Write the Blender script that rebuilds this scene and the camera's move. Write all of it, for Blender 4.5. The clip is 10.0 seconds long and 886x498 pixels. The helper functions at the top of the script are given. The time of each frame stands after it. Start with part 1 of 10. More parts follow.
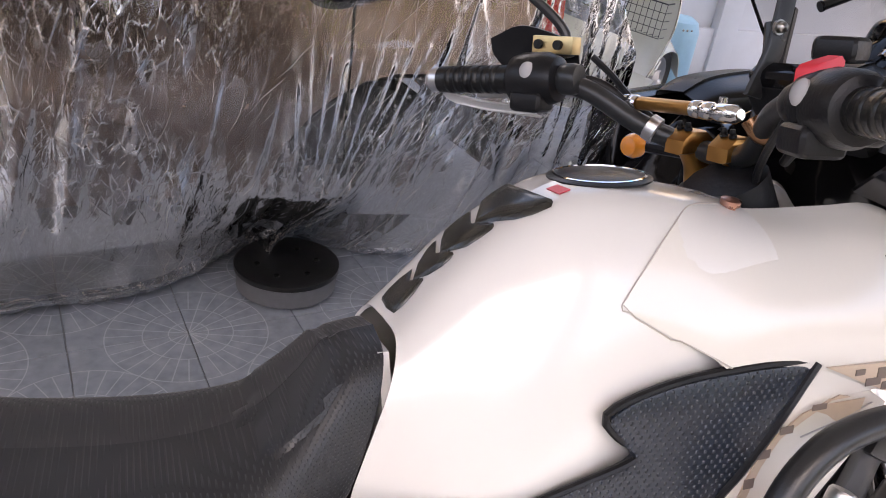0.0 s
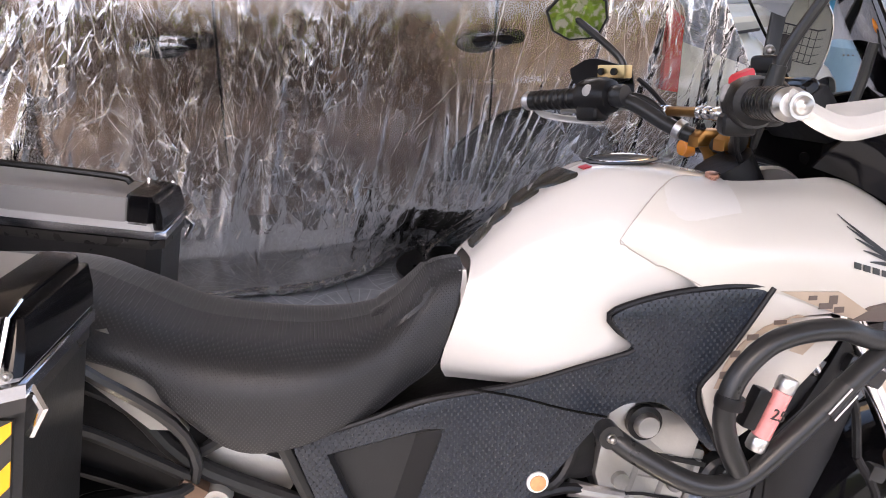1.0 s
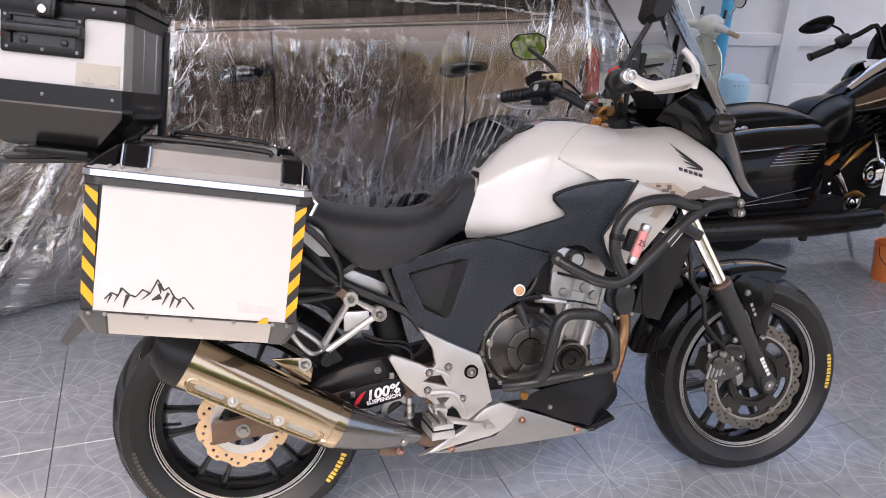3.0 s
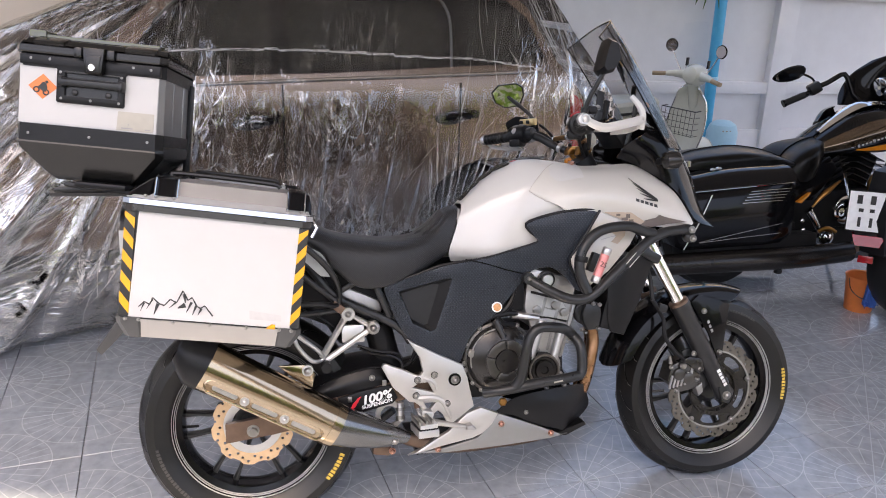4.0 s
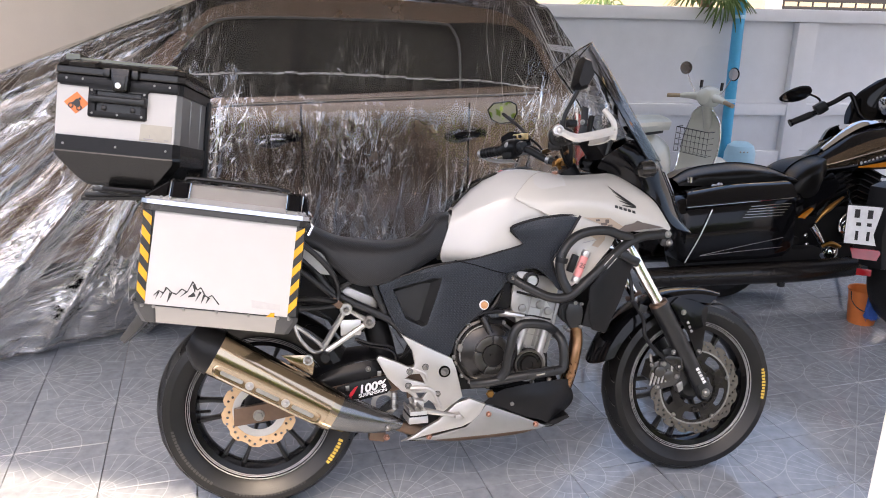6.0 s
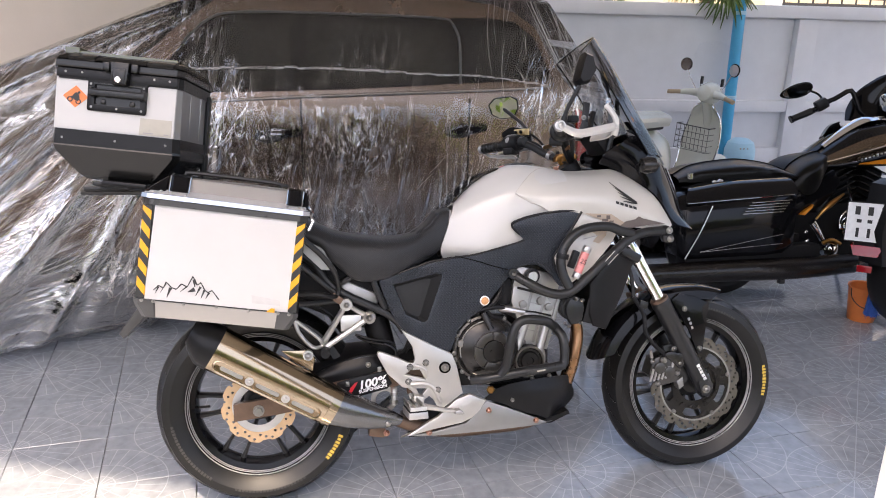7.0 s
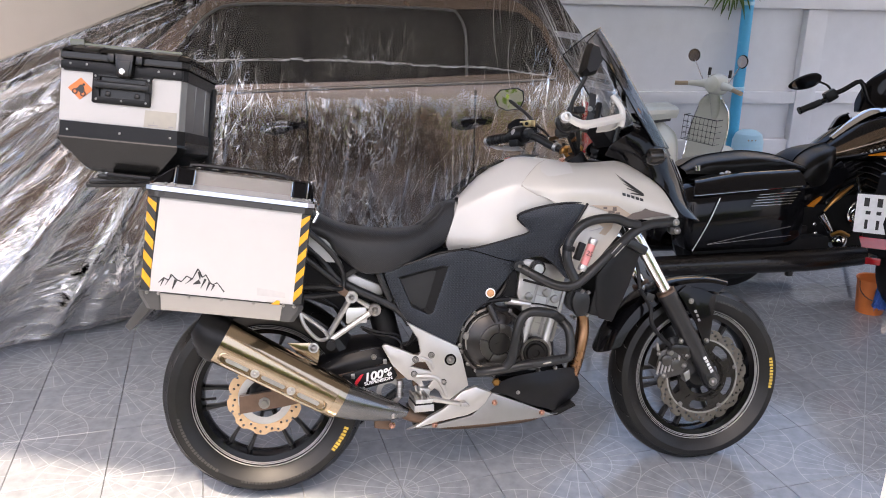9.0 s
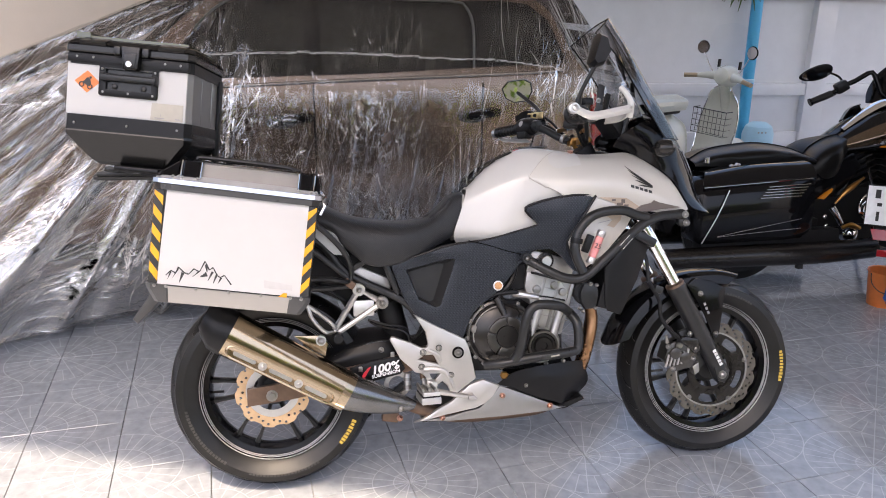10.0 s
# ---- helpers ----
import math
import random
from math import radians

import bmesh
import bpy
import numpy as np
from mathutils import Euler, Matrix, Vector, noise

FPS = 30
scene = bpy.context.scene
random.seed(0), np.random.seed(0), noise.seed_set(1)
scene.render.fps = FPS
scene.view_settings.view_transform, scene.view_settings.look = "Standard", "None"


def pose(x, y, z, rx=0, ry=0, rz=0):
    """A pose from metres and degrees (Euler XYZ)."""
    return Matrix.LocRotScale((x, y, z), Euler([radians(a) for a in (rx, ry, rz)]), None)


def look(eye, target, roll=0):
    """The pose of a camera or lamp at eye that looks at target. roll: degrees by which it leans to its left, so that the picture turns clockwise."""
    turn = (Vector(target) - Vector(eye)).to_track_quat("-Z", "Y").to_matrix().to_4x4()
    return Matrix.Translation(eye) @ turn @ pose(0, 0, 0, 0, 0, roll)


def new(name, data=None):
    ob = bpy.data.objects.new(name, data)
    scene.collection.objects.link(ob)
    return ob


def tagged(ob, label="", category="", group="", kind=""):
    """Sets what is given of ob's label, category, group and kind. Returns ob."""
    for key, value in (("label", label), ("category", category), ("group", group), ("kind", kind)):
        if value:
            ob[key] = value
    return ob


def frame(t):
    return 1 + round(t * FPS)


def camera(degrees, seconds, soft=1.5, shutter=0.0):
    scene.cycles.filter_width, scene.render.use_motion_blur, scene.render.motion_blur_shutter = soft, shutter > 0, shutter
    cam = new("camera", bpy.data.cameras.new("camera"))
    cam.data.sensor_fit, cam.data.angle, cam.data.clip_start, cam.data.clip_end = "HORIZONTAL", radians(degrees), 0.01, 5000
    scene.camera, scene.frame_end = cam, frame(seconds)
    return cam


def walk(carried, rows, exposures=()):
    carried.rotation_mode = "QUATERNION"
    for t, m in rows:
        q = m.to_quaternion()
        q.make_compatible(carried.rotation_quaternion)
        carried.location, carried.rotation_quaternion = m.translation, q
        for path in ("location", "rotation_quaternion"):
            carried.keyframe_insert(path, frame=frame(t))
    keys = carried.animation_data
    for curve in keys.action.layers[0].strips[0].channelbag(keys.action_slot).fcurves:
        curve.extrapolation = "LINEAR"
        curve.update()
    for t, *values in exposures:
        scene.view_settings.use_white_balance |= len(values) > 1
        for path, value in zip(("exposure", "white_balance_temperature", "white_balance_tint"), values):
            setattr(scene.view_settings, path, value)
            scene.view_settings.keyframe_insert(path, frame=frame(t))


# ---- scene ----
cam = camera(59.9, 10.0, soft=1.0)
PATH = [
    (0, (0.407, -0.387, 1.266), (1.143, 1.226, 0.339), 8.6),
    (0.5, (0.451, -0.576, 1.32), (0.889, 1.127, 0.366), 3.9),
    (1, (0.415, -0.777, 1.352), (0.721, 0.994, 0.474), 2.6),
    (1.5, (0.252, -1.021, 1.348), (0.59, 0.758, 0.5), 1.5),
    (2, (0.132, -1.254, 1.384), (0.546, 0.512, 0.542), 2.1),
    (2.5, (0.08, -1.481, 1.413), (0.528, 0.29, 0.598), 2.8),
    (4, (0.086, -1.938, 1.476), (0.51, -0.094, 0.829), 1.9),
    (4.5, (0.172, -2.095, 1.471), (0.558, -0.23, 0.859), 1.2),
    (5, (0.181, -2.155, 1.473), (0.534, -0.276, 0.887), 1.0),
    (5.5, (0.185, -2.165, 1.472), (0.515, -0.28, 0.89), 1.1),
    (7, (0.179, -2.155, 1.466), (0.511, -0.274, 0.872), 1.4),
    (7.5, (0.188, -2.155, 1.464), (0.521, -0.275, 0.868), 1.3),
    (8, (0.183, -2.143, 1.456), (0.515, -0.264, 0.857), 1.2),
    (8.5, (0.181, -2.149, 1.454), (0.507, -0.27, 0.85), 1.3),
    (9, (0.184, -2.15, 1.462), (0.498, -0.272, 0.85), 1.2),
    (9.5, (0.187, -2.144, 1.451), (0.49, -0.269, 0.826), 1.1),
    (10, (0.188, -2.144, 1.455), (0.48, -0.267, 0.828), 0.9),
]
EXPOSURES = [(0.0, 2.2, 7100, 18), (1.0, 2.32, 7100, 18), (2.0, 1.97, 7050, 18), (4.0, 1.82, 6900, 15), (10.0, 1.78, 6900, 15)]
walk(cam, [(t, look(eye, target, roll)) for t, eye, target, roll in PATH], EXPOSURES)

from mathutils.bvhtree import BVHTree

# ---- light ----
world = bpy.data.worlds.new("sky")
scene.world = world
world.use_nodes = True
_n = world.node_tree.nodes
_sky = _n.new("ShaderNodeTexSky")
_sky.sky_type = "NISHITA"
_sky.sun_disc = False
_sky.sun_elevation, _sky.sun_rotation = radians(62.6), radians(204)
_sky.air_density, _sky.dust_density = 1.0, 4.5
_bg = _n["Background"]
_bg.inputs["Strength"].default_value = 0.15
world.node_tree.links.new(_sky.outputs[0], _bg.inputs[0])
SUN_FROM = Vector((-0.20, -0.45, 0.95))
sun = new("sun", bpy.data.lights.new("sun", "SUN"))
sun.data.energy, sun.data.angle, sun.data.color = 2.7, radians(1.2), (1.0, 0.84, 0.64)
sun.matrix_world = look(SUN_FROM * 10, (0, 0, 0))


# ---- materials ----
def mat(name, color, rough=0.5, metal=0.0, vary=0.12, scale=14.0, bump=0.0, bscale=120.0, coat=0.0, rvary=0.12, spec=0.5):
    """A surface whose colour and gloss wander at two scales, with fine relief."""
    m = bpy.data.materials.new(name)
    m.use_nodes = True
    t = m.node_tree
    n, l = t.nodes, t.links
    b = n["Principled BSDF"]
    co = n.new("ShaderNodeTexCoord")
    big = n.new("ShaderNodeTexNoise")
    big.inputs["Scale"].default_value, big.inputs["Detail"].default_value = scale * 0.25, 4
    fine = n.new("ShaderNodeTexNoise")
    fine.inputs["Scale"].default_value, fine.inputs["Detail"].default_value = scale * 3, 6
    l.new(co.outputs["Object"], big.inputs["Vector"])
    l.new(co.outputs["Object"], fine.inputs["Vector"])
    add = n.new("ShaderNodeMath")
    add.operation = "ADD"
    l.new(big.outputs["Fac"], add.inputs[0])
    l.new(fine.outputs["Fac"], add.inputs[1])
    ramp = n.new("ShaderNodeMapRange")
    ramp.inputs["From Min"].default_value, ramp.inputs["From Max"].default_value = 0.6, 1.4
    ramp.inputs["To Min"].default_value, ramp.inputs["To Max"].default_value = 1 - vary, 1 + vary
    l.new(add.outputs[0], ramp.inputs["Value"])
    mul = n.new("ShaderNodeVectorMath")
    mul.operation = "SCALE"
    mul.inputs[0].default_value = color
    l.new(ramp.outputs[0], mul.inputs["Scale"])
    l.new(mul.outputs[0], b.inputs["Base Color"])
    rr = n.new("ShaderNodeMapRange")
    rr.inputs["From Min"].default_value, rr.inputs["From Max"].default_value = 0.6, 1.4
    rr.inputs["To Min"].default_value = max(0.02, rough * (1 - rvary))
    rr.inputs["To Max"].default_value = min(1.0, rough * (1 + rvary))
    l.new(add.outputs[0], rr.inputs["Value"])
    l.new(rr.outputs[0], b.inputs["Roughness"])
    b.inputs["Metallic"].default_value = metal
    b.inputs["Coat Weight"].default_value = coat
    b.inputs["Coat Roughness"].default_value = 0.06
    b.inputs["Specular IOR Level"].default_value = spec
    if bump:
        bn = n.new("ShaderNodeTexNoise")
        bn.inputs["Scale"].default_value, bn.inputs["Detail"].default_value = bscale, 3
        l.new(co.outputs["Object"], bn.inputs["Vector"])
        bu = n.new("ShaderNodeBump")
        bu.inputs["Strength"].default_value, bu.inputs["Distance"].default_value = bump, 0.002
        l.new(bn.outputs["Fac"], bu.inputs["Height"])
        l.new(bu.outputs[0], b.inputs["Normal"])
    return m


def node_math(t, op, a, b=None):
    q = t.nodes.new("ShaderNodeMath")
    q.operation = op
    for i, v in enumerate((a, b)):
        if v is None:
            continue
        if isinstance(v, (int, float)):
            q.inputs[i].default_value = v
        else:
            t.links.new(v, q.inputs[i])
    return q.outputs[0]


def dotted(name, color, rough, pitch, axes=("X", "Z"), depth=0.6, light=0.0):
    """A moulded plastic or cloth with a staggered grid of small dimples."""
    m = mat(name, color, rough, vary=0.1, scale=8)
    t = m.node_tree
    b = t.nodes["Principled BSDF"]
    co = t.nodes.new("ShaderNodeTexCoord")
    sep = t.nodes.new("ShaderNodeSeparateXYZ")
    t.links.new(co.outputs["Object"], sep.inputs[0])
    k = 2 * math.pi / pitch
    a = node_math(t, "MULTIPLY", sep.outputs[axes[0]], k)
    c = node_math(t, "MULTIPLY", sep.outputs[axes[1]], k * 0.8)
    h = node_math(t, "MULTIPLY", node_math(t, "SINE", a), node_math(t, "SINE", c))
    h = node_math(t, "MAXIMUM", node_math(t, "SUBTRACT", h, 0.3), 0.0)
    if light:
        # raised dots are coloured paler; on the side covers this paints in sheen
        base = b.inputs["Base Color"].links[0].from_socket
        pale = t.nodes.new("ShaderNodeMix")
        pale.data_type = "RGBA"
        t.links.new(node_math(t, "MINIMUM", node_math(t, "MULTIPLY", h, 2.5), 1.0), pale.inputs["Factor"])
        t.links.new(base, pale.inputs["A"])
        pale.inputs["B"].default_value = (*[c + light for c in color], 1)
        t.links.new(pale.outputs["Result"], b.inputs["Base Color"])
    bu = t.nodes.new("ShaderNodeBump")
    bu.inputs["Strength"].default_value, bu.inputs["Distance"].default_value = depth, 0.003
    t.links.new(h, bu.inputs["Height"])
    t.links.new(bu.outputs[0], b.inputs["Normal"])
    return m


M = {}
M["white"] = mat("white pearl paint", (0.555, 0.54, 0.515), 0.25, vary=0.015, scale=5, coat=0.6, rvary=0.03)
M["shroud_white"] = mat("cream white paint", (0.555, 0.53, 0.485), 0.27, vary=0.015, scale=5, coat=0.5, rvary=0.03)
# blue tint and pale dots put the sky's sheen into the plastic
M["panel"] = dotted("dimpled black plastic", (0.009, 0.0135, 0.022), 0.32, 0.0085, depth=0.7, light=0.018)
M["pocket"] = mat("smooth dark grey plastic", (0.014, 0.0145, 0.016), 0.42, spec=0.35, vary=0.15, bump=0.1, bscale=400)
M["black"] = mat("black plastic", (0.009, 0.009, 0.010), 0.33, spec=0.22, vary=0.2, bump=0.15, bscale=400)
M["black_gloss"] = mat("gloss black paint", (0.005, 0.005, 0.006), 0.09, vary=0.1, spec=0.21)
M["black_metal"] = mat("black coated steel", (0.018, 0.0185, 0.0195), 0.30, vary=0.15, bump=0.1, bscale=300, spec=0.38)
M["dark"] = mat("dark machine paint", (0.006, 0.006, 0.007), 0.55, spec=0.3, vary=0.3, bump=0.3)
M["seat"] = dotted("ribbed seat cloth", (0.0105, 0.0115, 0.0140), 0.46, 0.0050, ("X", "Z"), 0.45, 0.009)
M["seat"].node_tree.nodes["Principled BSDF"].inputs["Sheen Weight"].default_value = 0.08
M["seat"].node_tree.nodes["Principled BSDF"].inputs["Sheen Roughness"].default_value = 0.4
M["rubber"] = mat("tyre rubber", (0.0075, 0.0073, 0.0072), 0.34, spec=0.36, vary=0.25, scale=10, bump=0.25, bscale=300)
M["groove"] = mat("tread groove", (0.004, 0.004, 0.004), 0.9, spec=0.1)
M["alu"] = mat("brushed aluminium", (0.62, 0.61, 0.60), 0.38, 1.0, vary=0.06, bump=0.06, bscale=250)
M["alu_paint"] = mat("silver painted metal", (0.50, 0.485, 0.465), 0.36, 0.7, vary=0.06, scale=8, bump=0.05)
M["alu_dark"] = mat("grey cast aluminium", (0.40, 0.39, 0.375), 0.38, 0.85, vary=0.12, bump=0.15, bscale=200)
M["cast"] = mat("dull grey cast metal", (0.28, 0.275, 0.265), 0.36, 0.85, vary=0.2, scale=25, bump=0.15, bscale=200)
M["clutch_grey"] = mat("warm grey cover metal", (0.075, 0.071, 0.066), 0.3, 0.75, vary=0.15, scale=25, bump=0.08)
M["dust"] = mat("dusty groove edge", (0.22, 0.215, 0.21), 0.7, vary=0.4, scale=30)
M["cover"] = mat("dark engine cover paint", (0.034, 0.032, 0.031), 0.25, 0.6, vary=0.15, bump=0.08)
# blue tint puts the reflected floor into the lid band's colour
M["bright_alu"] = mat("polished aluminium", (0.46, 0.48, 0.53), 0.18, 1.0, vary=0.05, scale=6)
M["lid_grey"] = mat("brushed aluminium lid", (0.36, 0.352, 0.345), 0.34, 0.5, vary=0.06, scale=5)
M["rim_grey"] = mat("dark satin lid rim", (0.055, 0.052, 0.05), 0.28, 0.5, vary=0.1)
# the lid's up-facing ledge, coloured paler for the light on it
M["ledge_lit"] = mat("pale satin aluminium", (0.56, 0.56, 0.565), 0.4, 0.3, vary=0.04, scale=6)
M["case_base"] = mat("satin aluminium case base", (0.40, 0.385, 0.365), 0.4, 0.8, vary=0.06, scale=6)
M["corner_grey"] = mat("grey moulded corner", (0.06, 0.06, 0.06), 0.32, vary=0.1)
M["chrome"] = mat("chrome", (0.82, 0.82, 0.82), 0.07, 1.0, vary=0.03)
M["steel"] = mat("polished warm steel", (0.42, 0.335, 0.235), 0.12, 1.0, vary=0.06, scale=6, rvary=0.3)
M["muffler_gun"] = mat("gunmetal sheet", (0.17, 0.172, 0.175), 0.2, 0.9, vary=0.12)
M["bolt"] = mat("zinc bolt", (0.34, 0.33, 0.315), 0.32, 1.0, vary=0.1)
M["copper_bolt"] = mat("copper anodised bolt", (0.46, 0.25, 0.19), 0.28, 0.9)
M["gold"] = mat("gold anodised alloy", (0.42, 0.22, 0.07), 0.3, 1.0, vary=0.12)
M["pale_gold"] = mat("pale gold alloy", (0.62, 0.47, 0.24), 0.35, 0.9)
M["copper"] = mat("heat coloured steel pipe", (0.36, 0.2, 0.11), 0.28, 1.0, vary=0.35, scale=16)
M["rotor"] = mat("tan brake disc steel", (0.62, 0.43, 0.26), 0.42, 0.55, vary=0.12)
M["rotor_grey"] = mat("grey brake disc steel", (0.17, 0.155, 0.14), 0.34, 0.95, vary=0.25, scale=20)
M["rust"] = mat("brown worn steel", (0.16, 0.105, 0.075), 0.45, 0.7, vary=0.25)
M["grey_plate"] = mat("satin grey plate", (0.27, 0.268, 0.265), 0.4, 0.7, vary=0.06)
M["pin"] = mat("grey rim line", (0.40, 0.40, 0.40), 0.4)
M["white_decal"] = mat("white decal", (0.80, 0.80, 0.80), 0.4)
M["yellow"] = mat("yellow reflective tape", (0.80, 0.37, 0.012), 0.4, vary=0.06)
M["tape_black"] = mat("black tape", (0.02, 0.02, 0.02), 0.4)
M["yellow_ink"] = mat("yellow tyre lettering", (0.62, 0.42, 0.06), 0.6, vary=0.25, scale=60)
M["grey_ink"] = mat("grey lettering", (0.32, 0.31, 0.31), 0.6)
M["tyre_ink"] = mat("worn grey tyre lettering", (0.032, 0.031, 0.030), 0.6, vary=0.3, scale=60)
M["red"] = mat("red plastic", (0.55, 0.02, 0.035), 0.35)
M["red_lens"] = mat("red lamp lens", (0.27, 0.006, 0.010), 0.12, coat=0.4)
M["seal_tan"] = mat("tan seal print", (0.58, 0.30, 0.13), 0.45, vary=0.25, scale=90)
M["orange"] = mat("orange plastic", (0.72, 0.2, 0.05), 0.4, vary=0.08)
M["amber"] = mat("amber lens", (0.75, 0.25, 0.02), 0.15, coat=1.0)
M["camo_tan"] = mat("tan camouflage decal", (0.42, 0.33, 0.25), 0.4, vary=0.1)
M["camo_brown"] = mat("brown camouflage decal", (0.13, 0.10, 0.085), 0.4, vary=0.1)
M["box_white"] = mat("white case face", (0.545, 0.535, 0.525), 0.5, vary=0.03, scale=6, bump=0.03)
M["mountain"] = mat("black mountain decal", (0.03, 0.03, 0.03), 0.45)
M["beige_label"] = mat("beige worn label", (0.43, 0.40, 0.34), 0.5, vary=0.08)
M["wall"] = mat("white painted masonry", (0.66, 0.67, 0.70), 0.75, vary=0.07, scale=2.2, bump=0.25, bscale=60)
M["post_white"] = mat("fresh white paint", (0.80, 0.79, 0.77), 0.6, vary=0.03, scale=3, bump=0.15, bscale=60)
M["wall_beige"] = mat("beige painted plaster", (0.66, 0.57, 0.48), 0.8, vary=0.06, scale=1.5, bump=0.2, bscale=60)
def translucent_sheet():
    """Sheet of the added, unseen roof; it lets part of the daylight through."""
    m = mat("milky roof sheet", (0.13, 0.125, 0.12), 0.6, vary=0.08, scale=1)
    t = m.node_tree
    tr = t.nodes.new("ShaderNodeBsdfTranslucent")
    tr.inputs[0].default_value = (0.80, 0.78, 0.74, 1)
    mix = t.nodes.new("ShaderNodeMixShader")
    mix.inputs[0].default_value = 0.05
    t.links.new(t.nodes["Principled BSDF"].outputs[0], mix.inputs[1])
    t.links.new(tr.outputs[0], mix.inputs[2])
    t.links.new(mix.outputs[0], t.nodes["Material Output"].inputs[0])
    return m


M["roof"] = translucent_sheet()
M["blue_pipe"] = mat("blue pvc pipe", (0.045, 0.36, 0.62), 0.35, vary=0.06)
M["pale_blue"] = mat("pale blue plastic", (0.36, 0.60, 0.74), 0.4, vary=0.05)
M["cream"] = mat("ivory scooter paint", (0.62, 0.62, 0.53), 0.25, vary=0.04, coat=0.5)
M["tan_rubber"] = mat("tan rubber grip", (0.36, 0.27, 0.17), 0.6)
M["car"] = mat("dark bronze car paint", (0.225, 0.162, 0.121), 0.26, 0.88, vary=0.05, scale=3, coat=0.3)
M["seal"] = mat("grey window seal", (0.10, 0.098, 0.095), 0.5)
M["car_glass"] = mat("dark car glass", (0.012, 0.013, 0.012), 0.05, vary=0.05)
M["grout"] = mat("grey tile grout", (0.26, 0.26, 0.265), 0.85, vary=0.2)
M["leaf"] = mat("palm leaf green", (0.075, 0.13, 0.03), 0.5, vary=0.3)
M["blue_brush"] = mat("blue brush bristles", (0.04, 0.12, 0.42), 0.7, vary=0.25, scale=40)
M["sunlit"] = mat("sunlit cream plaster", (0.62, 0.50, 0.33), 0.8, vary=0.1, scale=2)
M["iron"] = mat("dark gate iron", (0.03, 0.03, 0.032), 0.5)
M["earth"] = mat("worn asphalt yard", (0.085, 0.08, 0.074), 0.85, vary=0.15, scale=2, bump=0.3, bscale=40)


def glassy(name, color, rough=0.03, ior=1.5):
    m = bpy.data.materials.new(name)
    m.use_nodes = True
    t = m.node_tree
    for q in list(t.nodes):
        t.nodes.remove(q)
    out = t.nodes.new("ShaderNodeOutputMaterial")
    tr = t.nodes.new("ShaderNodeBsdfTransparent")
    tr.inputs[0].default_value = (*color, 1)
    gl = t.nodes.new("ShaderNodeBsdfGlossy")
    gl.inputs["Roughness"].default_value = rough
    fr = t.nodes.new("ShaderNodeFresnel")
    fr.inputs[0].default_value = ior
    mix = t.nodes.new("ShaderNodeMixShader")
    t.links.new(fr.outputs[0], mix.inputs[0])
    t.links.new(tr.outputs[0], mix.inputs[1])
    t.links.new(gl.outputs[0], mix.inputs[2])
    t.links.new(mix.outputs[0], out.inputs[0])
    return m


M["screen"] = glassy("smoked acrylic", (0.66, 0.645, 0.63))
M["clear"] = glassy("clear acrylic", (0.96, 0.97, 0.98), 0.03, 1.12)


def mirror_glass():
    m = mat("mirror glass", (0.85, 0.86, 0.86), 0.02, 1.0, vary=0.01)
    return m


M["mirror"] = mirror_glass()


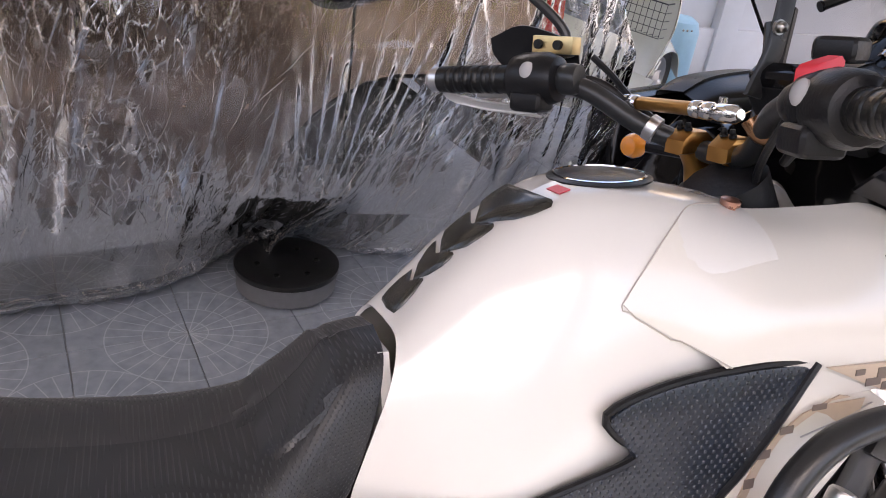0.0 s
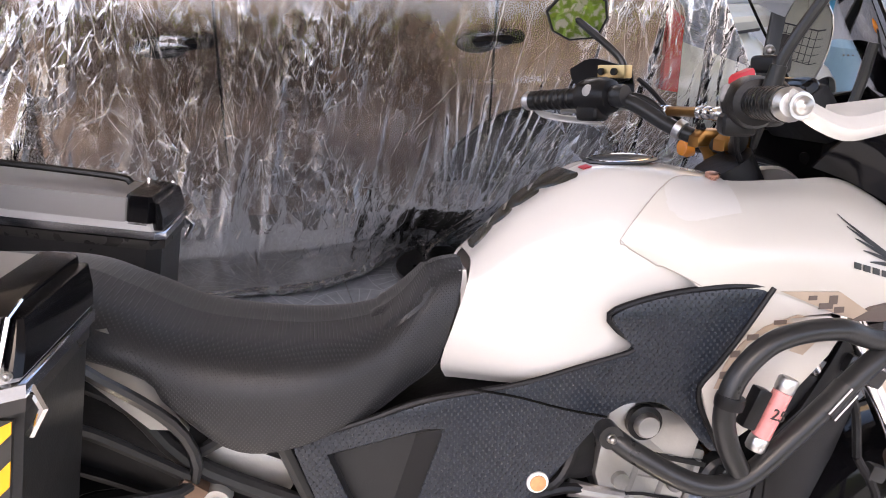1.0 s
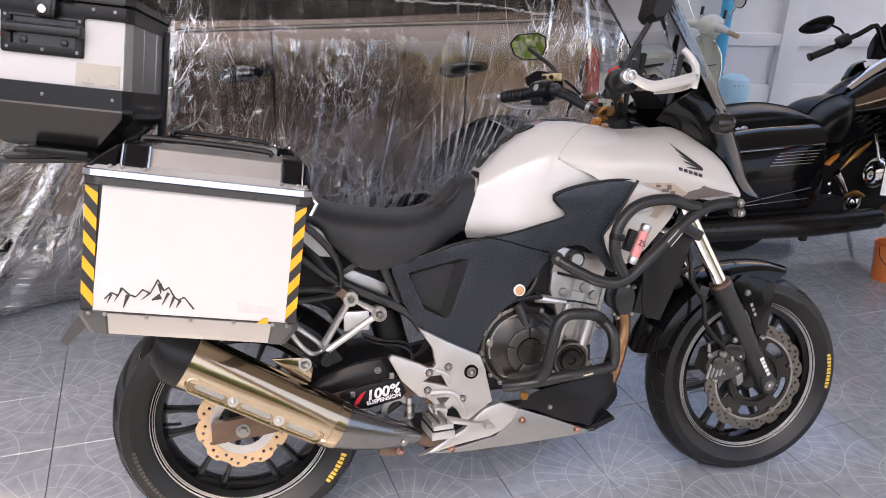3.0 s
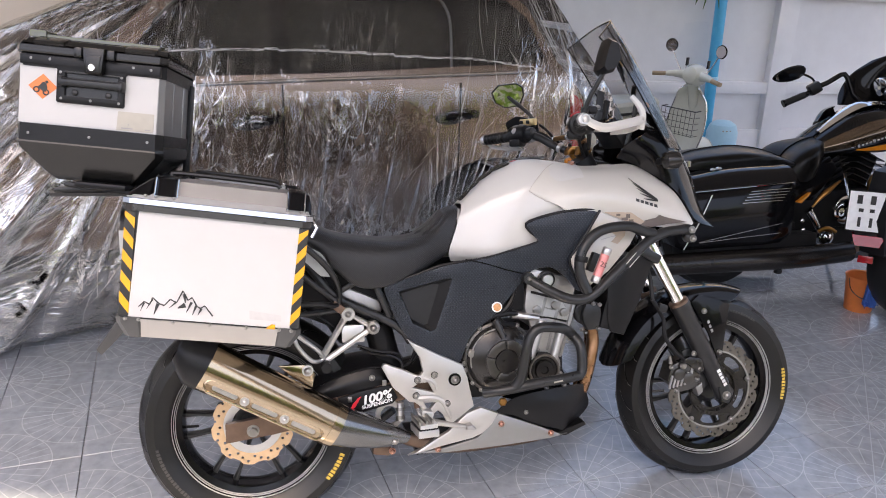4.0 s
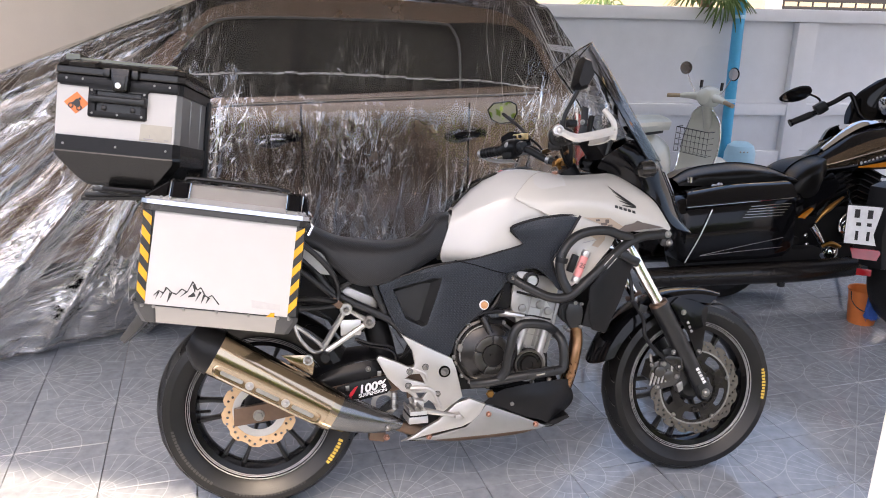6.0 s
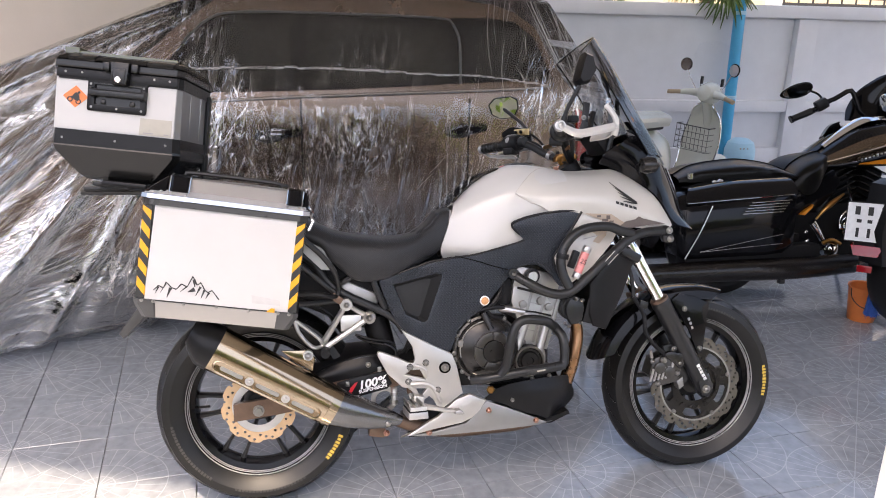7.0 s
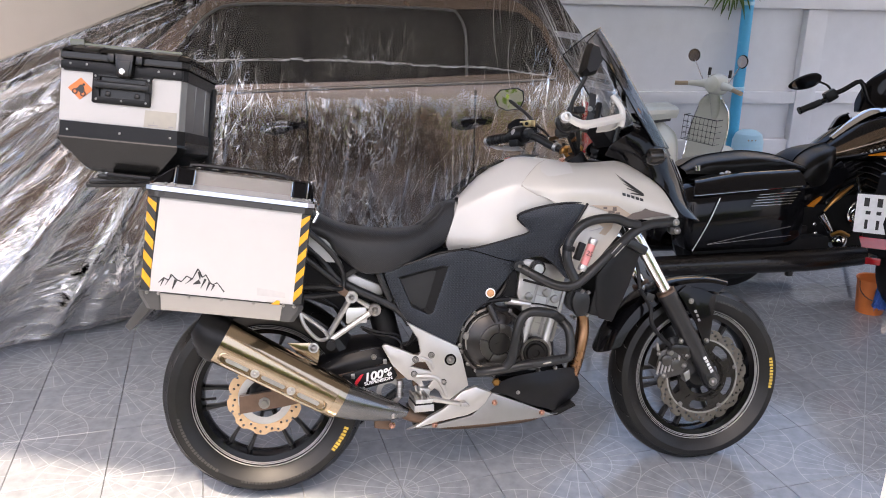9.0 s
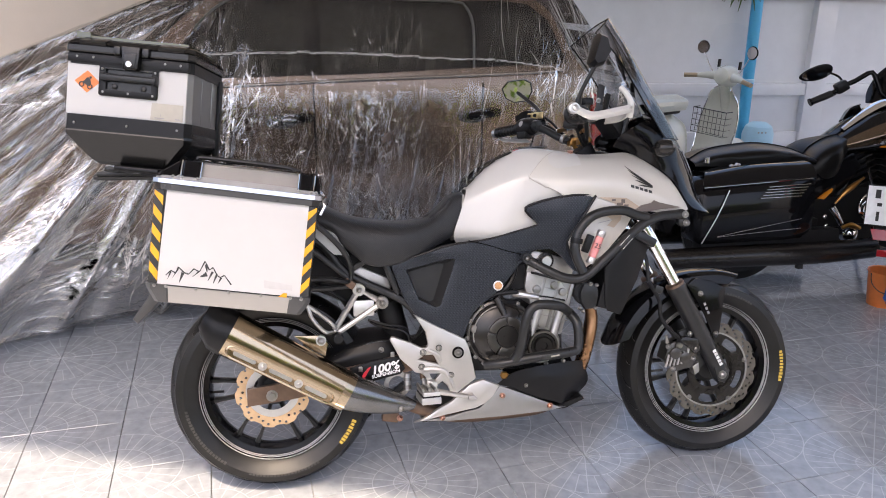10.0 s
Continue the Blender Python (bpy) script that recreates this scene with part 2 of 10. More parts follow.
def film_material():
    """Thin clear dust film: flat facets that meet in sharp creases, denser low on the doors than over the windows."""
    m = bpy.data.materials.new("clear plastic film")
    m.use_nodes = True
    t = m.node_tree
    for q in list(t.nodes):
        t.nodes.remove(q)

    def ramp(value, lo, hi, a, b):
        q = t.nodes.new("ShaderNodeMapRange")
        for k, v in (("From Min", lo), ("From Max", hi), ("To Min", a), ("To Max", b)):
            q.inputs[k].default_value = v
        t.links.new(value, q.inputs["Value"])
        return q.outputs[0]

    def vec(op, a, b=None, k=None):
        q = t.nodes.new("ShaderNodeVectorMath")
        q.operation = op
        for i, v in ((0, a), (1, b)):
            if v is None:
                continue
            if isinstance(v, tuple):
                q.inputs[i].default_value = v
            else:
                t.links.new(v, q.inputs[i])
        if k is not None:
            if isinstance(k, (int, float)):
                q.inputs["Scale"].default_value = k
            else:
                t.links.new(k, q.inputs["Scale"])
        return q.outputs[0]

    def cloud(scale, detail, at):
        q = t.nodes.new("ShaderNodeTexNoise")
        q.inputs["Scale"].default_value, q.inputs["Detail"].default_value = scale, detail
        t.links.new(at, q.inputs["Vector"])
        return q.outputs

    out = t.nodes.new("ShaderNodeOutputMaterial")
    geo = t.nodes.new("ShaderNodeNewGeometry")
    place = geo.outputs["Position"]
    sep = t.nodes.new("ShaderNodeSeparateXYZ")
    t.links.new(place, sep.inputs[0])
    px, py, pz = sep.outputs
    # the creases hang straight in the middle, fan out to the rear and stream forward over the bonnet
    slant = node_math(t, "ADD", ramp(px, -0.1, -1.1, 0.06, 1.25), ramp(px, 0.45, 1.1, 0.0, 0.34))
    high = node_math(t, "SUBTRACT", pz, 1.0)
    u = node_math(t, "SUBTRACT", px, node_math(t, "MULTIPLY", slant, high))
    v = node_math(t, "SUBTRACT", pz, node_math(t, "MULTIPLY", py, 0.6))
    draped = t.nodes.new("ShaderNodeCombineXYZ")
    t.links.new(u, draped.inputs["X"])
    t.links.new(v, draped.inputs["Y"])
    warp = vec("ADD", draped.outputs[0], vec("SCALE", vec("SUBTRACT", cloud(5.0, 2, place)["Color"], (0.5, 0.5, 0.5)), k=0.03))

    def crumple(angle, su, sv, seed, width, tilt):
        """Facets of one size: how each one leans, and the creases between them."""
        mp = t.nodes.new("ShaderNodeMapping")
        mp.inputs["Rotation"].default_value = (0, 0, radians(angle))
        mp.inputs["Location"].default_value = (seed, seed * 0.7, 0)
        t.links.new(warp, mp.inputs[0])
        at = vec("MULTIPLY", mp.outputs[0], (su, sv, 0.0))
        got = []
        for feature in ("DISTANCE_TO_EDGE", "F1"):
            q = t.nodes.new("ShaderNodeTexVoronoi")
            q.voronoi_dimensions, q.feature = "2D", feature
            q.inputs["Scale"].default_value = 1.0
            t.links.new(at, q.inputs["Vector"])
            got.append(q)
        line = ramp(got[0].outputs["Distance"], 0.0, width, 1.0, 0.0)
        broken = ramp(cloud(su * 0.55, 2, vec("ADD", warp, (seed, 3.0, 0.0)))["Fac"], 0.46, 0.60, 0.0, 1.0)
        lean = vec("SCALE", vec("SUBTRACT", got[1].outputs["Color"], (0.5, 0.5, 0.5)), k=tilt)
        return node_math(t, "MULTIPLY", line, broken), lean, got[1].outputs["Color"]

    patch = ramp(cloud(2.6, 3, place)["Fac"], 0.42, 0.60, 0.10, 1.0)
    upper = ramp(node_math(t, "ADD", pz, node_math(t, "MULTIPLY", node_math(t, "MINIMUM", node_math(t, "ADD", px, 0.25), 0.0), 1.6)), 1.08, 1.40, 1.0, 0.34)
    stripe = t.nodes.new("ShaderNodeCombineXYZ")
    t.links.new(u, stripe.inputs["X"])
    t.links.new(node_math(t, "MULTIPLY", v, 0.25), stripe.inputs["Y"])
    tent = node_math(t, "MULTIPLY", ramp(px, -0.35, -0.75, 0.0, 0.75), ramp(cloud(5.5, 2, stripe.outputs[0])["Fac"], 0.44, 0.58, 0.12, 1.0))
    # over the front door the sheet hangs nearly smooth
    smooth = node_math(t, "MAXIMUM", ramp(px, 0.50, 0.78, 1.0, 0.20), node_math(t, "MAXIMUM", ramp(px, 1.10, 1.25, 0.0, 0.6), ramp(pz, 0.85, 0.60, 0.0, 0.8)))
    amount = node_math(t, "MAXIMUM", node_math(t, "MULTIPLY", node_math(t, "MULTIPLY", patch, upper), smooth), tent)
    foot = ramp(pz, 0.62, 0.28, 0.0, 0.9)
    amount = node_math(t, "MAXIMUM", amount, node_math(t, "MULTIPLY", foot, patch))
    l1, n1, tone = crumple(10, 24, 5.5, 3.1, 0.06, 0.17)
    l2, n2, tone2 = crumple(-15, 46, 11, 7.7, 0.075, 0.18)
    l3, n3, _ = crumple(24, 64, 18, 1.9, 0.09, 0.17)
    lines = node_math(t, "MINIMUM", node_math(t, "ADD", node_math(t, "ADD", l1, node_math(t, "MULTIPLY", l2, 0.8)), node_math(t, "MULTIPLY", l3, 0.55)), 1.3)
    lines = node_math(t, "MULTIPLY", lines, amount)
    lean = vec("SCALE", vec("ADD", n1, vec("ADD", n2, n3)), k=node_math(t, "MULTIPLY", amount, node_math(t, "ADD", 1.0, node_math(t, "MULTIPLY", foot, 1.8))))
    turned = vec("NORMALIZE", vec("ADD", geo.outputs["Normal"], lean))
    bu = t.nodes.new("ShaderNodeBump")
    bu.inputs["Strength"].default_value, bu.inputs["Distance"].default_value = 0.95, 0.0022
    t.links.new(lines, bu.inputs["Height"])
    t.links.new(turned, bu.inputs["Normal"])
    tr = t.nodes.new("ShaderNodeBsdfTransparent")
    tr.inputs[0].default_value = (0.95, 0.95, 0.955, 1)
    gl = t.nodes.new("ShaderNodeBsdfGlossy")
    gl.inputs["Roughness"].default_value = 0.07
    t.links.new(bu.outputs[0], gl.inputs["Normal"])
    df = t.nodes.new("ShaderNodeBsdfDiffuse")
    df.inputs[0].default_value = (0.85, 0.84, 0.83, 1)
    t.links.new(bu.outputs[0], df.inputs["Normal"])
    fr = t.nodes.new("ShaderNodeFresnel")
    fr.inputs[0].default_value = 1.45
    t.links.new(bu.outputs[0], fr.inputs["Normal"])
    # extra mirror on chosen facets, creases and foot sets their glints; creases also milky
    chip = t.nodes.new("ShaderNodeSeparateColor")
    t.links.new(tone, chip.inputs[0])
    glint_chips = node_math(t, "MULTIPLY", node_math(t, "POWER", chip.outputs[0], 6.0), node_math(t, "MULTIPLY", node_math(t, "MULTIPLY", amount, ramp(pz, 0.35, 0.6, 0.7, 1.0)), 0.52))
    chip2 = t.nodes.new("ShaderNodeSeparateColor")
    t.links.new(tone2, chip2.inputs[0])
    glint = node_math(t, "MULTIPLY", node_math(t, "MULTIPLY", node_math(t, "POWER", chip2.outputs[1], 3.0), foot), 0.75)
    # whitish haze mixed in towards the floor brightens the low sheet
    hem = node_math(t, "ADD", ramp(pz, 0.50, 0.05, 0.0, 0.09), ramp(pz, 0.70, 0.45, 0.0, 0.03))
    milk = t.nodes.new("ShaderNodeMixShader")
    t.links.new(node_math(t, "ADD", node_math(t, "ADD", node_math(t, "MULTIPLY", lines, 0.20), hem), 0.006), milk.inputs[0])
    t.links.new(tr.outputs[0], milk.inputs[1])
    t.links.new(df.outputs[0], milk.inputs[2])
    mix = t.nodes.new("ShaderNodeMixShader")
    shine = node_math(t, "ADD", node_math(t, "ADD", node_math(t, "MULTIPLY", fr.outputs[0], 1.7), node_math(t, "ADD", glint_chips, glint)), node_math(t, "ADD", node_math(t, "MULTIPLY", lines, 0.75), node_math(t, "MULTIPLY", tent, 0.20)))
    t.links.new(shine, mix.inputs[0])
    t.links.new(milk.outputs[0], mix.inputs[1])
    t.links.new(gl.outputs[0], mix.inputs[2])
    t.links.new(mix.outputs[0], out.inputs[0])
    return m


M["film"] = film_material()


def crease_material():
    """Crease strips of the film: whitened and glossier, putting glints into the colour."""
    m = bpy.data.materials.new("creased plastic film")
    m.use_nodes = True
    t = m.node_tree
    b = t.nodes["Principled BSDF"]
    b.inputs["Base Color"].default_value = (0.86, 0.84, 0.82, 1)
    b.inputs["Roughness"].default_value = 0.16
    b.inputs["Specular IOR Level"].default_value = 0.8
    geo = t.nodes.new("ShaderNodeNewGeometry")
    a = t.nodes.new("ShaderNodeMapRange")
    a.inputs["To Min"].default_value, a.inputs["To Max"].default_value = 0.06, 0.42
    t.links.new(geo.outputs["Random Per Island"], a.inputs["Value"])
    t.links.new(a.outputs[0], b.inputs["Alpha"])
    return m


M["crease"] = crease_material()


def band_material():
    """Several layers of film: milky, with small wrinkles across."""
    m = mat("doubled plastic film", (0.72, 0.70, 0.68), 0.28, vary=0.2, scale=40, bump=0.8, bscale=90)
    t = m.node_tree
    n = t.nodes.new("ShaderNodeTexNoise")
    n.inputs["Scale"].default_value, n.inputs["Detail"].default_value = 45, 3
    a = t.nodes.new("ShaderNodeMapRange")
    a.inputs["From Min"].default_value, a.inputs["From Max"].default_value = 0.35, 0.7
    a.inputs["To Min"].default_value, a.inputs["To Max"].default_value = 0.12, 0.62
    t.links.new(n.outputs["Fac"], a.inputs["Value"])
    t.links.new(a.outputs[0], t.nodes["Principled BSDF"].inputs["Alpha"])
    return m


M["band"] = band_material()


def tile_material(stored=None):
    """Glazed blue-grey floor tile with a printed cobweb: rings and spokes round two opposite corners."""
    m = mat("glazed blue-grey tile", (0.265, 0.288, 0.325), 0.10, vary=0.26, scale=9, rvary=0.6)
    t = m.node_tree
    b = t.nodes["Principled BSDF"]
    base = b.inputs["Base Color"].links[0].from_socket
    co = t.nodes.new("ShaderNodeTexCoord")
    sep = t.nodes.new("ShaderNodeSeparateXYZ")
    if stored:
        at = t.nodes.new("ShaderNodeAttribute")
        at.attribute_name = stored
        t.links.new(at.outputs["Vector"], sep.inputs[0])
    else:
        t.links.new(co.outputs["Object"], sep.inputs[0])
    lines = None
    for cx, cy in ((0.0, 0.0), (0.3, 0.3)):
        dx = node_math(t, "SUBTRACT", sep.outputs["X"], cx)
        dy = node_math(t, "SUBTRACT", sep.outputs["Y"], cy)
        r = node_math(t, "SQRT", node_math(t, "ADD", node_math(t, "MULTIPLY", dx, dx), node_math(t, "MULTIPLY", dy, dy)))
        a = node_math(t, "ARCTAN2", dy, dx)
        inside = node_math(t, "LESS_THAN", r, 0.214)
        ring = None
        for rad in (0.052, 0.118, 0.212):
            q = node_math(t, "LESS_THAN", node_math(t, "ABSOLUTE", node_math(t, "SUBTRACT", r, rad)), 0.0016)
            ring = q if ring is None else node_math(t, "MAXIMUM", ring, q)
        step = math.pi / 8
        f = node_math(t, "PINGPONG", a, step / 2)
        spoke = node_math(t, "LESS_THAN", node_math(t, "MULTIPLY", f, r), 0.0016)
        f2 = node_math(t, "PINGPONG", a, step / 4)
        spoke2 = node_math(t, "MULTIPLY", node_math(t, "LESS_THAN", node_math(t, "MULTIPLY", f2, r), 0.0016), node_math(t, "GREATER_THAN", r, 0.118))
        web = node_math(t, "MULTIPLY", node_math(t, "MAXIMUM", node_math(t, "MAXIMUM", spoke, spoke2), ring), inside)
        lines = web if lines is None else node_math(t, "MAXIMUM", lines, web)
    mix = t.nodes.new("ShaderNodeMix")
    mix.data_type = "RGBA"
    t.links.new(node_math(t, "MULTIPLY", lines, 0.40), mix.inputs["Factor"])
    t.links.new(base, mix.inputs["A"])
    mix.inputs["B"].default_value = (0.52, 0.55, 0.58, 1)
    t.links.new(mix.outputs["Result"], b.inputs["Base Color"])
    b.inputs["Specular IOR Level"].default_value = 0.75
    bu = t.nodes.new("ShaderNodeBump")
    bu.inputs["Strength"].default_value, bu.inputs["Distance"].default_value = 0.25, 0.001
    wav = t.nodes.new("ShaderNodeTexNoise")
    wav.inputs["Scale"].default_value = 18
    t.links.new(co.outputs["Object"], wav.inputs["Vector"])
    t.links.new(node_math(t, "ADD", node_math(t, "MULTIPLY", lines, 0.5), node_math(t, "MULTIPLY", wav.outputs["Fac"], 0.9)), bu.inputs["Height"])
    t.links.new(bu.outputs[0], b.inputs["Normal"])
    return m


M["tile"] = tile_material()


# ---- shapes ----
def surface(ob):
    """The skin of a part, to lay other parts on."""
    return BVHTree.FromPolygons([v.co.copy() for v in ob.data.vertices], [list(p.vertices) for p in ob.data.polygons])



def spline(pts, n):
    """n points evenly along a smooth curve through pts."""
    p = [Vector(q) for q in pts]
    if len(p) == 2:
        return [p[0].lerp(p[1], i / (n - 1)) for i in range(n)]
    e = [2 * p[0] - p[1]] + p + [2 * p[-1] - p[-2]]
    fine = []
    for i in range(1, len(e) - 2):
        for s in range(16):
            u = s / 16
            a, b, c, d = e[i - 1], e[i], e[i + 1], e[i + 2]
            fine.append(0.5 * (2 * b + (c - a) * u + (2 * a - 5 * b + 4 * c - d) * u * u + (3 * b - a - 3 * c + d) * u ** 3))
    fine.append(p[-1])
    d = [0.0]
    for a, b in zip(fine, fine[1:]):
        d.append(d[-1] + (b - a).length)
    out, k = [], 0
    for i in range(n):
        s = d[-1] * i / (n - 1)
        while k < len(d) - 2 and d[k + 1] < s:
            k += 1
        w = (s - d[k]) / max(1e-9, d[k + 1] - d[k])
        out.append(fine[k].lerp(fine[k + 1], min(1, max(0, w))))
    return out


def rings(bm, loops, closed=True, caps=True):
    vs = [[bm.verts.new(p) for p in loop] for loop in loops]
    k = len(vs[0])
    for a, b in zip(vs, vs[1:]):
        for i in range(k if closed else k - 1):
            j = (i + 1) % k
            bm.faces.new((a[i], a[j], b[j], b[i]))
    if caps and closed:
        bm.faces.new(vs[0][::-1])
        bm.faces.new(vs[-1])
    return vs


def tube(bm, pts, r, n=10, steps=0, closed=False):
    """A round bar of radius r (or radii along it) through pts."""
    if steps:
        pts = spline(list(pts) + ([pts[0]] if closed else []), steps)
        if closed:
            pts = pts[:-1]
    pts = [Vector(p) for p in pts]
    k = len(pts)
    rad = r if isinstance(r, (list, tuple)) else None
    up, loops = None, []
    for i, p in enumerate(pts):
        a = pts[(i - 1) % k] if closed or i else p
        b = pts[(i + 1) % k] if closed or i < k - 1 else p
        d = (b - a).normalized()
        if up is None:
            up = d.orthogonal().normalized()
        up = (up - d * up.dot(d)).normalized()
        s = d.cross(up)
        q = r
        if rad:
            f = i / (k - 1) * (len(rad) - 1)
            j = min(int(f), len(rad) - 2)
            q = rad[j] + (rad[j + 1] - rad[j]) * (f - j)
        loops.append([p + q * (math.cos(2 * math.pi * j / n) * up + math.sin(2 * math.pi * j / n) * s) for j in range(n)])
    if closed:
        loops.append(loops[0])
        vs = rings(bm, loops, caps=False)
        bmesh.ops.remove_doubles(bm, verts=bm.verts, dist=1e-6)
    else:
        rings(bm, loops)


def cyl(bm, a, b, r, r2=None, n=14):
    tube(bm, [a, b], [r, r if r2 is None else r2], n)


def lathe(bm, profile, centre, axis=(0, 1, 0), n=48, closed=False):
    """profile: (radius, place along the axis)."""
    ax = Vector(axis).normalized()
    u = Vector((1, 0, 0)) if abs(ax.x) < 0.9 else Vector((0, 0, 1))
    u = (u - ax * u.dot(ax)).normalized()
    v = ax.cross(u)
    c = Vector(centre)
    loops = [[c + ax * h + r * (math.cos(2 * math.pi * j / n) * u + math.sin(2 * math.pi * j / n) * v) for j in range(n)] for r, h in profile]
    if closed:
        loops.append(loops[0])
        rings(bm, loops, caps=False)
        bmesh.ops.remove_doubles(bm, verts=bm.verts, dist=1e-6)
    else:
        rings(bm, loops)


def box(bm, c, s, rot=(0, 0, 0), bevel=0.0, seg=2):
    m = pose(*c, *rot) @ Matrix.Diagonal((*s, 1))
    made = bmesh.ops.create_cube(bm, size=1.0, matrix=m)["verts"]
    if bevel:
        es = list({e for q in made for e in q.link_edges})
        bmesh.ops.bevel(bm, geom=es, offset=bevel, segments=seg, affect="EDGES", profile=0.6)


def flat(outline, holes=(), grid=0.0):
    """Triangles that fill an outline of (x, z) with holes in it."""
    from mathutils import geometry
    pts, edges = [], []
    for loop in (outline, *holes):
        k = len(pts)
        pts += [Vector(p[:2]) for p in loop]
        edges += [(k + i, k + (i + 1) % len(loop)) for i in range(len(loop))]

    def inside(p, loop):
        hit = False
        for i in range(len(loop)):
            (x1, y1), (x2, y2) = loop[i][:2], loop[i - 1][:2]
            if (y1 > p[1]) != (y2 > p[1]) and p[0] < (x2 - x1) * (p[1] - y1) / (y2 - y1) + x1:
                hit = not hit
        return hit

    def near(p):
        for loop in (outline, *holes):
            for i in range(len(loop)):
                a, b = Vector(loop[i][:2]), Vector(loop[i - 1][:2])
                q, d = Vector(p), b - a
                s = max(0, min(1, (q - a).dot(d) / max(1e-12, d.length_squared)))
                if (a + d * s - q).length < grid * 0.45:
                    return True
        return False
    if grid:
        xs, zs = [p[0] for p in outline], [p[1] for p in outline]
        x = min(xs) + grid / 2
        while x < max(xs):
            z = min(zs) + grid / 2
            while z < max(zs):
                if inside((x, z), outline) and not any(inside((x, z), q) for q in holes) and not near((x, z)):
                    pts.append(Vector((x, z)))
                z += grid
            x += grid
    vs, _, fs, *_ = geometry.delaunay_2d_cdt(pts, edges, [], 0, 1e-6)
    keep = []
    for f in fs:
        c = sum((vs[i] for i in f), Vector((0, 0))) / len(f)
        if inside(c, outline) and not any(inside(c, q) for q in holes):
            keep.append(list(f))
    return vs, keep


def plate(bm, outline, y0, y1, holes=(), grid=0.0, bulge=None, bevel=0.0):
    """A slab standing in the x-z plane from y0 (its face) to y1. bulge(x, z): how far the face moves in y."""
    vs, fs = flat(outline, holes, grid)
    off = (lambda p: bulge(p.x, p.y)) if bulge else (lambda p: 0.0)
    a = [bm.verts.new((p.x, y0 + off(p), p.y)) for p in vs]
    b = [bm.verts.new((p.x, y1 + off(p), p.y)) for p in vs]
    count = {}
    for f in fs:
        bm.faces.new([a[i] for i in f])
        bm.faces.new([b[i] for i in reversed(f)])
        for i in range(len(f)):
            e = (f[i], f[(i + 1) % len(f)])
            count[e] = 1
    rim = []
    for i, j in count:
        if (j, i) not in count:
            bm.faces.new((a[j], a[i], b[i], b[j]))
            rim.append((a[i], a[j]))
    if bevel:
        es = [bm.edges.get(e) for e in rim]
        bmesh.ops.bevel(bm, geom=[e for e in es if e], offset=bevel, segments=2, affect="EDGES", profile=0.5)


def skin(bm, guides, nu=24, nv=12, thick=0.004, both=False, inward=None):
    """A shell through guide curves that lie beside one another."""
    lines = [spline(g, nu) for g in guides]
    cols = [spline([l[i] for l in lines], nv) for i in range(nu)]
    for side in ((1, -1) if both else (1,)):
        grid = [[Vector((p.x, p.y * side, p.z)) for p in c] for c in cols]
        nor = []
        for i in range(nu):
            row = []
            for j in range(nv):
                du = grid[min(nu - 1, i + 1)][j] - grid[max(0, i - 1)][j]
                dv = grid[i][min(nv - 1, j + 1)] - grid[i][max(0, j - 1)]
                q = du.cross(dv)
                q = q.normalized() if q.length > 1e-12 else Vector((0, 0, 1))
                if inward is not None and q.dot(Vector((inward[0], inward[1] * side, inward[2])) - grid[i][j]) < 0:
                    q = -q
                row.append(q)
            nor.append(row)
        a = [[bm.verts.new(p) for p in r] for r in grid]
        if not thick:
            for i in range(nu - 1):
                for j in range(nv - 1):
                    bm.faces.new((a[i][j], a[i + 1][j], a[i + 1][j + 1], a[i][j + 1]))
            continue
        b = [[bm.verts.new(grid[i][j] + nor[i][j] * thick) for j in range(nv)] for i in range(nu)]
        for i in range(nu - 1):
            for j in range(nv - 1):
                bm.faces.new((a[i][j], a[i + 1][j], a[i + 1][j + 1], a[i][j + 1]))
                bm.faces.new((b[i][j + 1], b[i + 1][j + 1], b[i + 1][j], b[i][j]))
        for i in range(nu - 1):
            for j in (0, nv - 1):
                bm.faces.new((a[i][j], b[i][j], b[i + 1][j], a[i + 1][j]))
        for j in range(nv - 1):
            for i in (0, nu - 1):
                bm.faces.new((a[i][j], a[i][j + 1], b[i][j + 1], b[i][j]))


def bolt(bm, p, r=0.008, axis=(0, -1, 0), h=0.006, hexed=False):
    p, ax = Vector(p), Vector(axis).normalized()
    r *= 0.82
    cyl(bm, p, p + ax * h * 0.5, r * 1.3, r * 1.3, 14)
    cyl(bm, p + ax * h * 0.5, p + ax * h * 1.5, r, r * 0.85, 6 if hexed else 12)
    cyl(bm, p + ax * h * 1.5, p + ax * h * 1.52, r * 0.42, r * 0.42, 6)


def mirrored(pts):
    return [(x, -y, z) for x, y, z in pts]


OFFSET = {}


def thing(name, label, category, frame_m=None, base=(0, 0, 0), group="", kind=""):
    """An Empty at the thing's base; its parts are given in the coordinates of frame_m."""
    e = new(name)
    e.matrix_world = (frame_m or Matrix()) @ Matrix.Translation(base)
    e.empty_display_size = 0.1
    OFFSET[e.name] = Matrix.Translation(base).inverted()
    return tagged(e, label, category, group, kind)


def part(name, bm, material, parent=None, label="", smooth=35):
    me = bpy.data.meshes.new(name)
    bmesh.ops.recalc_face_normals(bm, faces=bm.faces)
    bm.to_mesh(me)
    bm.free()
    me.materials.append(material)
    if smooth:
        me.shade_smooth()
        me.set_sharp_from_angle(angle=radians(smooth))
    ob = new(name, me)
    if parent is not None:
        ob.parent = parent
        if parent.name in OFFSET:
            ob.matrix_parent_inverse = OFFSET[parent.name]
    if label:
        ob["label"] = label
    return ob


def made(fn, *a, **k):
    bm = bmesh.new()
    fn(bm, *a, **k)
    return bm


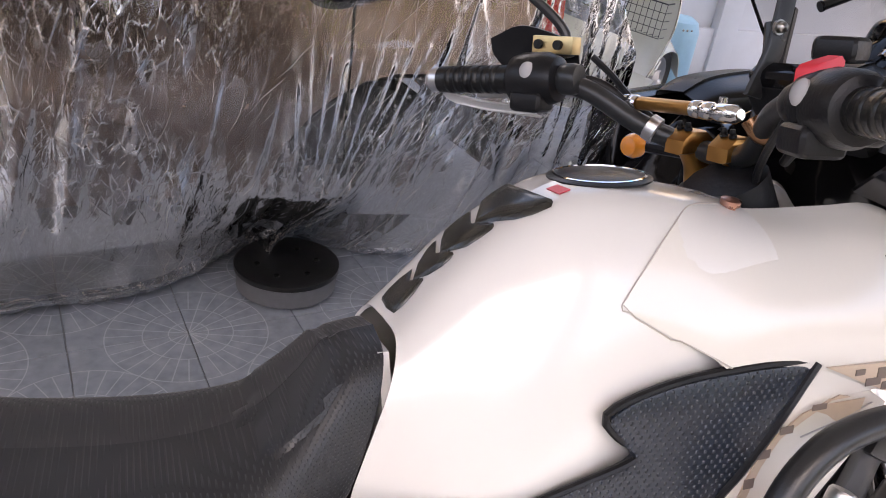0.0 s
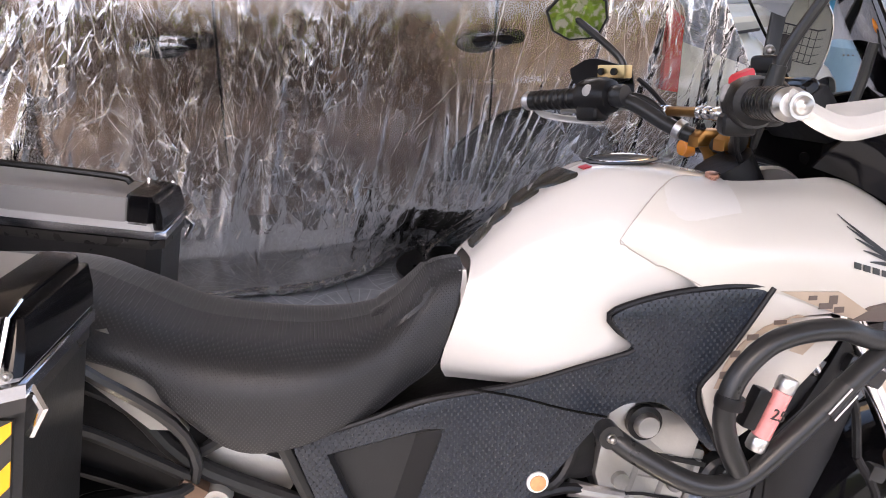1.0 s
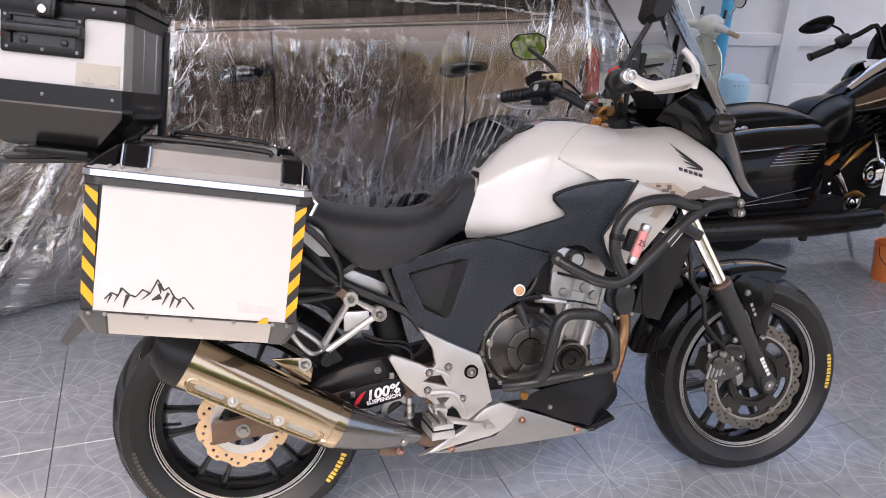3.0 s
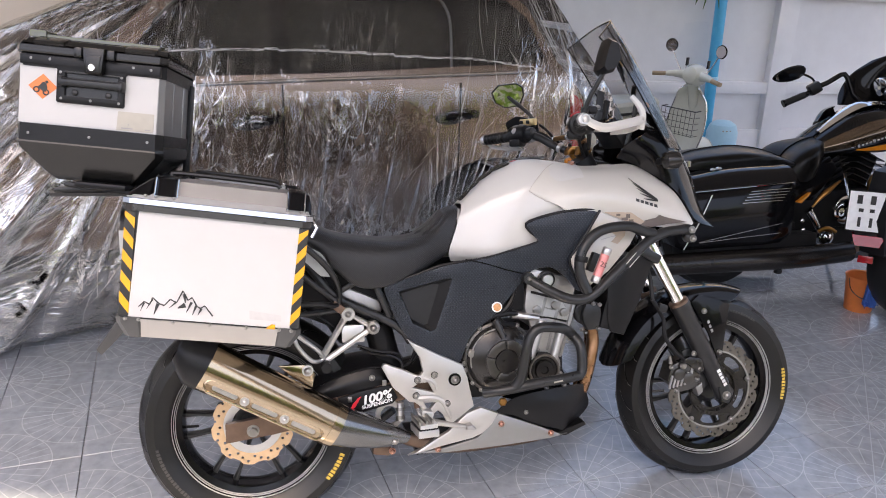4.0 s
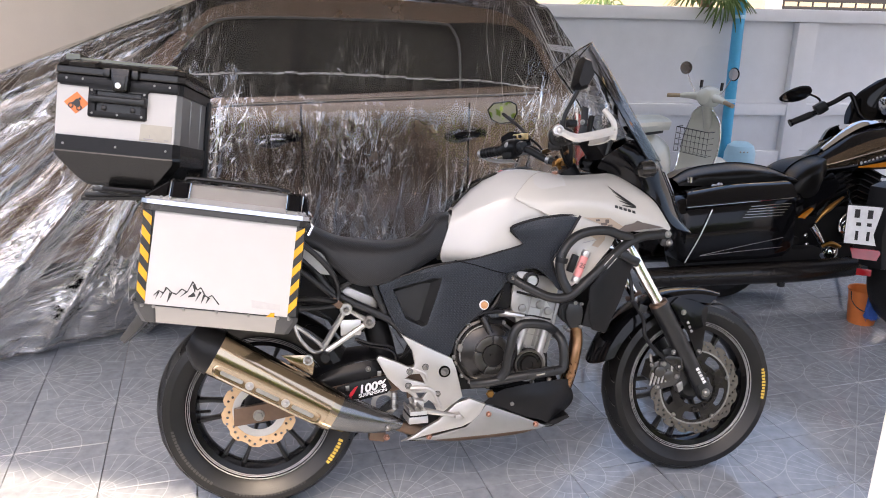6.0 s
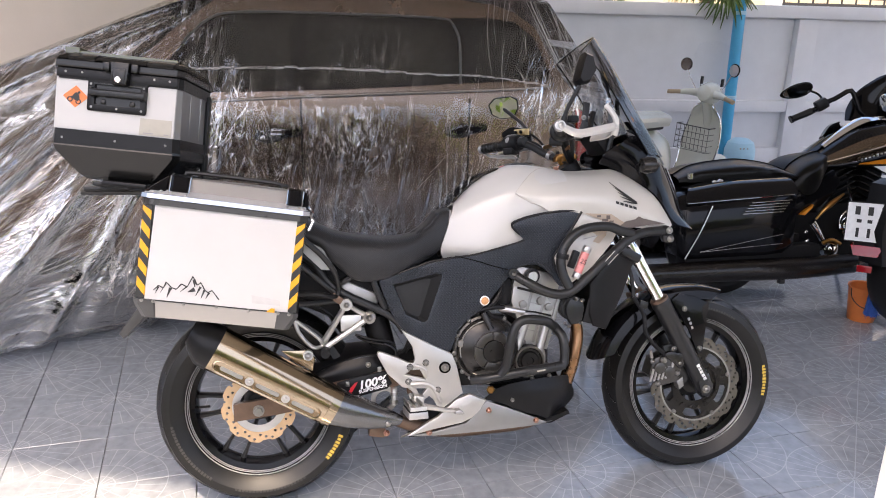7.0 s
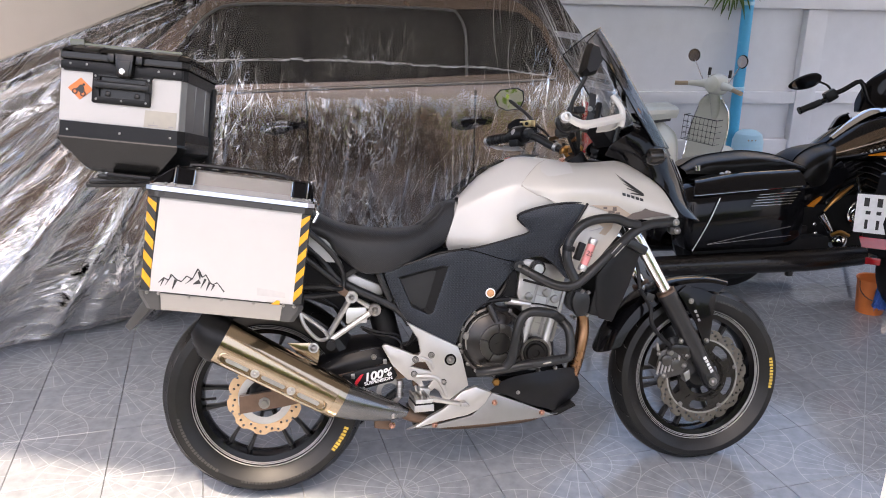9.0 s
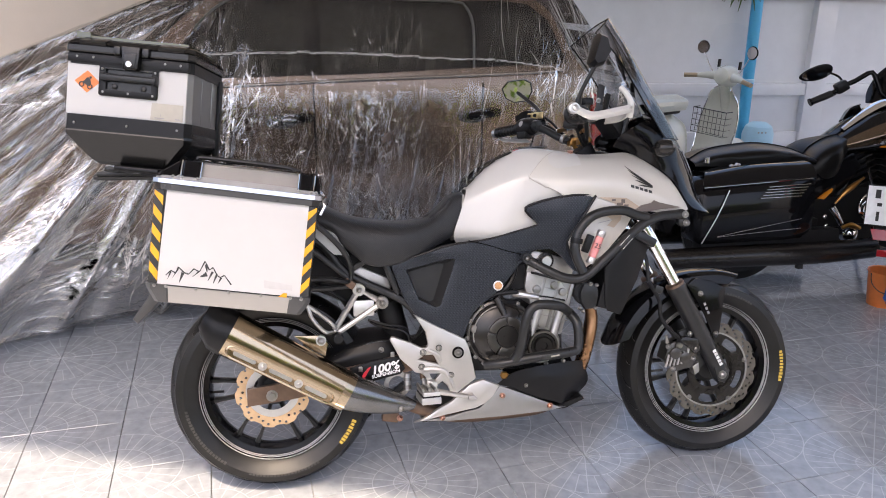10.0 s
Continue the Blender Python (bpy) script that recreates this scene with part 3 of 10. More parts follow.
def words(name, body, size, m, material, parent, label="", thick=0.0006, squash=1.0, shear=0.0, bold=0.0):
    """Lettering turned into a thin mesh, facing -y of its frame at m."""
    c = bpy.data.curves.new(name, "FONT")
    c.body, c.size, c.extrude, c.align_x, c.align_y, c.shear = body, size, thick, "CENTER", "CENTER", shear
    c.offset = bold
    ob = new(name, c)
    me = bpy.data.meshes.new_from_object(ob.evaluated_get(bpy.context.evaluated_depsgraph_get()))
    bpy.data.objects.remove(ob)
    me.transform(m @ pose(0, 0, 0, 90) @ Matrix.Diagonal((squash, 1, 1, 1)))
    me.materials.clear()
    me.materials.append(material)
    ob = new(name, me)
    ob.parent = parent
    if parent.name in OFFSET:
        ob.matrix_parent_inverse = OFFSET[parent.name]
    if label:
        ob["label"] = label
    return ob

# ---- the place ----
TILE = 0.30
GRID = pose(1.01, -0.013, 0, 0, 0, 7.3)   # a web corner of the tiling, and its turn


def slab(name, c, s, material, rot=(0, 0, 0), bevel=0.004, label="", category="", kind="structure"):
    ob = part(name, made(box, c, s, rot, bevel), material)
    return tagged(ob, label, category, "", kind)


# yard ground out of view, kept dark to cut the light it bounces
slab("ground", (1, 0, -0.075), (80, 80, 0.10), M["earth"], label="dark unseen ground added round the tiled floor", category="ground", bevel=0)
floor = slab("floor", (1.6, 1.2, -0.0165), (9.6, 7.0, 0.017), M["grout"], (0, 0, 7.3), 0, "tiled floor of a covered parking place", "floor")

# boundary wall: thin panels between pilasters, with a rail and a cap
WALL_Y = 4.2
wall = slab("wall_back", (2.2, WALL_Y + 0.10, 0.78), (10.4, 0.12, 1.56), M["wall"], label="white painted boundary wall with pilasters and rails", category="wall")
for x in (-0.2, 2.0, 4.47, 6.8):
    part("pilaster", made(box, (x, WALL_Y + 0.005, 0.73), (0.185, 0.09, 1.46), (0, 0, 0), 0.006), M["wall"], wall)
part("rail", made(box, (2.2, WALL_Y + 0.012, 0.712), (10.4, 0.075, 0.10), (0, 0, 0), 0.006), M["wall"], wall)
part("cap", made(box, (2.2, WALL_Y + 0.05, 1.518), (10.4, 0.20, 0.105), (0, 0, 0), 0.008), M["wall"], wall)
part("plinth", made(box, (2.2, WALL_Y + 0.02, 0.17), (10.4, 0.06, 0.34), (0, 0, 0), 0.006), M["wall"], wall)
# wall_left is out of view, added to bound the open left side
slab("wall_left", (-6.3, 0.6, 1.0), (0.14, 6.2, 2.0), M["wall_beige"], label="unseen beige wall added beyond the open left side", category="wall")
slab("wall_house", (-1.15, 3.42, 1.7), (3.7, 0.14, 3.4), M["wall_beige"], label="beige plastered house wall behind the covered car", category="wall")

# unseen roof, added for shade; its front edge throws the floor's line of shade
bm = bmesh.new()
corner = [Vector(q) for q in ((-3.2, -0.785, 3.4), (6.4, -4.075, 3.4), (6.4, 3.6, 3.4), (-3.2, 3.6, 3.4))]
rows = []
for i in range(241):
    u = i / 240
    a, b = corner[0].lerp(corner[1], u), corner[3].lerp(corner[2], u)
    lift = Vector((0, 0, 0.018 * math.sin(2 * math.pi * u * 60)))
    rows.append([a + lift, b + lift])
rings(bm, rows, closed=False)
tagged(part("ceiling", bm, M["roof"], smooth=60), "unseen corrugated roof added to shade the parking place", "ceiling", "", "structure")
roof_frame = slab("trim", (1.6, 3.55, 3.34), (9.6, 0.06, 0.08), M["iron"], label="dark steel purlin under the unseen added roof", category="beam")
for y in (1.6, -0.2):
    part("purlin", made(box, (2.6 if y < 0 else 1.6, y, 3.34), (7.6 if y < 0 else 9.6, 0.05, 0.07)), M["iron"], roof_frame)
column = slab("column", (0.82, -1.72, 1.70), (0.24, 0.24, 3.38), M["post_white"], bevel=0.008, label="white painted square post under the roof edge", category="column")
part("plinth", made(box, (0.82, -1.72, 0.05), (0.25, 0.25, 0.10), (0, 0, 0), 0.006), M["post_white"], column)

# unseen plain walls behind and beside the view, added to close off the sky
slab("wall_front", (1.5, -9.0, 1.0), (18, 0.2, 2.0), M["wall_beige"], label="unseen beige wall added across the yard", category="wall")
slab("wall_right", (8.6, -1.0, 1.2), (0.2, 12, 2.4), M["wall"], label="unseen white wall added beside the yard", category="wall")
slab("wall_side", (-5.6, -4.5, 1.5), (0.2, 5, 3.0), M["wall_beige"], label="unseen beige wall added beside the yard", category="wall")

# beyond the wall: a sunlit house front with a railing
slab("backdrop", (4.5, 9.0, 2.0), (12, 0.2, 4.0), M["sunlit"], label="sunlit cream house front beyond the wall", category="house")


def pipe_run():
    t = thing("drain_pipe", "bright blue plastic drain pipe fixed to the white wall", "pipe", base=(3.80, WALL_Y - 0.09, 0))
    part("pipe", made(cyl, (3.80, WALL_Y - 0.09, 0.0), (3.755, WALL_Y - 0.09, 2.7), 0.048, n=20), M["blue_pipe"], t)
    for z in (0.8, 1.5):
        part("clip", made(lathe, [(0.049, -0.015), (0.053, -0.012), (0.053, 0.012), (0.049, 0.015)], (3.80 - 0.025 * z / 1.5, WALL_Y - 0.09, z), (0, 0, 1), 20), M["pale_blue"], t)


pipe_run()

# ---- the covered car ----
CAR = pose(0.066, 1.42, 0, 0, 0, 7.3)


def car_side(x, z):
    """How far the flank lies inside its widest line."""
    if z > 1.05:
        return 0.005 + (z - 1.05) * 0.38
    return 0.05 * ((0.75 - z) / 0.45) ** 2 if z < 0.75 else 0.005 * ((z - 0.75) / 0.3) ** 2


def arc(cx, cz, r, a0, a1, n):
    return [(cx + r * math.cos(radians(a0 + (a1 - a0) * i / (n - 1))), cz + r * math.sin(radians(a0 + (a1 - a0) * i / (n - 1)))) for i in range(n)]


def covered_car():
    t = thing("car", "dark bronze people carrier parked under clear plastic film", "car", CAR)
    low = [(-1.85, 0.42), (-1.0, 0.375)] + arc(1.06, 0.32, 0.385, 172, 8, 14) + [(1.50, 0.40), (1.56, 0.62), (1.53, 0.98)]
    top = [(1.47, 1.06), (1.39, 1.15), (1.33, 1.26), (1.26, 1.39), (1.16, 1.46), (1.05, 1.495), (0.85, 1.515), (0.57, 1.53), (0.19, 1.53), (-0.10, 1.515), (-0.28, 1.48), (-0.45, 1.36), (-0.62, 1.21), (-0.82, 1.05), (-1.20, 0.96), (-1.60, 0.83), (-1.82, 0.66), (-1.86, 0.48)]
    outline = low + top
    bm = bmesh.new()
    plate(bm, outline, 0, 0.02, grid=0.09, bulge=car_side)
    part("flank", bm, M["car"], t)
    bm = bmesh.new()
    plate(bm, outline, 1.72, 1.70, grid=0.12, bulge=lambda x, z: -car_side(x, z))
    part("flank", bm, M["car"], t)
    bm = bmesh.new()
    loops = [[(x, car_side(x, z) + 0.004, z), (x, 0.30, z + (0.02 if z > 1.3 else 0.01)), (x, 0.86, z + (0.045 if z > 1.3 else 0.03)), (x, 1.40, z + (0.02 if z > 1.3 else 0.01)), (x, 1.716 - car_side(x, z), z)] for x, z in [(1.50, 0.40), (1.56, 0.62), (1.53, 0.98)] + top + [(-1.85, 0.42)]]
    rings(bm, loops, closed=False)
    part("bodywork", bm, M["car"], t)
    # glass, seams, strip, handles
    for o in ([(-0.52, 1.105), (0.04, 1.118), (0.05, 1.405), (-0.17, 1.402), (-0.28, 1.37), (-0.38, 1.285)],
              [(0.12, 1.118), (0.80, 1.142), (0.815, 1.30), (0.795, 1.365), (0.745, 1.393), (0.29, 1.406), (0.12, 1.405)],
              [(0.93, 1.146), (1.285, 1.158), (1.215, 1.32), (1.13, 1.385), (1.02, 1.40), (0.945, 1.385), (0.93, 1.34)]):
        part("window", made(plate, o, -0.004, 0.004, grid=0.1, bulge=car_side), M["car_glass"], t, "dark tinted side window")
    frame_line = [(-0.60, 1.090), (0.30, 1.105), (0.845, 1.128), (0.858, 1.307), (0.838, 1.388), (0.774, 1.426), (0.29, 1.438), (-0.17, 1.436), (-0.31, 1.40), (-0.42, 1.30)]
    part("window_frame", made(plate, frame_line, -0.002, 0.004, grid=0.1, bulge=car_side), M["black_gloss"], t, "black window surround")
    part("window_seal", made(tube, [(x, car_side(x, z) - 0.006, z) for x, z in frame_line[2:]], 0.006, 6, 40), M["seal"], t, "grey rubber window seal")
    part("pillar_trim", made(plate, [(0.846, 1.128), (0.898, 1.130), (0.90, 1.33), (0.917, 1.412), (1.02, 1.434), (0.78, 1.428), (0.842, 1.388), (0.860, 1.307)], -0.001, 0.004, bulge=car_side), M["black_gloss"], t)
    part("quarter_frame", made(plate, [(0.895, 1.130), (1.335, 1.145), (1.25, 1.345), (1.15, 1.418), (1.02, 1.432), (0.915, 1.41), (0.897, 1.33)], -0.002, 0.004, grid=0.1, bulge=car_side), M["black_gloss"], t)
    part("windscreen", made(rings, [[(-0.30, 0.30, 1.490), (-0.30, 0.86, 1.53), (-0.30, 1.42, 1.490)], [(-0.50, 0.22, 1.335), (-0.50, 0.86, 1.375), (-0.50, 1.50, 1.335)], [(-0.78, 0.16, 1.10), (-0.78, 0.86, 1.14), (-0.78, 1.56, 1.10)]], closed=False), M["car_glass"], t)
    part("belt_strip", made(tube, [(-0.62, 0.006, 1.048), (0.1, 0.006, 1.074), (1.06, 0.008, 1.100), (1.30, 0.012, 1.112)], 0.008, 8, 24), M["chrome"], t, "bright window strip")
    part("sill", made(box, (-0.38, 0.085, 0.335), (2.0, 0.06, 0.09), (0, 0, 0), 0.02), M["dark"], t)
    for x0 in (0.075, 0.885):
        part("door_seam", made(tube, [(x0, -0.001, 1.06), (x0, 0.0, 0.8), (x0 + 0.005, 0.012, 0.55), (x0 + 0.02, 0.04, 0.42)], 0.004, 6, 14), M["groove"], t)
    for x0 in (-0.10, 0.80):
        h = part("door_handle", made(tube, [(x0 - 0.02, -0.012, 0.905), (x0 + 0.02, -0.038, 0.91), (x0 + 0.11, -0.040, 0.916), (x0 + 0.16, -0.014, 0.918)], 0.019, 8, 12), M["black_gloss"], t)
        part("recess", made(rings, [[(x0 + 0.03 + 0.068 * k * math.cos(2 * math.pi * q / 28), y, 0.898 + 0.030 * k * math.sin(2 * math.pi * q / 28)) for q in range(28)] for k, y in ((1.0, -0.001), (0.95, -0.005), (0.5, -0.002))]), M["dark"], h)
    part("tail_lamp", made(plate, [(1.475, 0.74), (1.535, 0.73), (1.515, 0.97), (1.45, 1.01), (1.455, 0.98)], -0.02, 0.02, bulge=car_side), M["red_lens"], t, "upright red tail lamp")
    for x0 in (1.06,):
        w = part("wheel", made(lathe, [(0.20, -0.02), (0.27, -0.03), (0.305, -0.01), (0.31, 0.10), (0.30, 0.2), (0.2, 0.2)], (x0, 0.32, 0.31), (0, 1, 0), 36), M["rubber"], t)
        part("hub", made(lathe, [(0.03, -0.02), (0.06, -0.01), (0.19, -0.015), (0.205, 0.0), (0.20, 0.06)], (x0, 0.32, 0.31), (0, 1, 0), 30), M["cover"], w)
        part("arch_liner", made(rings, [[(x0 + 0.365 * math.cos(radians(a)), y, 0.312 + 0.365 * math.sin(radians(a))) for a in range(8, 173, 8)] for y in (0.05, 0.25, 0.52)], closed=False), M["dark"], t)
    part("underside", made(box, (0.0, 0.96, 0.31), (2.8, 1.4, 0.06), (0, 0, 0), 0.01), M["dark"], t)
    return t


covered_car()


def dust_film():
    """The film hangs from the roof over the flank, tucks in under the sill and lies on the floor."""
    rnd = random.Random(4)
    nu, nv = 620, 400
    x0, x1 = -2.60, 1.80
    prof = [(1.80, 1.10), (1.62, 1.45), (0.90, 1.595), (0.62, 1.585), (0.38, 1.565), (0.24, 1.535), (0.13, 1.35), (-0.01, 1.10), (-0.05, 0.90), (-0.045, 0.60), (-0.005, 0.38), (0.06, 0.20), (0.12, 0.06), (0.17, 0.010), (0.24, 0.006)]
    line = [(p.y, p.z) for p in spline([(0, a, b) for a, b in prof], nv)]
    # hanging folds: foot, width, depth, slant
    folds = [(rnd.uniform(-0.5, x1), rnd.uniform(0.010, 0.030), rnd.uniform(0.004, 0.012), rnd.uniform(-0.30, 0.10)) for _ in range(44)]
    # a fan of folds gathered at the round base
    folds += [(0.78 + 0.012 * q, 0.008 + 0.004 * (q % 3), 0.026, -0.20 - 0.06 * q) for q in range(-4, 6)]
    # taut folds that run from the rear corner of the roof down to the floor
    folds += [(rnd.uniform(0.98, 1.62), rnd.uniform(0.006, 0.012), rnd.uniform(0.002, 0.005), rnd.uniform(0.10, 0.34)) for q in range(4)]
    # long folds that stream from the roof corner over the bonnet side
    spread = [(rnd.uniform(0.15, 1.5), rnd.uniform(0.010, 0.04), rnd.uniform(0.03, 0.09)) for _ in range(30)]
    grid = []
    for i in range(nu):
        x = x0 + (x1 - x0) * i / (nu - 1)
        crest = 1.595 - 0.42 * max(0.0, -0.20 - x) if x > -0.55 else 1.448 - 0.40 * (-0.55 - x)
        cap = 1.60 - max(0.0, x - 1.28) * 1.6
        out = max(0.0, -0.55 - x) * 0.30
        tuck = 0.27 * math.exp(-((x - 0.80) / 0.25) ** 2)
        col = []
        for y, z in line:
            z = z * max(0.02, crest / 1.595) if z > 0.02 else z
            z = min(z, cap + 0.05 * (z - cap))
            f = 0.0
            for fx, w, amp, sl in folds:
                d = (x - fx + sl * (z - 0.25)) / w
                if -3 < d < 3:
                    f += amp * math.exp(-d * d) * (max(0.0, min(1.0, (0.95 - z) / 0.4)) if amp > 0.02 else 1.0)
            if x < -0.40:
                ax, az = -0.05 - x, 1.60 - z
                ang, r = math.atan2(az, ax), math.hypot(ax, az)
                for a, w, amp in spread:
                    d = (ang - a) / w
                    if -3 < d < 3:
                        f += amp * min(1.2, r) * math.exp(-d * d)
            f *= 1 - 0.72 * max(0.0, min(1.0, (x - 0.42) / 0.2, (1.12 - x) / 0.1, (z - 0.7) / 0.15))
            low = 1 - min(1, z / 1.3)
            soft = 1.0 if z < 1.05 else max(0.25, 1 - (z - 1.05) * 5)
            f *= 0.22 if z > 1.14 and -0.15 < x < 0.9 else (0.6 if z > 1.05 and -0.15 < x < 0.9 else 1.0)
            y -= f * (0.5 + 0.6 * low) * min(1, 0.3 + z * 3) + out * (0.4 + low)
            if z < 0.37:
                y += tuck * (1 - z / 0.37)
            # the sheet stays outside the car's flank and glass
            if 0.34 < z < 1.52 and y < 0.45 and x > -1.6:
                y = min(y, car_side(x, z) - 0.012 - 0.014 * min(1.0, max(0.0, (z - 0.98) / 0.12)) - 0.3 * f)
            # the sheet bulges over the door handles
            for hx in (-0.04, 0.86):
                y = min(y, car_side(x, z) - 0.062 * math.exp(-((x - hx) / 0.13) ** 2 - ((z - 0.91) / 0.05) ** 2)) if 0.72 < z < 1.08 and abs(x - hx) < 0.32 else y
            wx, wz = x + 0.06 * noise.noise((x * 4, z * 4, 2.2)), z + 0.06 * noise.noise((x * 4, z * 4, 7.7))
            # crumple: crossing creases that follow the drape, and a jitter that breaks them into facets
            run = 0.10 + (1.35 * min(1.0, (-0.1 - x) / 1.0) if x < -0.1 else 0.0) + (0.35 * min(1.0, (x - 0.4) / 0.5) if x > 0.4 else 0.0)
            u = x - run * (z - 1.0)
            calm = 0.12 if (z > 1.16 and x > -0.2) or (z > 0.8 and 0.55 < x < 1.1) else (1.0 if z < 1.04 or x < -0.5 else 0.5)
            patch = max(0.12, min(1.15, 0.55 + 2.0 * noise.noise((x * 2.6, z * 1.6, 6.0)) + 0.8 * noise.noise((u * 7, z * 2.5, 16.0))))
            patch = max(patch, 0.85) if x < -0.5 else patch
            c1 = 1 - abs(noise.noise((u * 26, z * 8 + u * 5, 3.3))) * 2
            c2 = 1 - abs(noise.noise((u * 30 + z * 14, z * 10, 11.0))) * 2
            c3 = noise.noise((u * 58, z * 24, 20.0))
            y -= calm * patch * (0.0036 * max(0, c1) ** 2 + 0.003 * max(0, c2) ** 2 + 0.001 * c3)
            y += soft * (0.010 * noise.noise((x * 7, z * 3, 1.3)) - 0.002 * (1 - abs(noise.noise((wx * 12, wz * 4, 4.1)))) ** 6)
            z += 0.006 * noise.noise((x * 8, y * 8, z * 6)) if z > 0.05 else 0.010 * abs(noise.noise((x * 14, y * 16, 0.3)))
            if z < 0.035 and y > 0.0:
                z += 0.016 * math.exp(-((y - 0.19) / 0.02) ** 2)
            col.append(CAR @ Vector((x + 0.008 * noise.noise((x * 4, z * 2, 9.0)), y, max(0.004, z))))
        grid.append(col)
    # creases: thin whitened ridges along the drape, standing in for the film's glints
    bm = bmesh.new()
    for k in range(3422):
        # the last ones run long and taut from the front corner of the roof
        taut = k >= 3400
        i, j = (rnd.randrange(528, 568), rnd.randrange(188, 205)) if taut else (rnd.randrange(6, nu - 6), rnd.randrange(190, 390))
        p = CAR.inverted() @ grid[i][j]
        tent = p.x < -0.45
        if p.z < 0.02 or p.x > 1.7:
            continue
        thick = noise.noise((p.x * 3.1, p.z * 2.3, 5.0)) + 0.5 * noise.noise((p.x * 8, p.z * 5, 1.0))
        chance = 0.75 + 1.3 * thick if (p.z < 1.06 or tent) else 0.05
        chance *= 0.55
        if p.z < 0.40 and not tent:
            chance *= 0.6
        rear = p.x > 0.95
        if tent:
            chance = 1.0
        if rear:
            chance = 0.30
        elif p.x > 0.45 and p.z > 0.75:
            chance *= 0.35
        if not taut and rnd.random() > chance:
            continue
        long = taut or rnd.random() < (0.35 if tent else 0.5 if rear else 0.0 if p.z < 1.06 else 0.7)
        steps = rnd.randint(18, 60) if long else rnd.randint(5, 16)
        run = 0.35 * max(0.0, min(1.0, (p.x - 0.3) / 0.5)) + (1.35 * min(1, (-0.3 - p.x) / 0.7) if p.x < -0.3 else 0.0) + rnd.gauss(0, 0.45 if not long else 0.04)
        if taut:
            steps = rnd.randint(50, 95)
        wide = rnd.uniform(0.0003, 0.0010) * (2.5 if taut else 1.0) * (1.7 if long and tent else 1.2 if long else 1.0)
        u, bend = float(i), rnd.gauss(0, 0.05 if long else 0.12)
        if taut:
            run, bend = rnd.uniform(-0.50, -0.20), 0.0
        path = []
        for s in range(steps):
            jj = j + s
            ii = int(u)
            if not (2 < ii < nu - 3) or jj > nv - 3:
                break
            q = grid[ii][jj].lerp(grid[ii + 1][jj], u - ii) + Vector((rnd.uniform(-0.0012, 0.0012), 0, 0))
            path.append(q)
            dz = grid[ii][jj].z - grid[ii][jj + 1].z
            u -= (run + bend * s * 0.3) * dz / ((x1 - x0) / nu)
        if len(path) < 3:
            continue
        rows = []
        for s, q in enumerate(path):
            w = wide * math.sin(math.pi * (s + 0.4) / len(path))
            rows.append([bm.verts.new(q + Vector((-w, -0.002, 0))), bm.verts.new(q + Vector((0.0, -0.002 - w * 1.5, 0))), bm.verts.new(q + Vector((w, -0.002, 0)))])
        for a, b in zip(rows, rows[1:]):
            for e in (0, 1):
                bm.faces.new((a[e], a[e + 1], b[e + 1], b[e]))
    # the welded edge of the film runs level over the windows, another hangs down by the front wheel and one lies on the floor
    def nearest(x, z):
        i = min(nu - 1, max(0, round((x - x0) / (x1 - x0) * (nu - 1))))
        return min(grid[i][200:], key=lambda p: abs(p.z - z))
    bands = []
    for way, wide in (([(-0.42, 1.197), (-0.1, 1.203), (0.2, 1.199), (0.42, 1.190), (0.65, 1.174), (0.95, 1.163), (1.29, 1.122)], 0.0055),
                      ([(-0.66, 0.80), (-0.72, 0.66), (-0.76, 0.50), (-0.77, 0.36), (-0.80, 0.22)], 0.016)):
        bm2 = bmesh.new()
        rows = []
        upright = way[0][1] - way[-1][1] > 0.3
        for k, q in enumerate(spline([(x, 0, z) for x, z in way], 150)):
            p = nearest(q.x, q.z) + Vector((0, -0.006, 0.002 * noise.noise((k * 0.31, 0, 1))))
            w = wide * (0.55 + 0.45 * abs(math.sin(k * 0.41 + math.sin(k * 0.13) * 3)))
            d = Vector((w, 0, 0.2 * w)) if upright else Vector((0, 0, w))
            rows.append([p - d, p + Vector((0, -0.003, 0)), p + d])
        rings(bm2, rows, closed=False)
        bands.append(bm2)
    bm2 = bmesh.new()
    rows = []
    for i in range(nu):
        x = x0 + (x1 - x0) * i / (nu - 1)
        if -1.5 < x < 0.60:
            p = min([g for g in grid[i][300:] if g.z < 0.05], key=lambda g: g.y) + Vector((0, 0, 0.006))
            w = 0.003 + 0.005 * abs(noise.noise((i * 0.11, 0, 4.0)))
            rows.append([p + Vector((0, -w, -0.003)), p + Vector((0, 0, 0.003)), p + Vector((0, w, -0.001))])
    rings(bm2, rows, closed=False)
    bands.append(bm2)
    t = thing("dust_film", "crumpled clear plastic film draped over the parked car", "plastic sheet", base=(0.07, 1.42, 0))
    for name, a, b in (("roof_sheet", 0, 226), ("side_sheet", 226, 360), ("floor_hem", 360, nv - 1)):
        part(name, made(rings, [c[a:b + 1] for c in grid], closed=False), M["film"], t, smooth=70)
    for bm2 in bands:
        part("welded_band", bm2, M["band"], t, "milky welded edge of the film", smooth=60)
    tagged(part("crease", bm, M["crease"], t, smooth=0), "creases of the film, whitened to stand in for glints", "", "", "stuff")


dust_film()


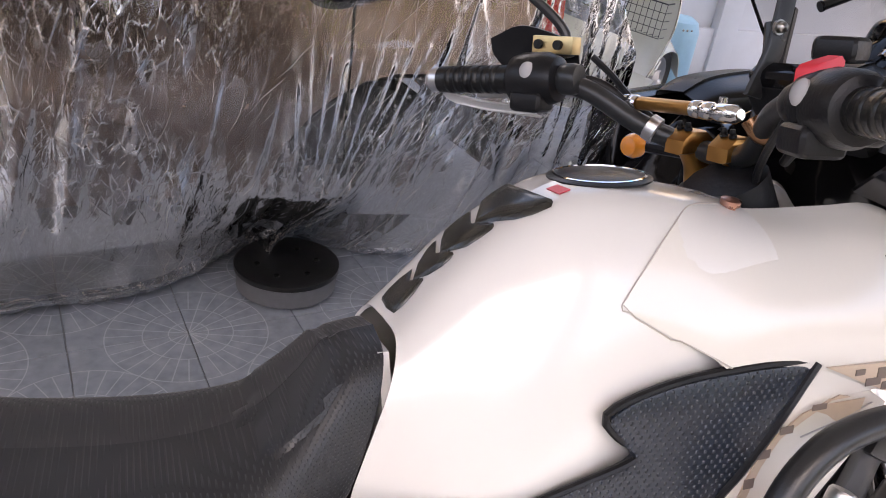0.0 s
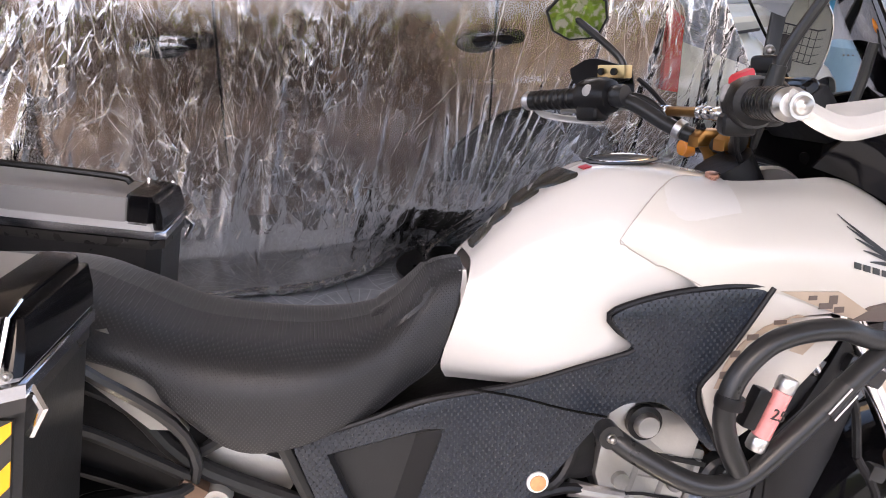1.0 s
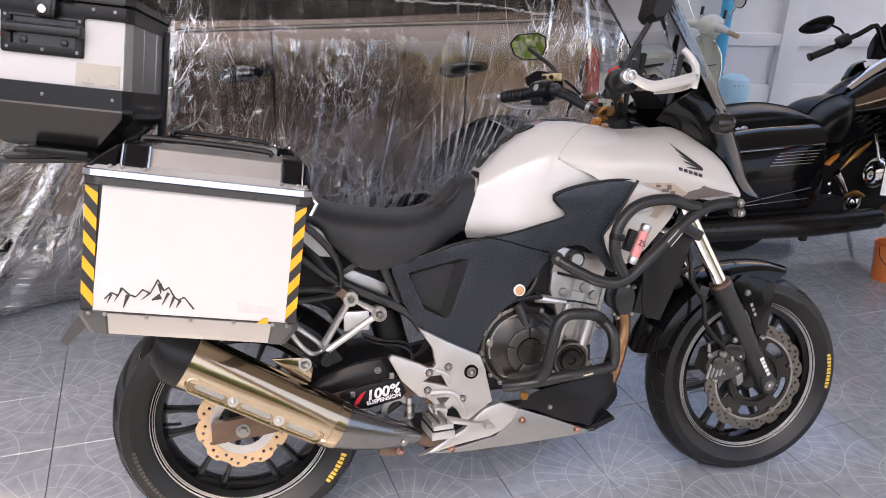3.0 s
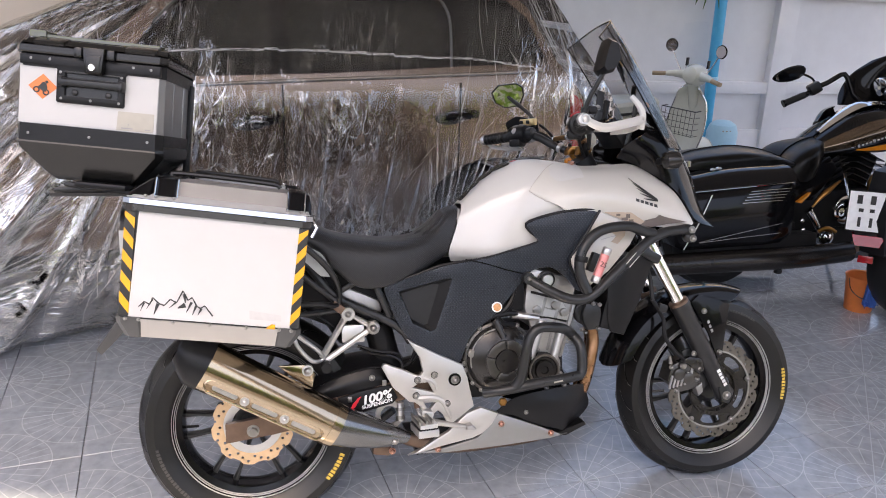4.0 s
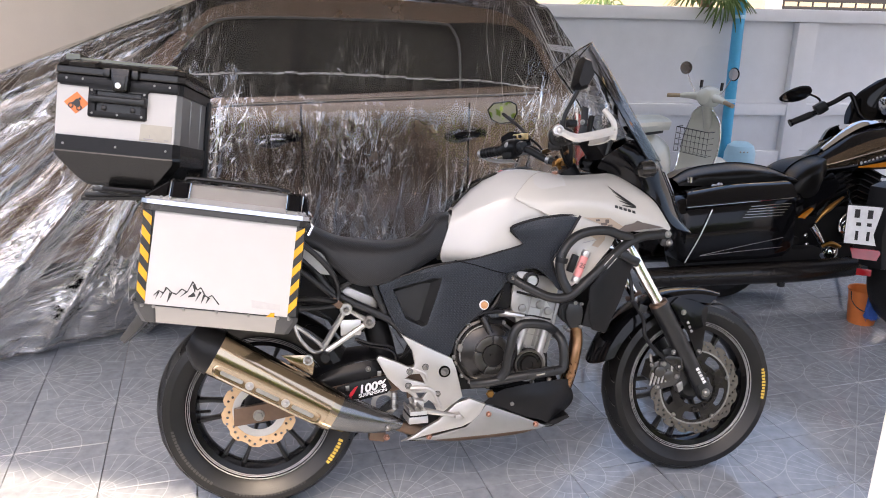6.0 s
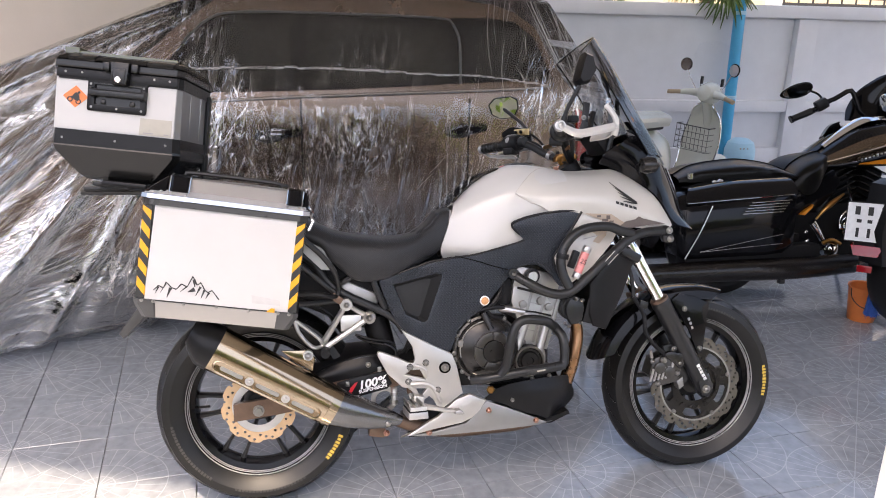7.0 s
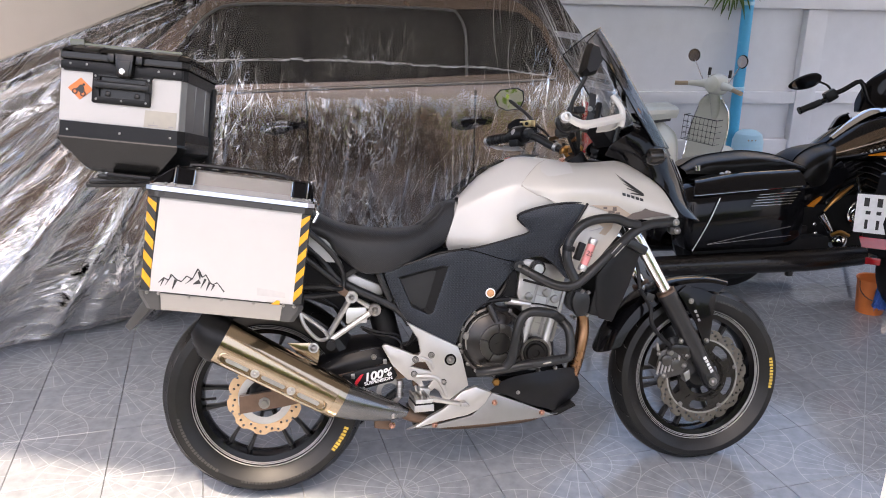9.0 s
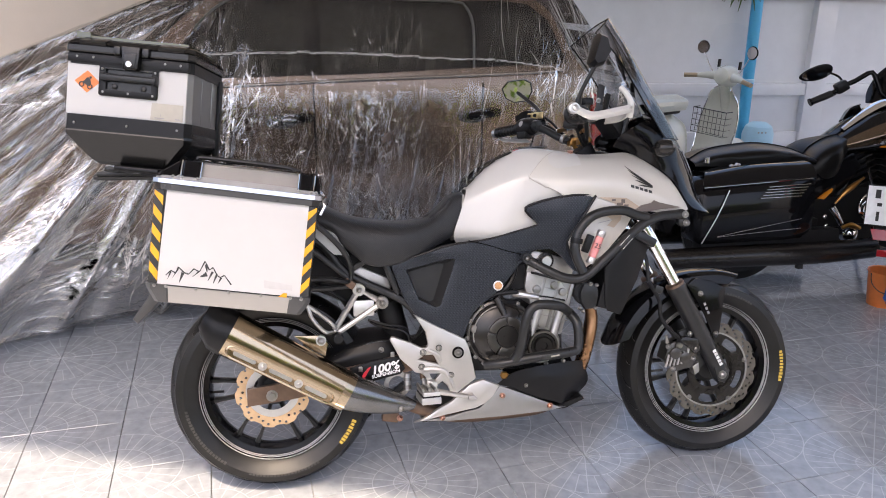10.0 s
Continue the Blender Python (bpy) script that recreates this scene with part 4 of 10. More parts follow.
def hedge():
    """The leafy hedge across the yard that the mirrors catch."""
    rnd = random.Random(11)
    bm = bmesh.new()
    for k in range(5200):
        p = Vector((rnd.uniform(-6, 9), -8.3 + rnd.uniform(-0.4, 0.4), rnd.uniform(0, 1) ** 0.8 * 2.7 + 0.3 * noise.noise((k * 0.7, 0, 0))))
        p.z = max(0.05, p.z * (0.85 + 0.3 * noise.noise((p.x * 0.8, 1, 3))))
        u = Vector((rnd.gauss(0, 1), rnd.gauss(0, 1), rnd.gauss(0, 1))).normalized()
        v = u.orthogonal().normalized()
        s = rnd.uniform(0.06, 0.13)
        bm.faces.new([bm.verts.new(p + q) for q in (-u * s, v * s * 0.45, u * s, -v * s * 0.45)])
    tagged(part("hedge", bm, M["hedge_leaf"], smooth=0), "sunlit leafy green hedge across the yard", "hedge", "", "stuff")


M["hedge_leaf"] = mat("bright hedge leaf", (0.24, 0.34, 0.045), 0.5, vary=0.35, scale=1)
hedge()

# ---- the white motorcycle: x ahead, y to its left, z up, leaning on its side stand ----
BIKE = pose(0, -0.03, 0, -13, 0, 0)
bike = thing("motorcycle", "white and black adventure motorcycle leaning on its side stand", "motorcycle", BIKE)


def wheel(name, cx, cz, radius, rim, half, parent, ink):
    """A tyre with cut grooves on a thin-spoked black rim with pinstripes."""
    w = part(name, made(lathe, [(rim - 0.004, -half * 0.62), (rim + 0.012, -half * 0.80), (rim + (radius - rim) * 0.45, -half * 0.99), (rim + (radius - rim) * 0.70, -half * 0.93), (radius - 0.018, -half * 0.66), (radius - 0.005, -half * 0.33), (radius, 0.0), (radius - 0.005, half * 0.33), (radius - 0.018, half * 0.66), (rim + (radius - rim) * 0.70, half * 0.93), (rim + (radius - rim) * 0.45, half * 0.99), (rim + 0.012, half * 0.80), (rim - 0.004, half * 0.62)], (cx, 0, cz), n=96, closed=True), M["rubber"], parent, "worn black road tyre")
    edge_bm = bmesh.new()
    bm = bmesh.new()
    for k in range(22):
        a0 = 2 * math.pi * k / 22
        for side in (-1, 1):
            pts = []
            for s in range(7):
                f = s / 6
                y = side * half * (0.30 + 0.58 * f)
                r = float(np.interp(abs(y) / half, (0.0, 0.33, 0.66, 0.93), (radius, radius - 0.005, radius - 0.018, rim + (radius - rim) * 0.70))) + 0.0012
                a = a0 + side * 0.03 + 0.20 * f + 0.07 * math.sin(3 * f)
                pts.append((cx + r * math.cos(a), y, cz + r * math.sin(a)))
            for q, (p, p2) in enumerate(zip(pts, pts[1:])):
                wd = 0.0030 * (1 - abs(q - 2.5) / 4)
                d = (Vector(p2) - Vector(p)).normalized()
                n = Vector((p[0] - cx, 0, p[2] - cz)).normalized()
                s = d.cross(n) * wd
                vs = [bm.verts.new(Vector(v)) for v in (Vector(p) - s, Vector(p2) - s, Vector(p2) + s, Vector(p) + s)]
                bm.faces.new(vs)
                e = d.cross(n) * 0.0022
                o = n * 0.0003
                vs = [edge_bm.verts.new(v) for v in (Vector(p) + s + o, Vector(p2) + s + o, Vector(p2) + s + e + o, Vector(p) + s + e + o)]
                edge_bm.faces.new(vs)
    part("tread_groove", bm, M["groove"], w, smooth=0)
    part("groove_edge", edge_bm, M["dust"], w, smooth=0)
    r = part("rim", made(lathe, [(rim - 0.002, -half * 0.66), (rim + 0.006, -half * 0.70), (rim + 0.005, -half * 0.60), (rim - 0.010, -half * 0.55), (rim - 0.028, -half * 0.50), (rim - 0.034, -half * 0.2), (rim - 0.034, half * 0.2), (rim - 0.028, half * 0.5), (rim + 0.006, half * 0.7), (rim - 0.012, half * 0.45), (rim - 0.02, 0), (rim - 0.012, -half * 0.45)], (cx, 0, cz), n=80, closed=True), M["black_gloss"], w, "gloss black cast rim")
    for q in (-0.001, -0.0065, -0.011):
        bm = bmesh.new()
        lathe(bm, [(rim + q, -half * (0.715 if q > -0.005 else 0.655) - 0.002), (rim + q - 0.0012, -half * (0.70 if q > -0.005 else 0.64) - 0.002), (rim + q - 0.0011, -half * 0.60), (rim + q, -half * 0.60)], (cx, 0, cz), n=80, closed=True)
        part("pinstripe", bm, M["pin"], w)
    for k in range(12):
        a = 2 * math.pi * (k + (0.18 if k % 2 else -0.18)) / 12 + 0.3
        b = 2 * math.pi * k / 12 + 0.3
        bm = bmesh.new()
        loops = []
        for f in (0.0, 0.35, 0.75, 1.0):
            rr = 0.045 + (rim - 0.030 - 0.045) * f
            ang = b + (a - b) * f
            u = Vector((math.cos(ang), 0, math.sin(ang)))
            s = Vector((-math.sin(ang), 0, math.cos(ang)))
            wd = (0.0068 - 0.0022 * f) if f < 0.9 else 0.0085
            dp = half * (0.30 - 0.10 * f)
            c = Vector((cx, 0, cz)) + u * rr
            loops.append([c + s * wd * p + Vector((0, 1, 0)) * dp * q for p, q in ((-1, -0.7), (-0.5, -1), (0.5, -1), (1, -0.7), (1, 0.7), (0.5, 1), (-0.5, 1), (-1, 0.7))])
        rings(bm, loops)
        part("spoke", bm, M["black_metal"], w)
    part("hub", made(lathe, [(0.02, -half * 0.75), (0.036, -half * 0.75), (0.05, -half * 0.5), (0.052, 0), (0.05, half * 0.5), (0.03, half * 0.75)], (cx, 0, cz), n=30), M["black_metal"], w)
    # lettering on the sidewall as bars
    for a0, a1, rr, size, m in ink:
        bm = bmesh.new()
        k = max(3, int(abs(a1 - a0) / 2.2))
        for i in range(k):
            a = radians(a0 + (a1 - a0) * (i + 0.5) / k)
            u, s = Vector((math.cos(a), 0, math.sin(a))), Vector((-math.sin(a), 0, math.cos(a)))
            q = (rr - (rim + 0.012)) / ((radius - rim) * 0.45 - 0.012)
            y = -half * (0.80 + 0.19 * min(1, max(0, q))) - 0.0016
            c = Vector((cx, y, cz)) + u * rr
            hw = radians(abs(a1 - a0)) / k * rr * 0.36
            vs = [bm.verts.new(c + s * hw * p + u * size * q2 * (1 if i % 3 else 0.8)) for p, q2 in ((-1, -0.5), (1, -0.5), (1, 0.5), (-1, 0.5))]
            bm.faces.new(vs)
        part("sidewall_mark", bm, m, w, smooth=0)
    return w


def rotor(name, c, y, r_out, r_in, material, holes, waves, parent):
    n = 288
    edge = [r_out - 0.0055 * (1 - math.tanh(2.6 * math.sin(2 * math.pi * waves * i / n) + 0.6)) * 0.62 for i in range(n)]
    outline = [(c[0] + edge[i] * math.cos(2 * math.pi * i / n), c[1] + edge[i] * math.sin(2 * math.pi * i / n)) for i in range(n)]
    inner = [(c[0] + r_in * math.cos(2 * math.pi * i / 48), c[1] + r_in * math.sin(2 * math.pi * i / 48)) for i in range(48)]
    hs = [inner]
    for k in range(holes):
        a = 2 * math.pi * k / holes
        rr = r_in + (r_out - r_in) * (0.28, 0.50, 0.72)[k % 3]
        hs.append([(c[0] + rr * math.cos(a) + 0.0042 * math.cos(2 * math.pi * j / 8), c[1] + rr * math.sin(a) + 0.0042 * math.sin(2 * math.pi * j / 8)) for j in range(8)])
    return part(name, made(plate, outline, y - 0.0025, y + 0.0025, hs), material, parent, "drilled wavy brake disc", smooth=20)


RC, FC = (0.006, 0.309), (1.414, 0.295)
rear = wheel("rear_wheel", RC[0], RC[1], 0.309, 0.219, 0.078, bike, [(318, 337, 0.262, 0.014, M["yellow_ink"]), (190, 236, 0.258, 0.010, M["tyre_ink"]), (252, 300, 0.262, 0.007, M["tyre_ink"])])
front = wheel("front_wheel", FC[0], FC[1], 0.297, 0.219, 0.060, bike, [(-13, 11, 0.254, 0.013, M["yellow_ink"]), (55, 82, 0.252, 0.008, M["tyre_ink"])])
rotor("brake_disc", RC, -0.072, 0.112, 0.080, M["rotor"], 36, 10, rear)
rotor("brake_disc", FC, -0.066, 0.156, 0.122, M["rotor_grey"], 66, 16, front)
part("disc_carrier", made(lathe, [(0.082, -0.003), (0.080, 0.003), (0.06, 0.003), (0.058, -0.003)], (RC[0], -0.070, RC[1]), n=48, closed=True), M["alu"], rear)
slots = []
for k in range(5):
    a0 = 2 * math.pi * k / 5 + 0.42
    slots.append([(FC[0] + r * math.cos(a0 + f), FC[1] + r * math.sin(a0 + f)) for r, f in ((0.088, 0.12), (0.106, 0.10), (0.112, 0.20), (0.113, 0.42), (0.112, 0.64), (0.106, 0.76), (0.088, 0.74), (0.084, 0.60), (0.083, 0.43), (0.084, 0.26))])
ring_out = [(FC[0] + 0.1225 * math.cos(2 * math.pi * i / 72), FC[1] + 0.1225 * math.sin(2 * math.pi * i / 72)) for i in range(72)]
ring_in = [(FC[0] + 0.060 * math.cos(2 * math.pi * i / 40), FC[1] + 0.060 * math.sin(2 * math.pi * i / 40)) for i in range(40)]
carrier = part("disc_carrier", made(plate, ring_out, -0.0655, -0.0605, [ring_in] + slots), M["cover"], front, smooth=20)
part("disc_lip", made(lathe, [(0.1245, -0.003), (0.1245, 0.001), (0.1195, 0.001), (0.1195, -0.003)], (FC[0], -0.0665, FC[1]), n=72, closed=True), M["alu_dark"], carrier)
for k in range(5):
    a = 2 * math.pi * k / 5 + 0.42 - 0.2
    bm = bmesh.new()
    bolt(bm, (FC[0] + 0.117 * math.cos(a), -0.069, FC[1] + 0.117 * math.sin(a)), 0.0075)
    part("disc_bolt", bm, M["bolt"], carrier)
slots = []
for k in range(36):
    a = 2 * math.pi * k / 36
    slots.append([(FC[0] + r * math.cos(a + f), FC[1] + r * math.sin(a + f)) for r, f in ((0.0735, -0.035), (0.0795, -0.03), (0.0795, 0.03), (0.0735, 0.035))])
part("sensor_ring", made(plate, [(FC[0] + 0.083 * math.cos(2 * math.pi * i / 72), FC[1] + 0.083 * math.sin(2 * math.pi * i / 72)) for i in range(72)], -0.0755, -0.0735, [[(FC[0] + 0.070 * math.cos(2 * math.pi * i / 60), FC[1] + 0.070 * math.sin(2 * math.pi * i / 60)) for i in range(60)]] + slots), M["cover"], front, smooth=0)
for w, c in ((rear, RC), (front, FC)):
    part("valve", made(tube, [(c[0] - 0.185, -0.01, c[1] - 0.01), (c[0] - 0.150, -0.03, c[1] - 0.004)], 0.004, 8), M["rubber"], w)

# tank: white shell from the seat to the steering head
bm = bmesh.new()
skin(bm, [
    [(0.612, 0, 0.900), (0.650, 0, 0.938), (0.690, 0, 0.974), (0.763, 0, 1.017), (0.815, 0, 1.027), (0.874, 0, 1.023), (0.955, 0, 1.008)],
    [(0.610, -0.045, 0.896), (0.650, -0.048, 0.932), (0.690, -0.052, 0.966), (0.763, -0.058, 1.006), (0.815, -0.065, 1.016), (0.874, -0.070, 1.012), (0.955, -0.070, 1.002)],
    [(0.600, -0.068, 0.868), (0.690, -0.088, 0.914), (0.763, -0.100, 0.945), (0.815, -0.106, 0.958), (0.874, -0.115, 0.965), (0.955, -0.12, 0.965)],
    [(0.585, -0.072, 0.825), (0.690, -0.105, 0.850), (0.763, -0.118, 0.868), (0.815, -0.121, 0.880), (0.874, -0.126, 0.888), (0.955, -0.128, 0.890)],
    [(0.566, -0.070, 0.765), (0.680, -0.112, 0.765), (0.763, -0.114, 0.770), (0.815, -0.108, 0.790), (0.874, -0.105, 0.800), (0.955, -0.10, 0.810)],
    [(0.575, -0.050, 0.735), (0.680, -0.09, 0.735), (0.763, -0.095, 0.740), (0.815, -0.095, 0.750), (0.874, -0.095, 0.760), (0.955, -0.095, 0.77)],
], 40, 34, 0.004, True, (0.75, 0.0, 0.85))
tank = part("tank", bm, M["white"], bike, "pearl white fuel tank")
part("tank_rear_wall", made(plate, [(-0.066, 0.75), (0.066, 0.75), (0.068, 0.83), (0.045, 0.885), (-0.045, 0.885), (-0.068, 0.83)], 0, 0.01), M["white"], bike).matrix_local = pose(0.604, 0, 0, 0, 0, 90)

# shrouds on both sides
UP = [(0.793, -0.1125, 0.936), (0.823, -0.104, 0.972), (0.853, -0.091, 0.999), (0.885, -0.068, 1.009), (0.98, -0.055, 1.001), (1.06, -0.062, 1.003), (1.125, -0.070, 1.003), (1.185, -0.092, 0.968), (1.245, -0.112, 0.918), (1.285, -0.128, 0.850), (1.296, -0.130, 0.828)]
MIDU = [(0.795, -0.1135, 0.934), (0.835, -0.114, 0.952), (0.872, -0.116, 0.962), (0.94, -0.110, 0.975), (1.02, -0.108, 0.978), (1.09, -0.112, 0.972), (1.15, -0.120, 0.945), (1.21, -0.130, 0.905), (1.265, -0.136, 0.850), (1.293, -0.134, 0.826)]
MIDL = [(0.797, -0.1145, 0.932), (0.838, -0.125, 0.922), (0.876, -0.134, 0.916), (0.94, -0.148, 0.925), (1.02, -0.152, 0.925), (1.09, -0.150, 0.910), (1.15, -0.149, 0.885), (1.21, -0.148, 0.855), (1.26, -0.143, 0.832), (1.29, -0.136, 0.823)]
LOWL = [(0.799, -0.1155, 0.929), (0.835, -0.1245, 0.908), (0.872, -0.137, 0.890), (0.905, -0.146, 0.872), (0.985, -0.152, 0.870), (1.04, -0.150, 0.850), (1.105, -0.146, 0.828), (1.17, -0.144, 0.822), (1.23, -0.141, 0.814), (1.286, -0.136, 0.820)]
bm = bmesh.new()
skin(bm, [UP, MIDU, MIDL, LOWL], 44, 20, 0.006, True, (1.0, 0.0, 0.9))
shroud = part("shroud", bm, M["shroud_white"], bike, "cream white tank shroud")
# lower white blade in front of the side cover
bm = bmesh.new()
for s in (1, -1):
    plate(bm, [(0.982, 0.874), (1.050, 0.852), (1.085, 0.835), (1.02, 0.832), (0.962, 0.800), (0.938, 0.765), (0.925, 0.722), (0.937, 0.687), (0.962, 0.640), (0.940, 0.640), (0.920, 0.680), (0.903, 0.738), (0.920, 0.774)], -0.149 * s, -0.141 * s, bevel=0.002)
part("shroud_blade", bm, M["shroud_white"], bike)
for s in (1, -1):
    bm = bmesh.new()
    plate(bm, [(0.925, 0.725), (0.945, 0.775), (0.965, 0.800), (1.02, 0.829), (1.085, 0.829), (1.112, 0.812), (1.090, 0.772), (1.024, 0.698), (0.962, 0.655), (0.938, 0.690)], -0.140 * s, -0.134 * s, bevel=0.002)
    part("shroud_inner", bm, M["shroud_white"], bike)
part("inner_seam", made(tube, [(1.000, -0.1405, 0.790), (1.045, -0.1405, 0.800), (1.090, -0.1405, 0.815)], 0.0009, 6), M["grey_ink"], bike)
# camouflage fields
bm = bmesh.new()
plate(bm, [(1.000, 0.870), (1.085, 0.866), (1.128, 0.838), (1.108, 0.828), (1.060, 0.845)], -0.1545, -0.150)
part("camouflage_decal", bm, M["camo_tan"], bike, "tan camouflage decal")
for x, z, a, b in ((1.065, 0.848, 0.020, 0.008), (1.075, 0.856, 0.012, 0.012), (1.085, 0.842, 0.014, 0.008), (1.045, 0.860, 0.012, 0.006)):
    part("camouflage_patch", made(box, (x, -0.155, z), (a, 0.001, b)), M["camo_brown"], bike)
part("camouflage_decal", made(plate, [(0.920, 0.738), (0.934, 0.775), (0.955, 0.802), (0.985, 0.822), (1.03, 0.836), (1.045, 0.832), (1.02, 0.8315), (0.985, 0.813), (0.962, 0.799), (0.944, 0.772), (0.931, 0.738)], -0.1505, -0.147), M["camo_tan"], bike)
for x, z, a, b in ((0.932, 0.757, 0.012, 0.010), (0.945, 0.786, 0.014, 0.009), (0.968, 0.808, 0.016, 0.008), (1.005, 0.827, 0.018, 0.006)):
    part("camouflage_patch", made(box, (x, -0.1508, z), (a, 0.001, b)), M["camo_brown"], bike)
part("camouflage_decal", made(plate, [(0.998, 0.822), (1.078, 0.822), (1.072, 0.798), (1.050, 0.775), (1.030, 0.782), (1.046, 0.799), (1.030, 0.810)], -0.1412, -0.139), M["camo_tan"], bike)
part("shroud_fin", made(plate, [(1.105, 0.826), (1.135, 0.842), (1.165, 0.848), (1.175, 0.856), (1.19, 0.850), (1.262, 0.833), (1.20, 0.829), (1.15, 0.822)], -0.155, -0.146), M["camo_brown"], bike)

# side covers with a sunken triangle and dimples
PANEL = [(0.366, 0.681), (0.402, 0.690), (0.470, 0.712), (0.538, 0.733), (0.659, 0.747), (0.740, 0.766), (0.819, 0.790), (0.792, 0.815), (0.775, 0.838), (0.802, 0.852), (0.856, 0.866), (0.925, 0.876), (0.990, 0.875), (0.955, 0.820), (0.922, 0.770), (0.902, 0.738), (0.909, 0.703), (0.938, 0.645), (0.922, 0.646), (0.889, 0.690), (0.853, 0.716), (0.808, 0.713), (0.782, 0.698), (0.755, 0.670), (0.724, 0.632), (0.686, 0.588), (0.640, 0.556), (0.606, 0.520), (0.586, 0.472), (0.578, 0.452), (0.500, 0.494), (0.434, 0.531), (0.402, 0.584), (0.384, 0.635)]


def eased(pts, times=2, f=0.16):
    """The outline with its corners cut a little rounder."""
    for _ in range(times):
        n = len(pts)
        pts = [p for i in range(n) for p in ((pts[i][0] + (pts[i - 1][0] - pts[i][0]) * f, pts[i][1] + (pts[i - 1][1] - pts[i][1]) * f), (pts[i][0] + (pts[(i + 1) % n][0] - pts[i][0]) * f, pts[i][1] + (pts[(i + 1) % n][1] - pts[i][1]) * f))]
    return pts


TRI = [(0.412, 0.666), (0.535, 0.695), (0.560, 0.694), (0.552, 0.668), (0.512, 0.556), (0.498, 0.551), (0.448, 0.576)]


def cover_y(x, z):
    f = min(1, max(0, (x - 0.80) / 0.16))
    g = min(1, max(0, (0.52 - x) / 0.2))
    h = min(1, max(0, (z - 0.76) / 0.08))
    return -0.024 * f * f * (3 - 2 * f) + 0.018 * g * g - 0.007 * h * (1 - f)


for s in (1, -1):
    bm = bmesh.new()
    plate(bm, eased(PANEL), -0.128 * s, -0.118 * s, (TRI,), 0.03, lambda x, z: cover_y(x, z) * s, 0.003)
    c = part("side_cover", bm, M["panel"], bike, "dimpled black plastic side cover")
    cx = sum(p[0] for p in TRI) / len(TRI)
    cz = sum(p[1] for p in TRI) / len(TRI)
    deep = [(cx + (x - cx) * 0.74 - 0.017, cz + (z - cz) * 0.80 - 0.002) for x, z in TRI]
    bm = bmesh.new()
    vs = rings(bm, [[(x, (-0.127 + cover_y(x, z)) * s, z) for x, z in TRI], [(x, (-0.104 + cover_y(x, z)) * s, z) for x, z in deep]], caps=False)
    bm.faces.new(vs[1])
    part("pocket", bm, M["pocket"], c, smooth=0)
    bm = bmesh.new()
    tube(bm, [(x, (-0.1285 + cover_y(x, z)) * s, z) for x, z in ((0.60, 0.748), (0.66, 0.733), (0.72, 0.713), (0.782, 0.697))], 0.0018, 6, 10)
    part("seam", bm, M["groove"], c)
    edge = [PANEL[i] for i in (1, 2, 3, 4, 5, 6, 7, 8, 9, 10, 11, 12)]
    bm = bmesh.new()
    tube(bm, [(x, (-0.124 + cover_y(x, z)) * s, z + 0.002) for x, z in edge], 0.0042, 8, 70)
    part("lip", bm, M["black"], c)
    edge = [PANEL[i] for i in (12, 13, 14, 15, 16, 17)]
    bm = bmesh.new()
    tube(bm, [(x, (-0.128 + cover_y(x, z)) * s, z) for x, z in edge], 0.0042, 8, 40)
    part("lip", bm, M["black"], c)

# seat
bm = bmesh.new()
skin(bm, [
    [(-0.30, 0, 0.915), (-0.10, 0, 0.905), (0.08, 0, 0.900), (0.165, 0, 0.868), (0.242, 0, 0.830), (0.329, 0, 0.812), (0.417, 0, 0.806), (0.488, 0, 0.818), (0.530, 0, 0.848), (0.565, 0, 0.886), (0.603, 0, 0.893)],
    [(-0.30, -0.07, 0.910), (-0.10, -0.09, 0.900), (0.08, -0.10, 0.890), (0.170, -0.10, 0.858), (0.245, -0.10, 0.823), (0.329, -0.10, 0.806), (0.417, -0.095, 0.800), (0.488, -0.080, 0.812), (0.530, -0.068, 0.840), (0.565, -0.058, 0.872), (0.598, -0.050, 0.882)],
    [(-0.30, -0.10, 0.880), (-0.10, -0.125, 0.870), (0.08, -0.135, 0.855), (0.180, -0.138, 0.825), (0.25, -0.140, 0.790), (0.329, -0.142, 0.772), (0.417, -0.135, 0.770), (0.488, -0.110, 0.785), (0.530, -0.090, 0.805), (0.560, -0.076, 0.825), (0.586, -0.068, 0.835)],
    [(-0.30, -0.10, 0.850), (-0.10, -0.128, 0.840), (0.08, -0.135, 0.830), (0.195, -0.135, 0.790), (0.225, -0.138, 0.752), (0.300, -0.140, 0.692), (0.380, -0.134, 0.688), (0.468, -0.112, 0.715), (0.520, -0.090, 0.742), (0.548, -0.080, 0.756), (0.562, -0.072, 0.766)],
    [(-0.30, -0.06, 0.850), (-0.10, -0.09, 0.840), (0.08, -0.09, 0.820), (0.20, -0.09, 0.780), (0.23, -0.09, 0.745), (0.300, -0.09, 0.690), (0.380, -0.09, 0.690), (0.468, -0.08, 0.715), (0.520, -0.06, 0.742), (0.548, -0.05, 0.756), (0.562, -0.045, 0.766)],
], 60, 26, 0.004, True, (0.3, 0.0, 0.75))
part("seat", bm, M["seat"], bike, "black ribbed two-level seat")

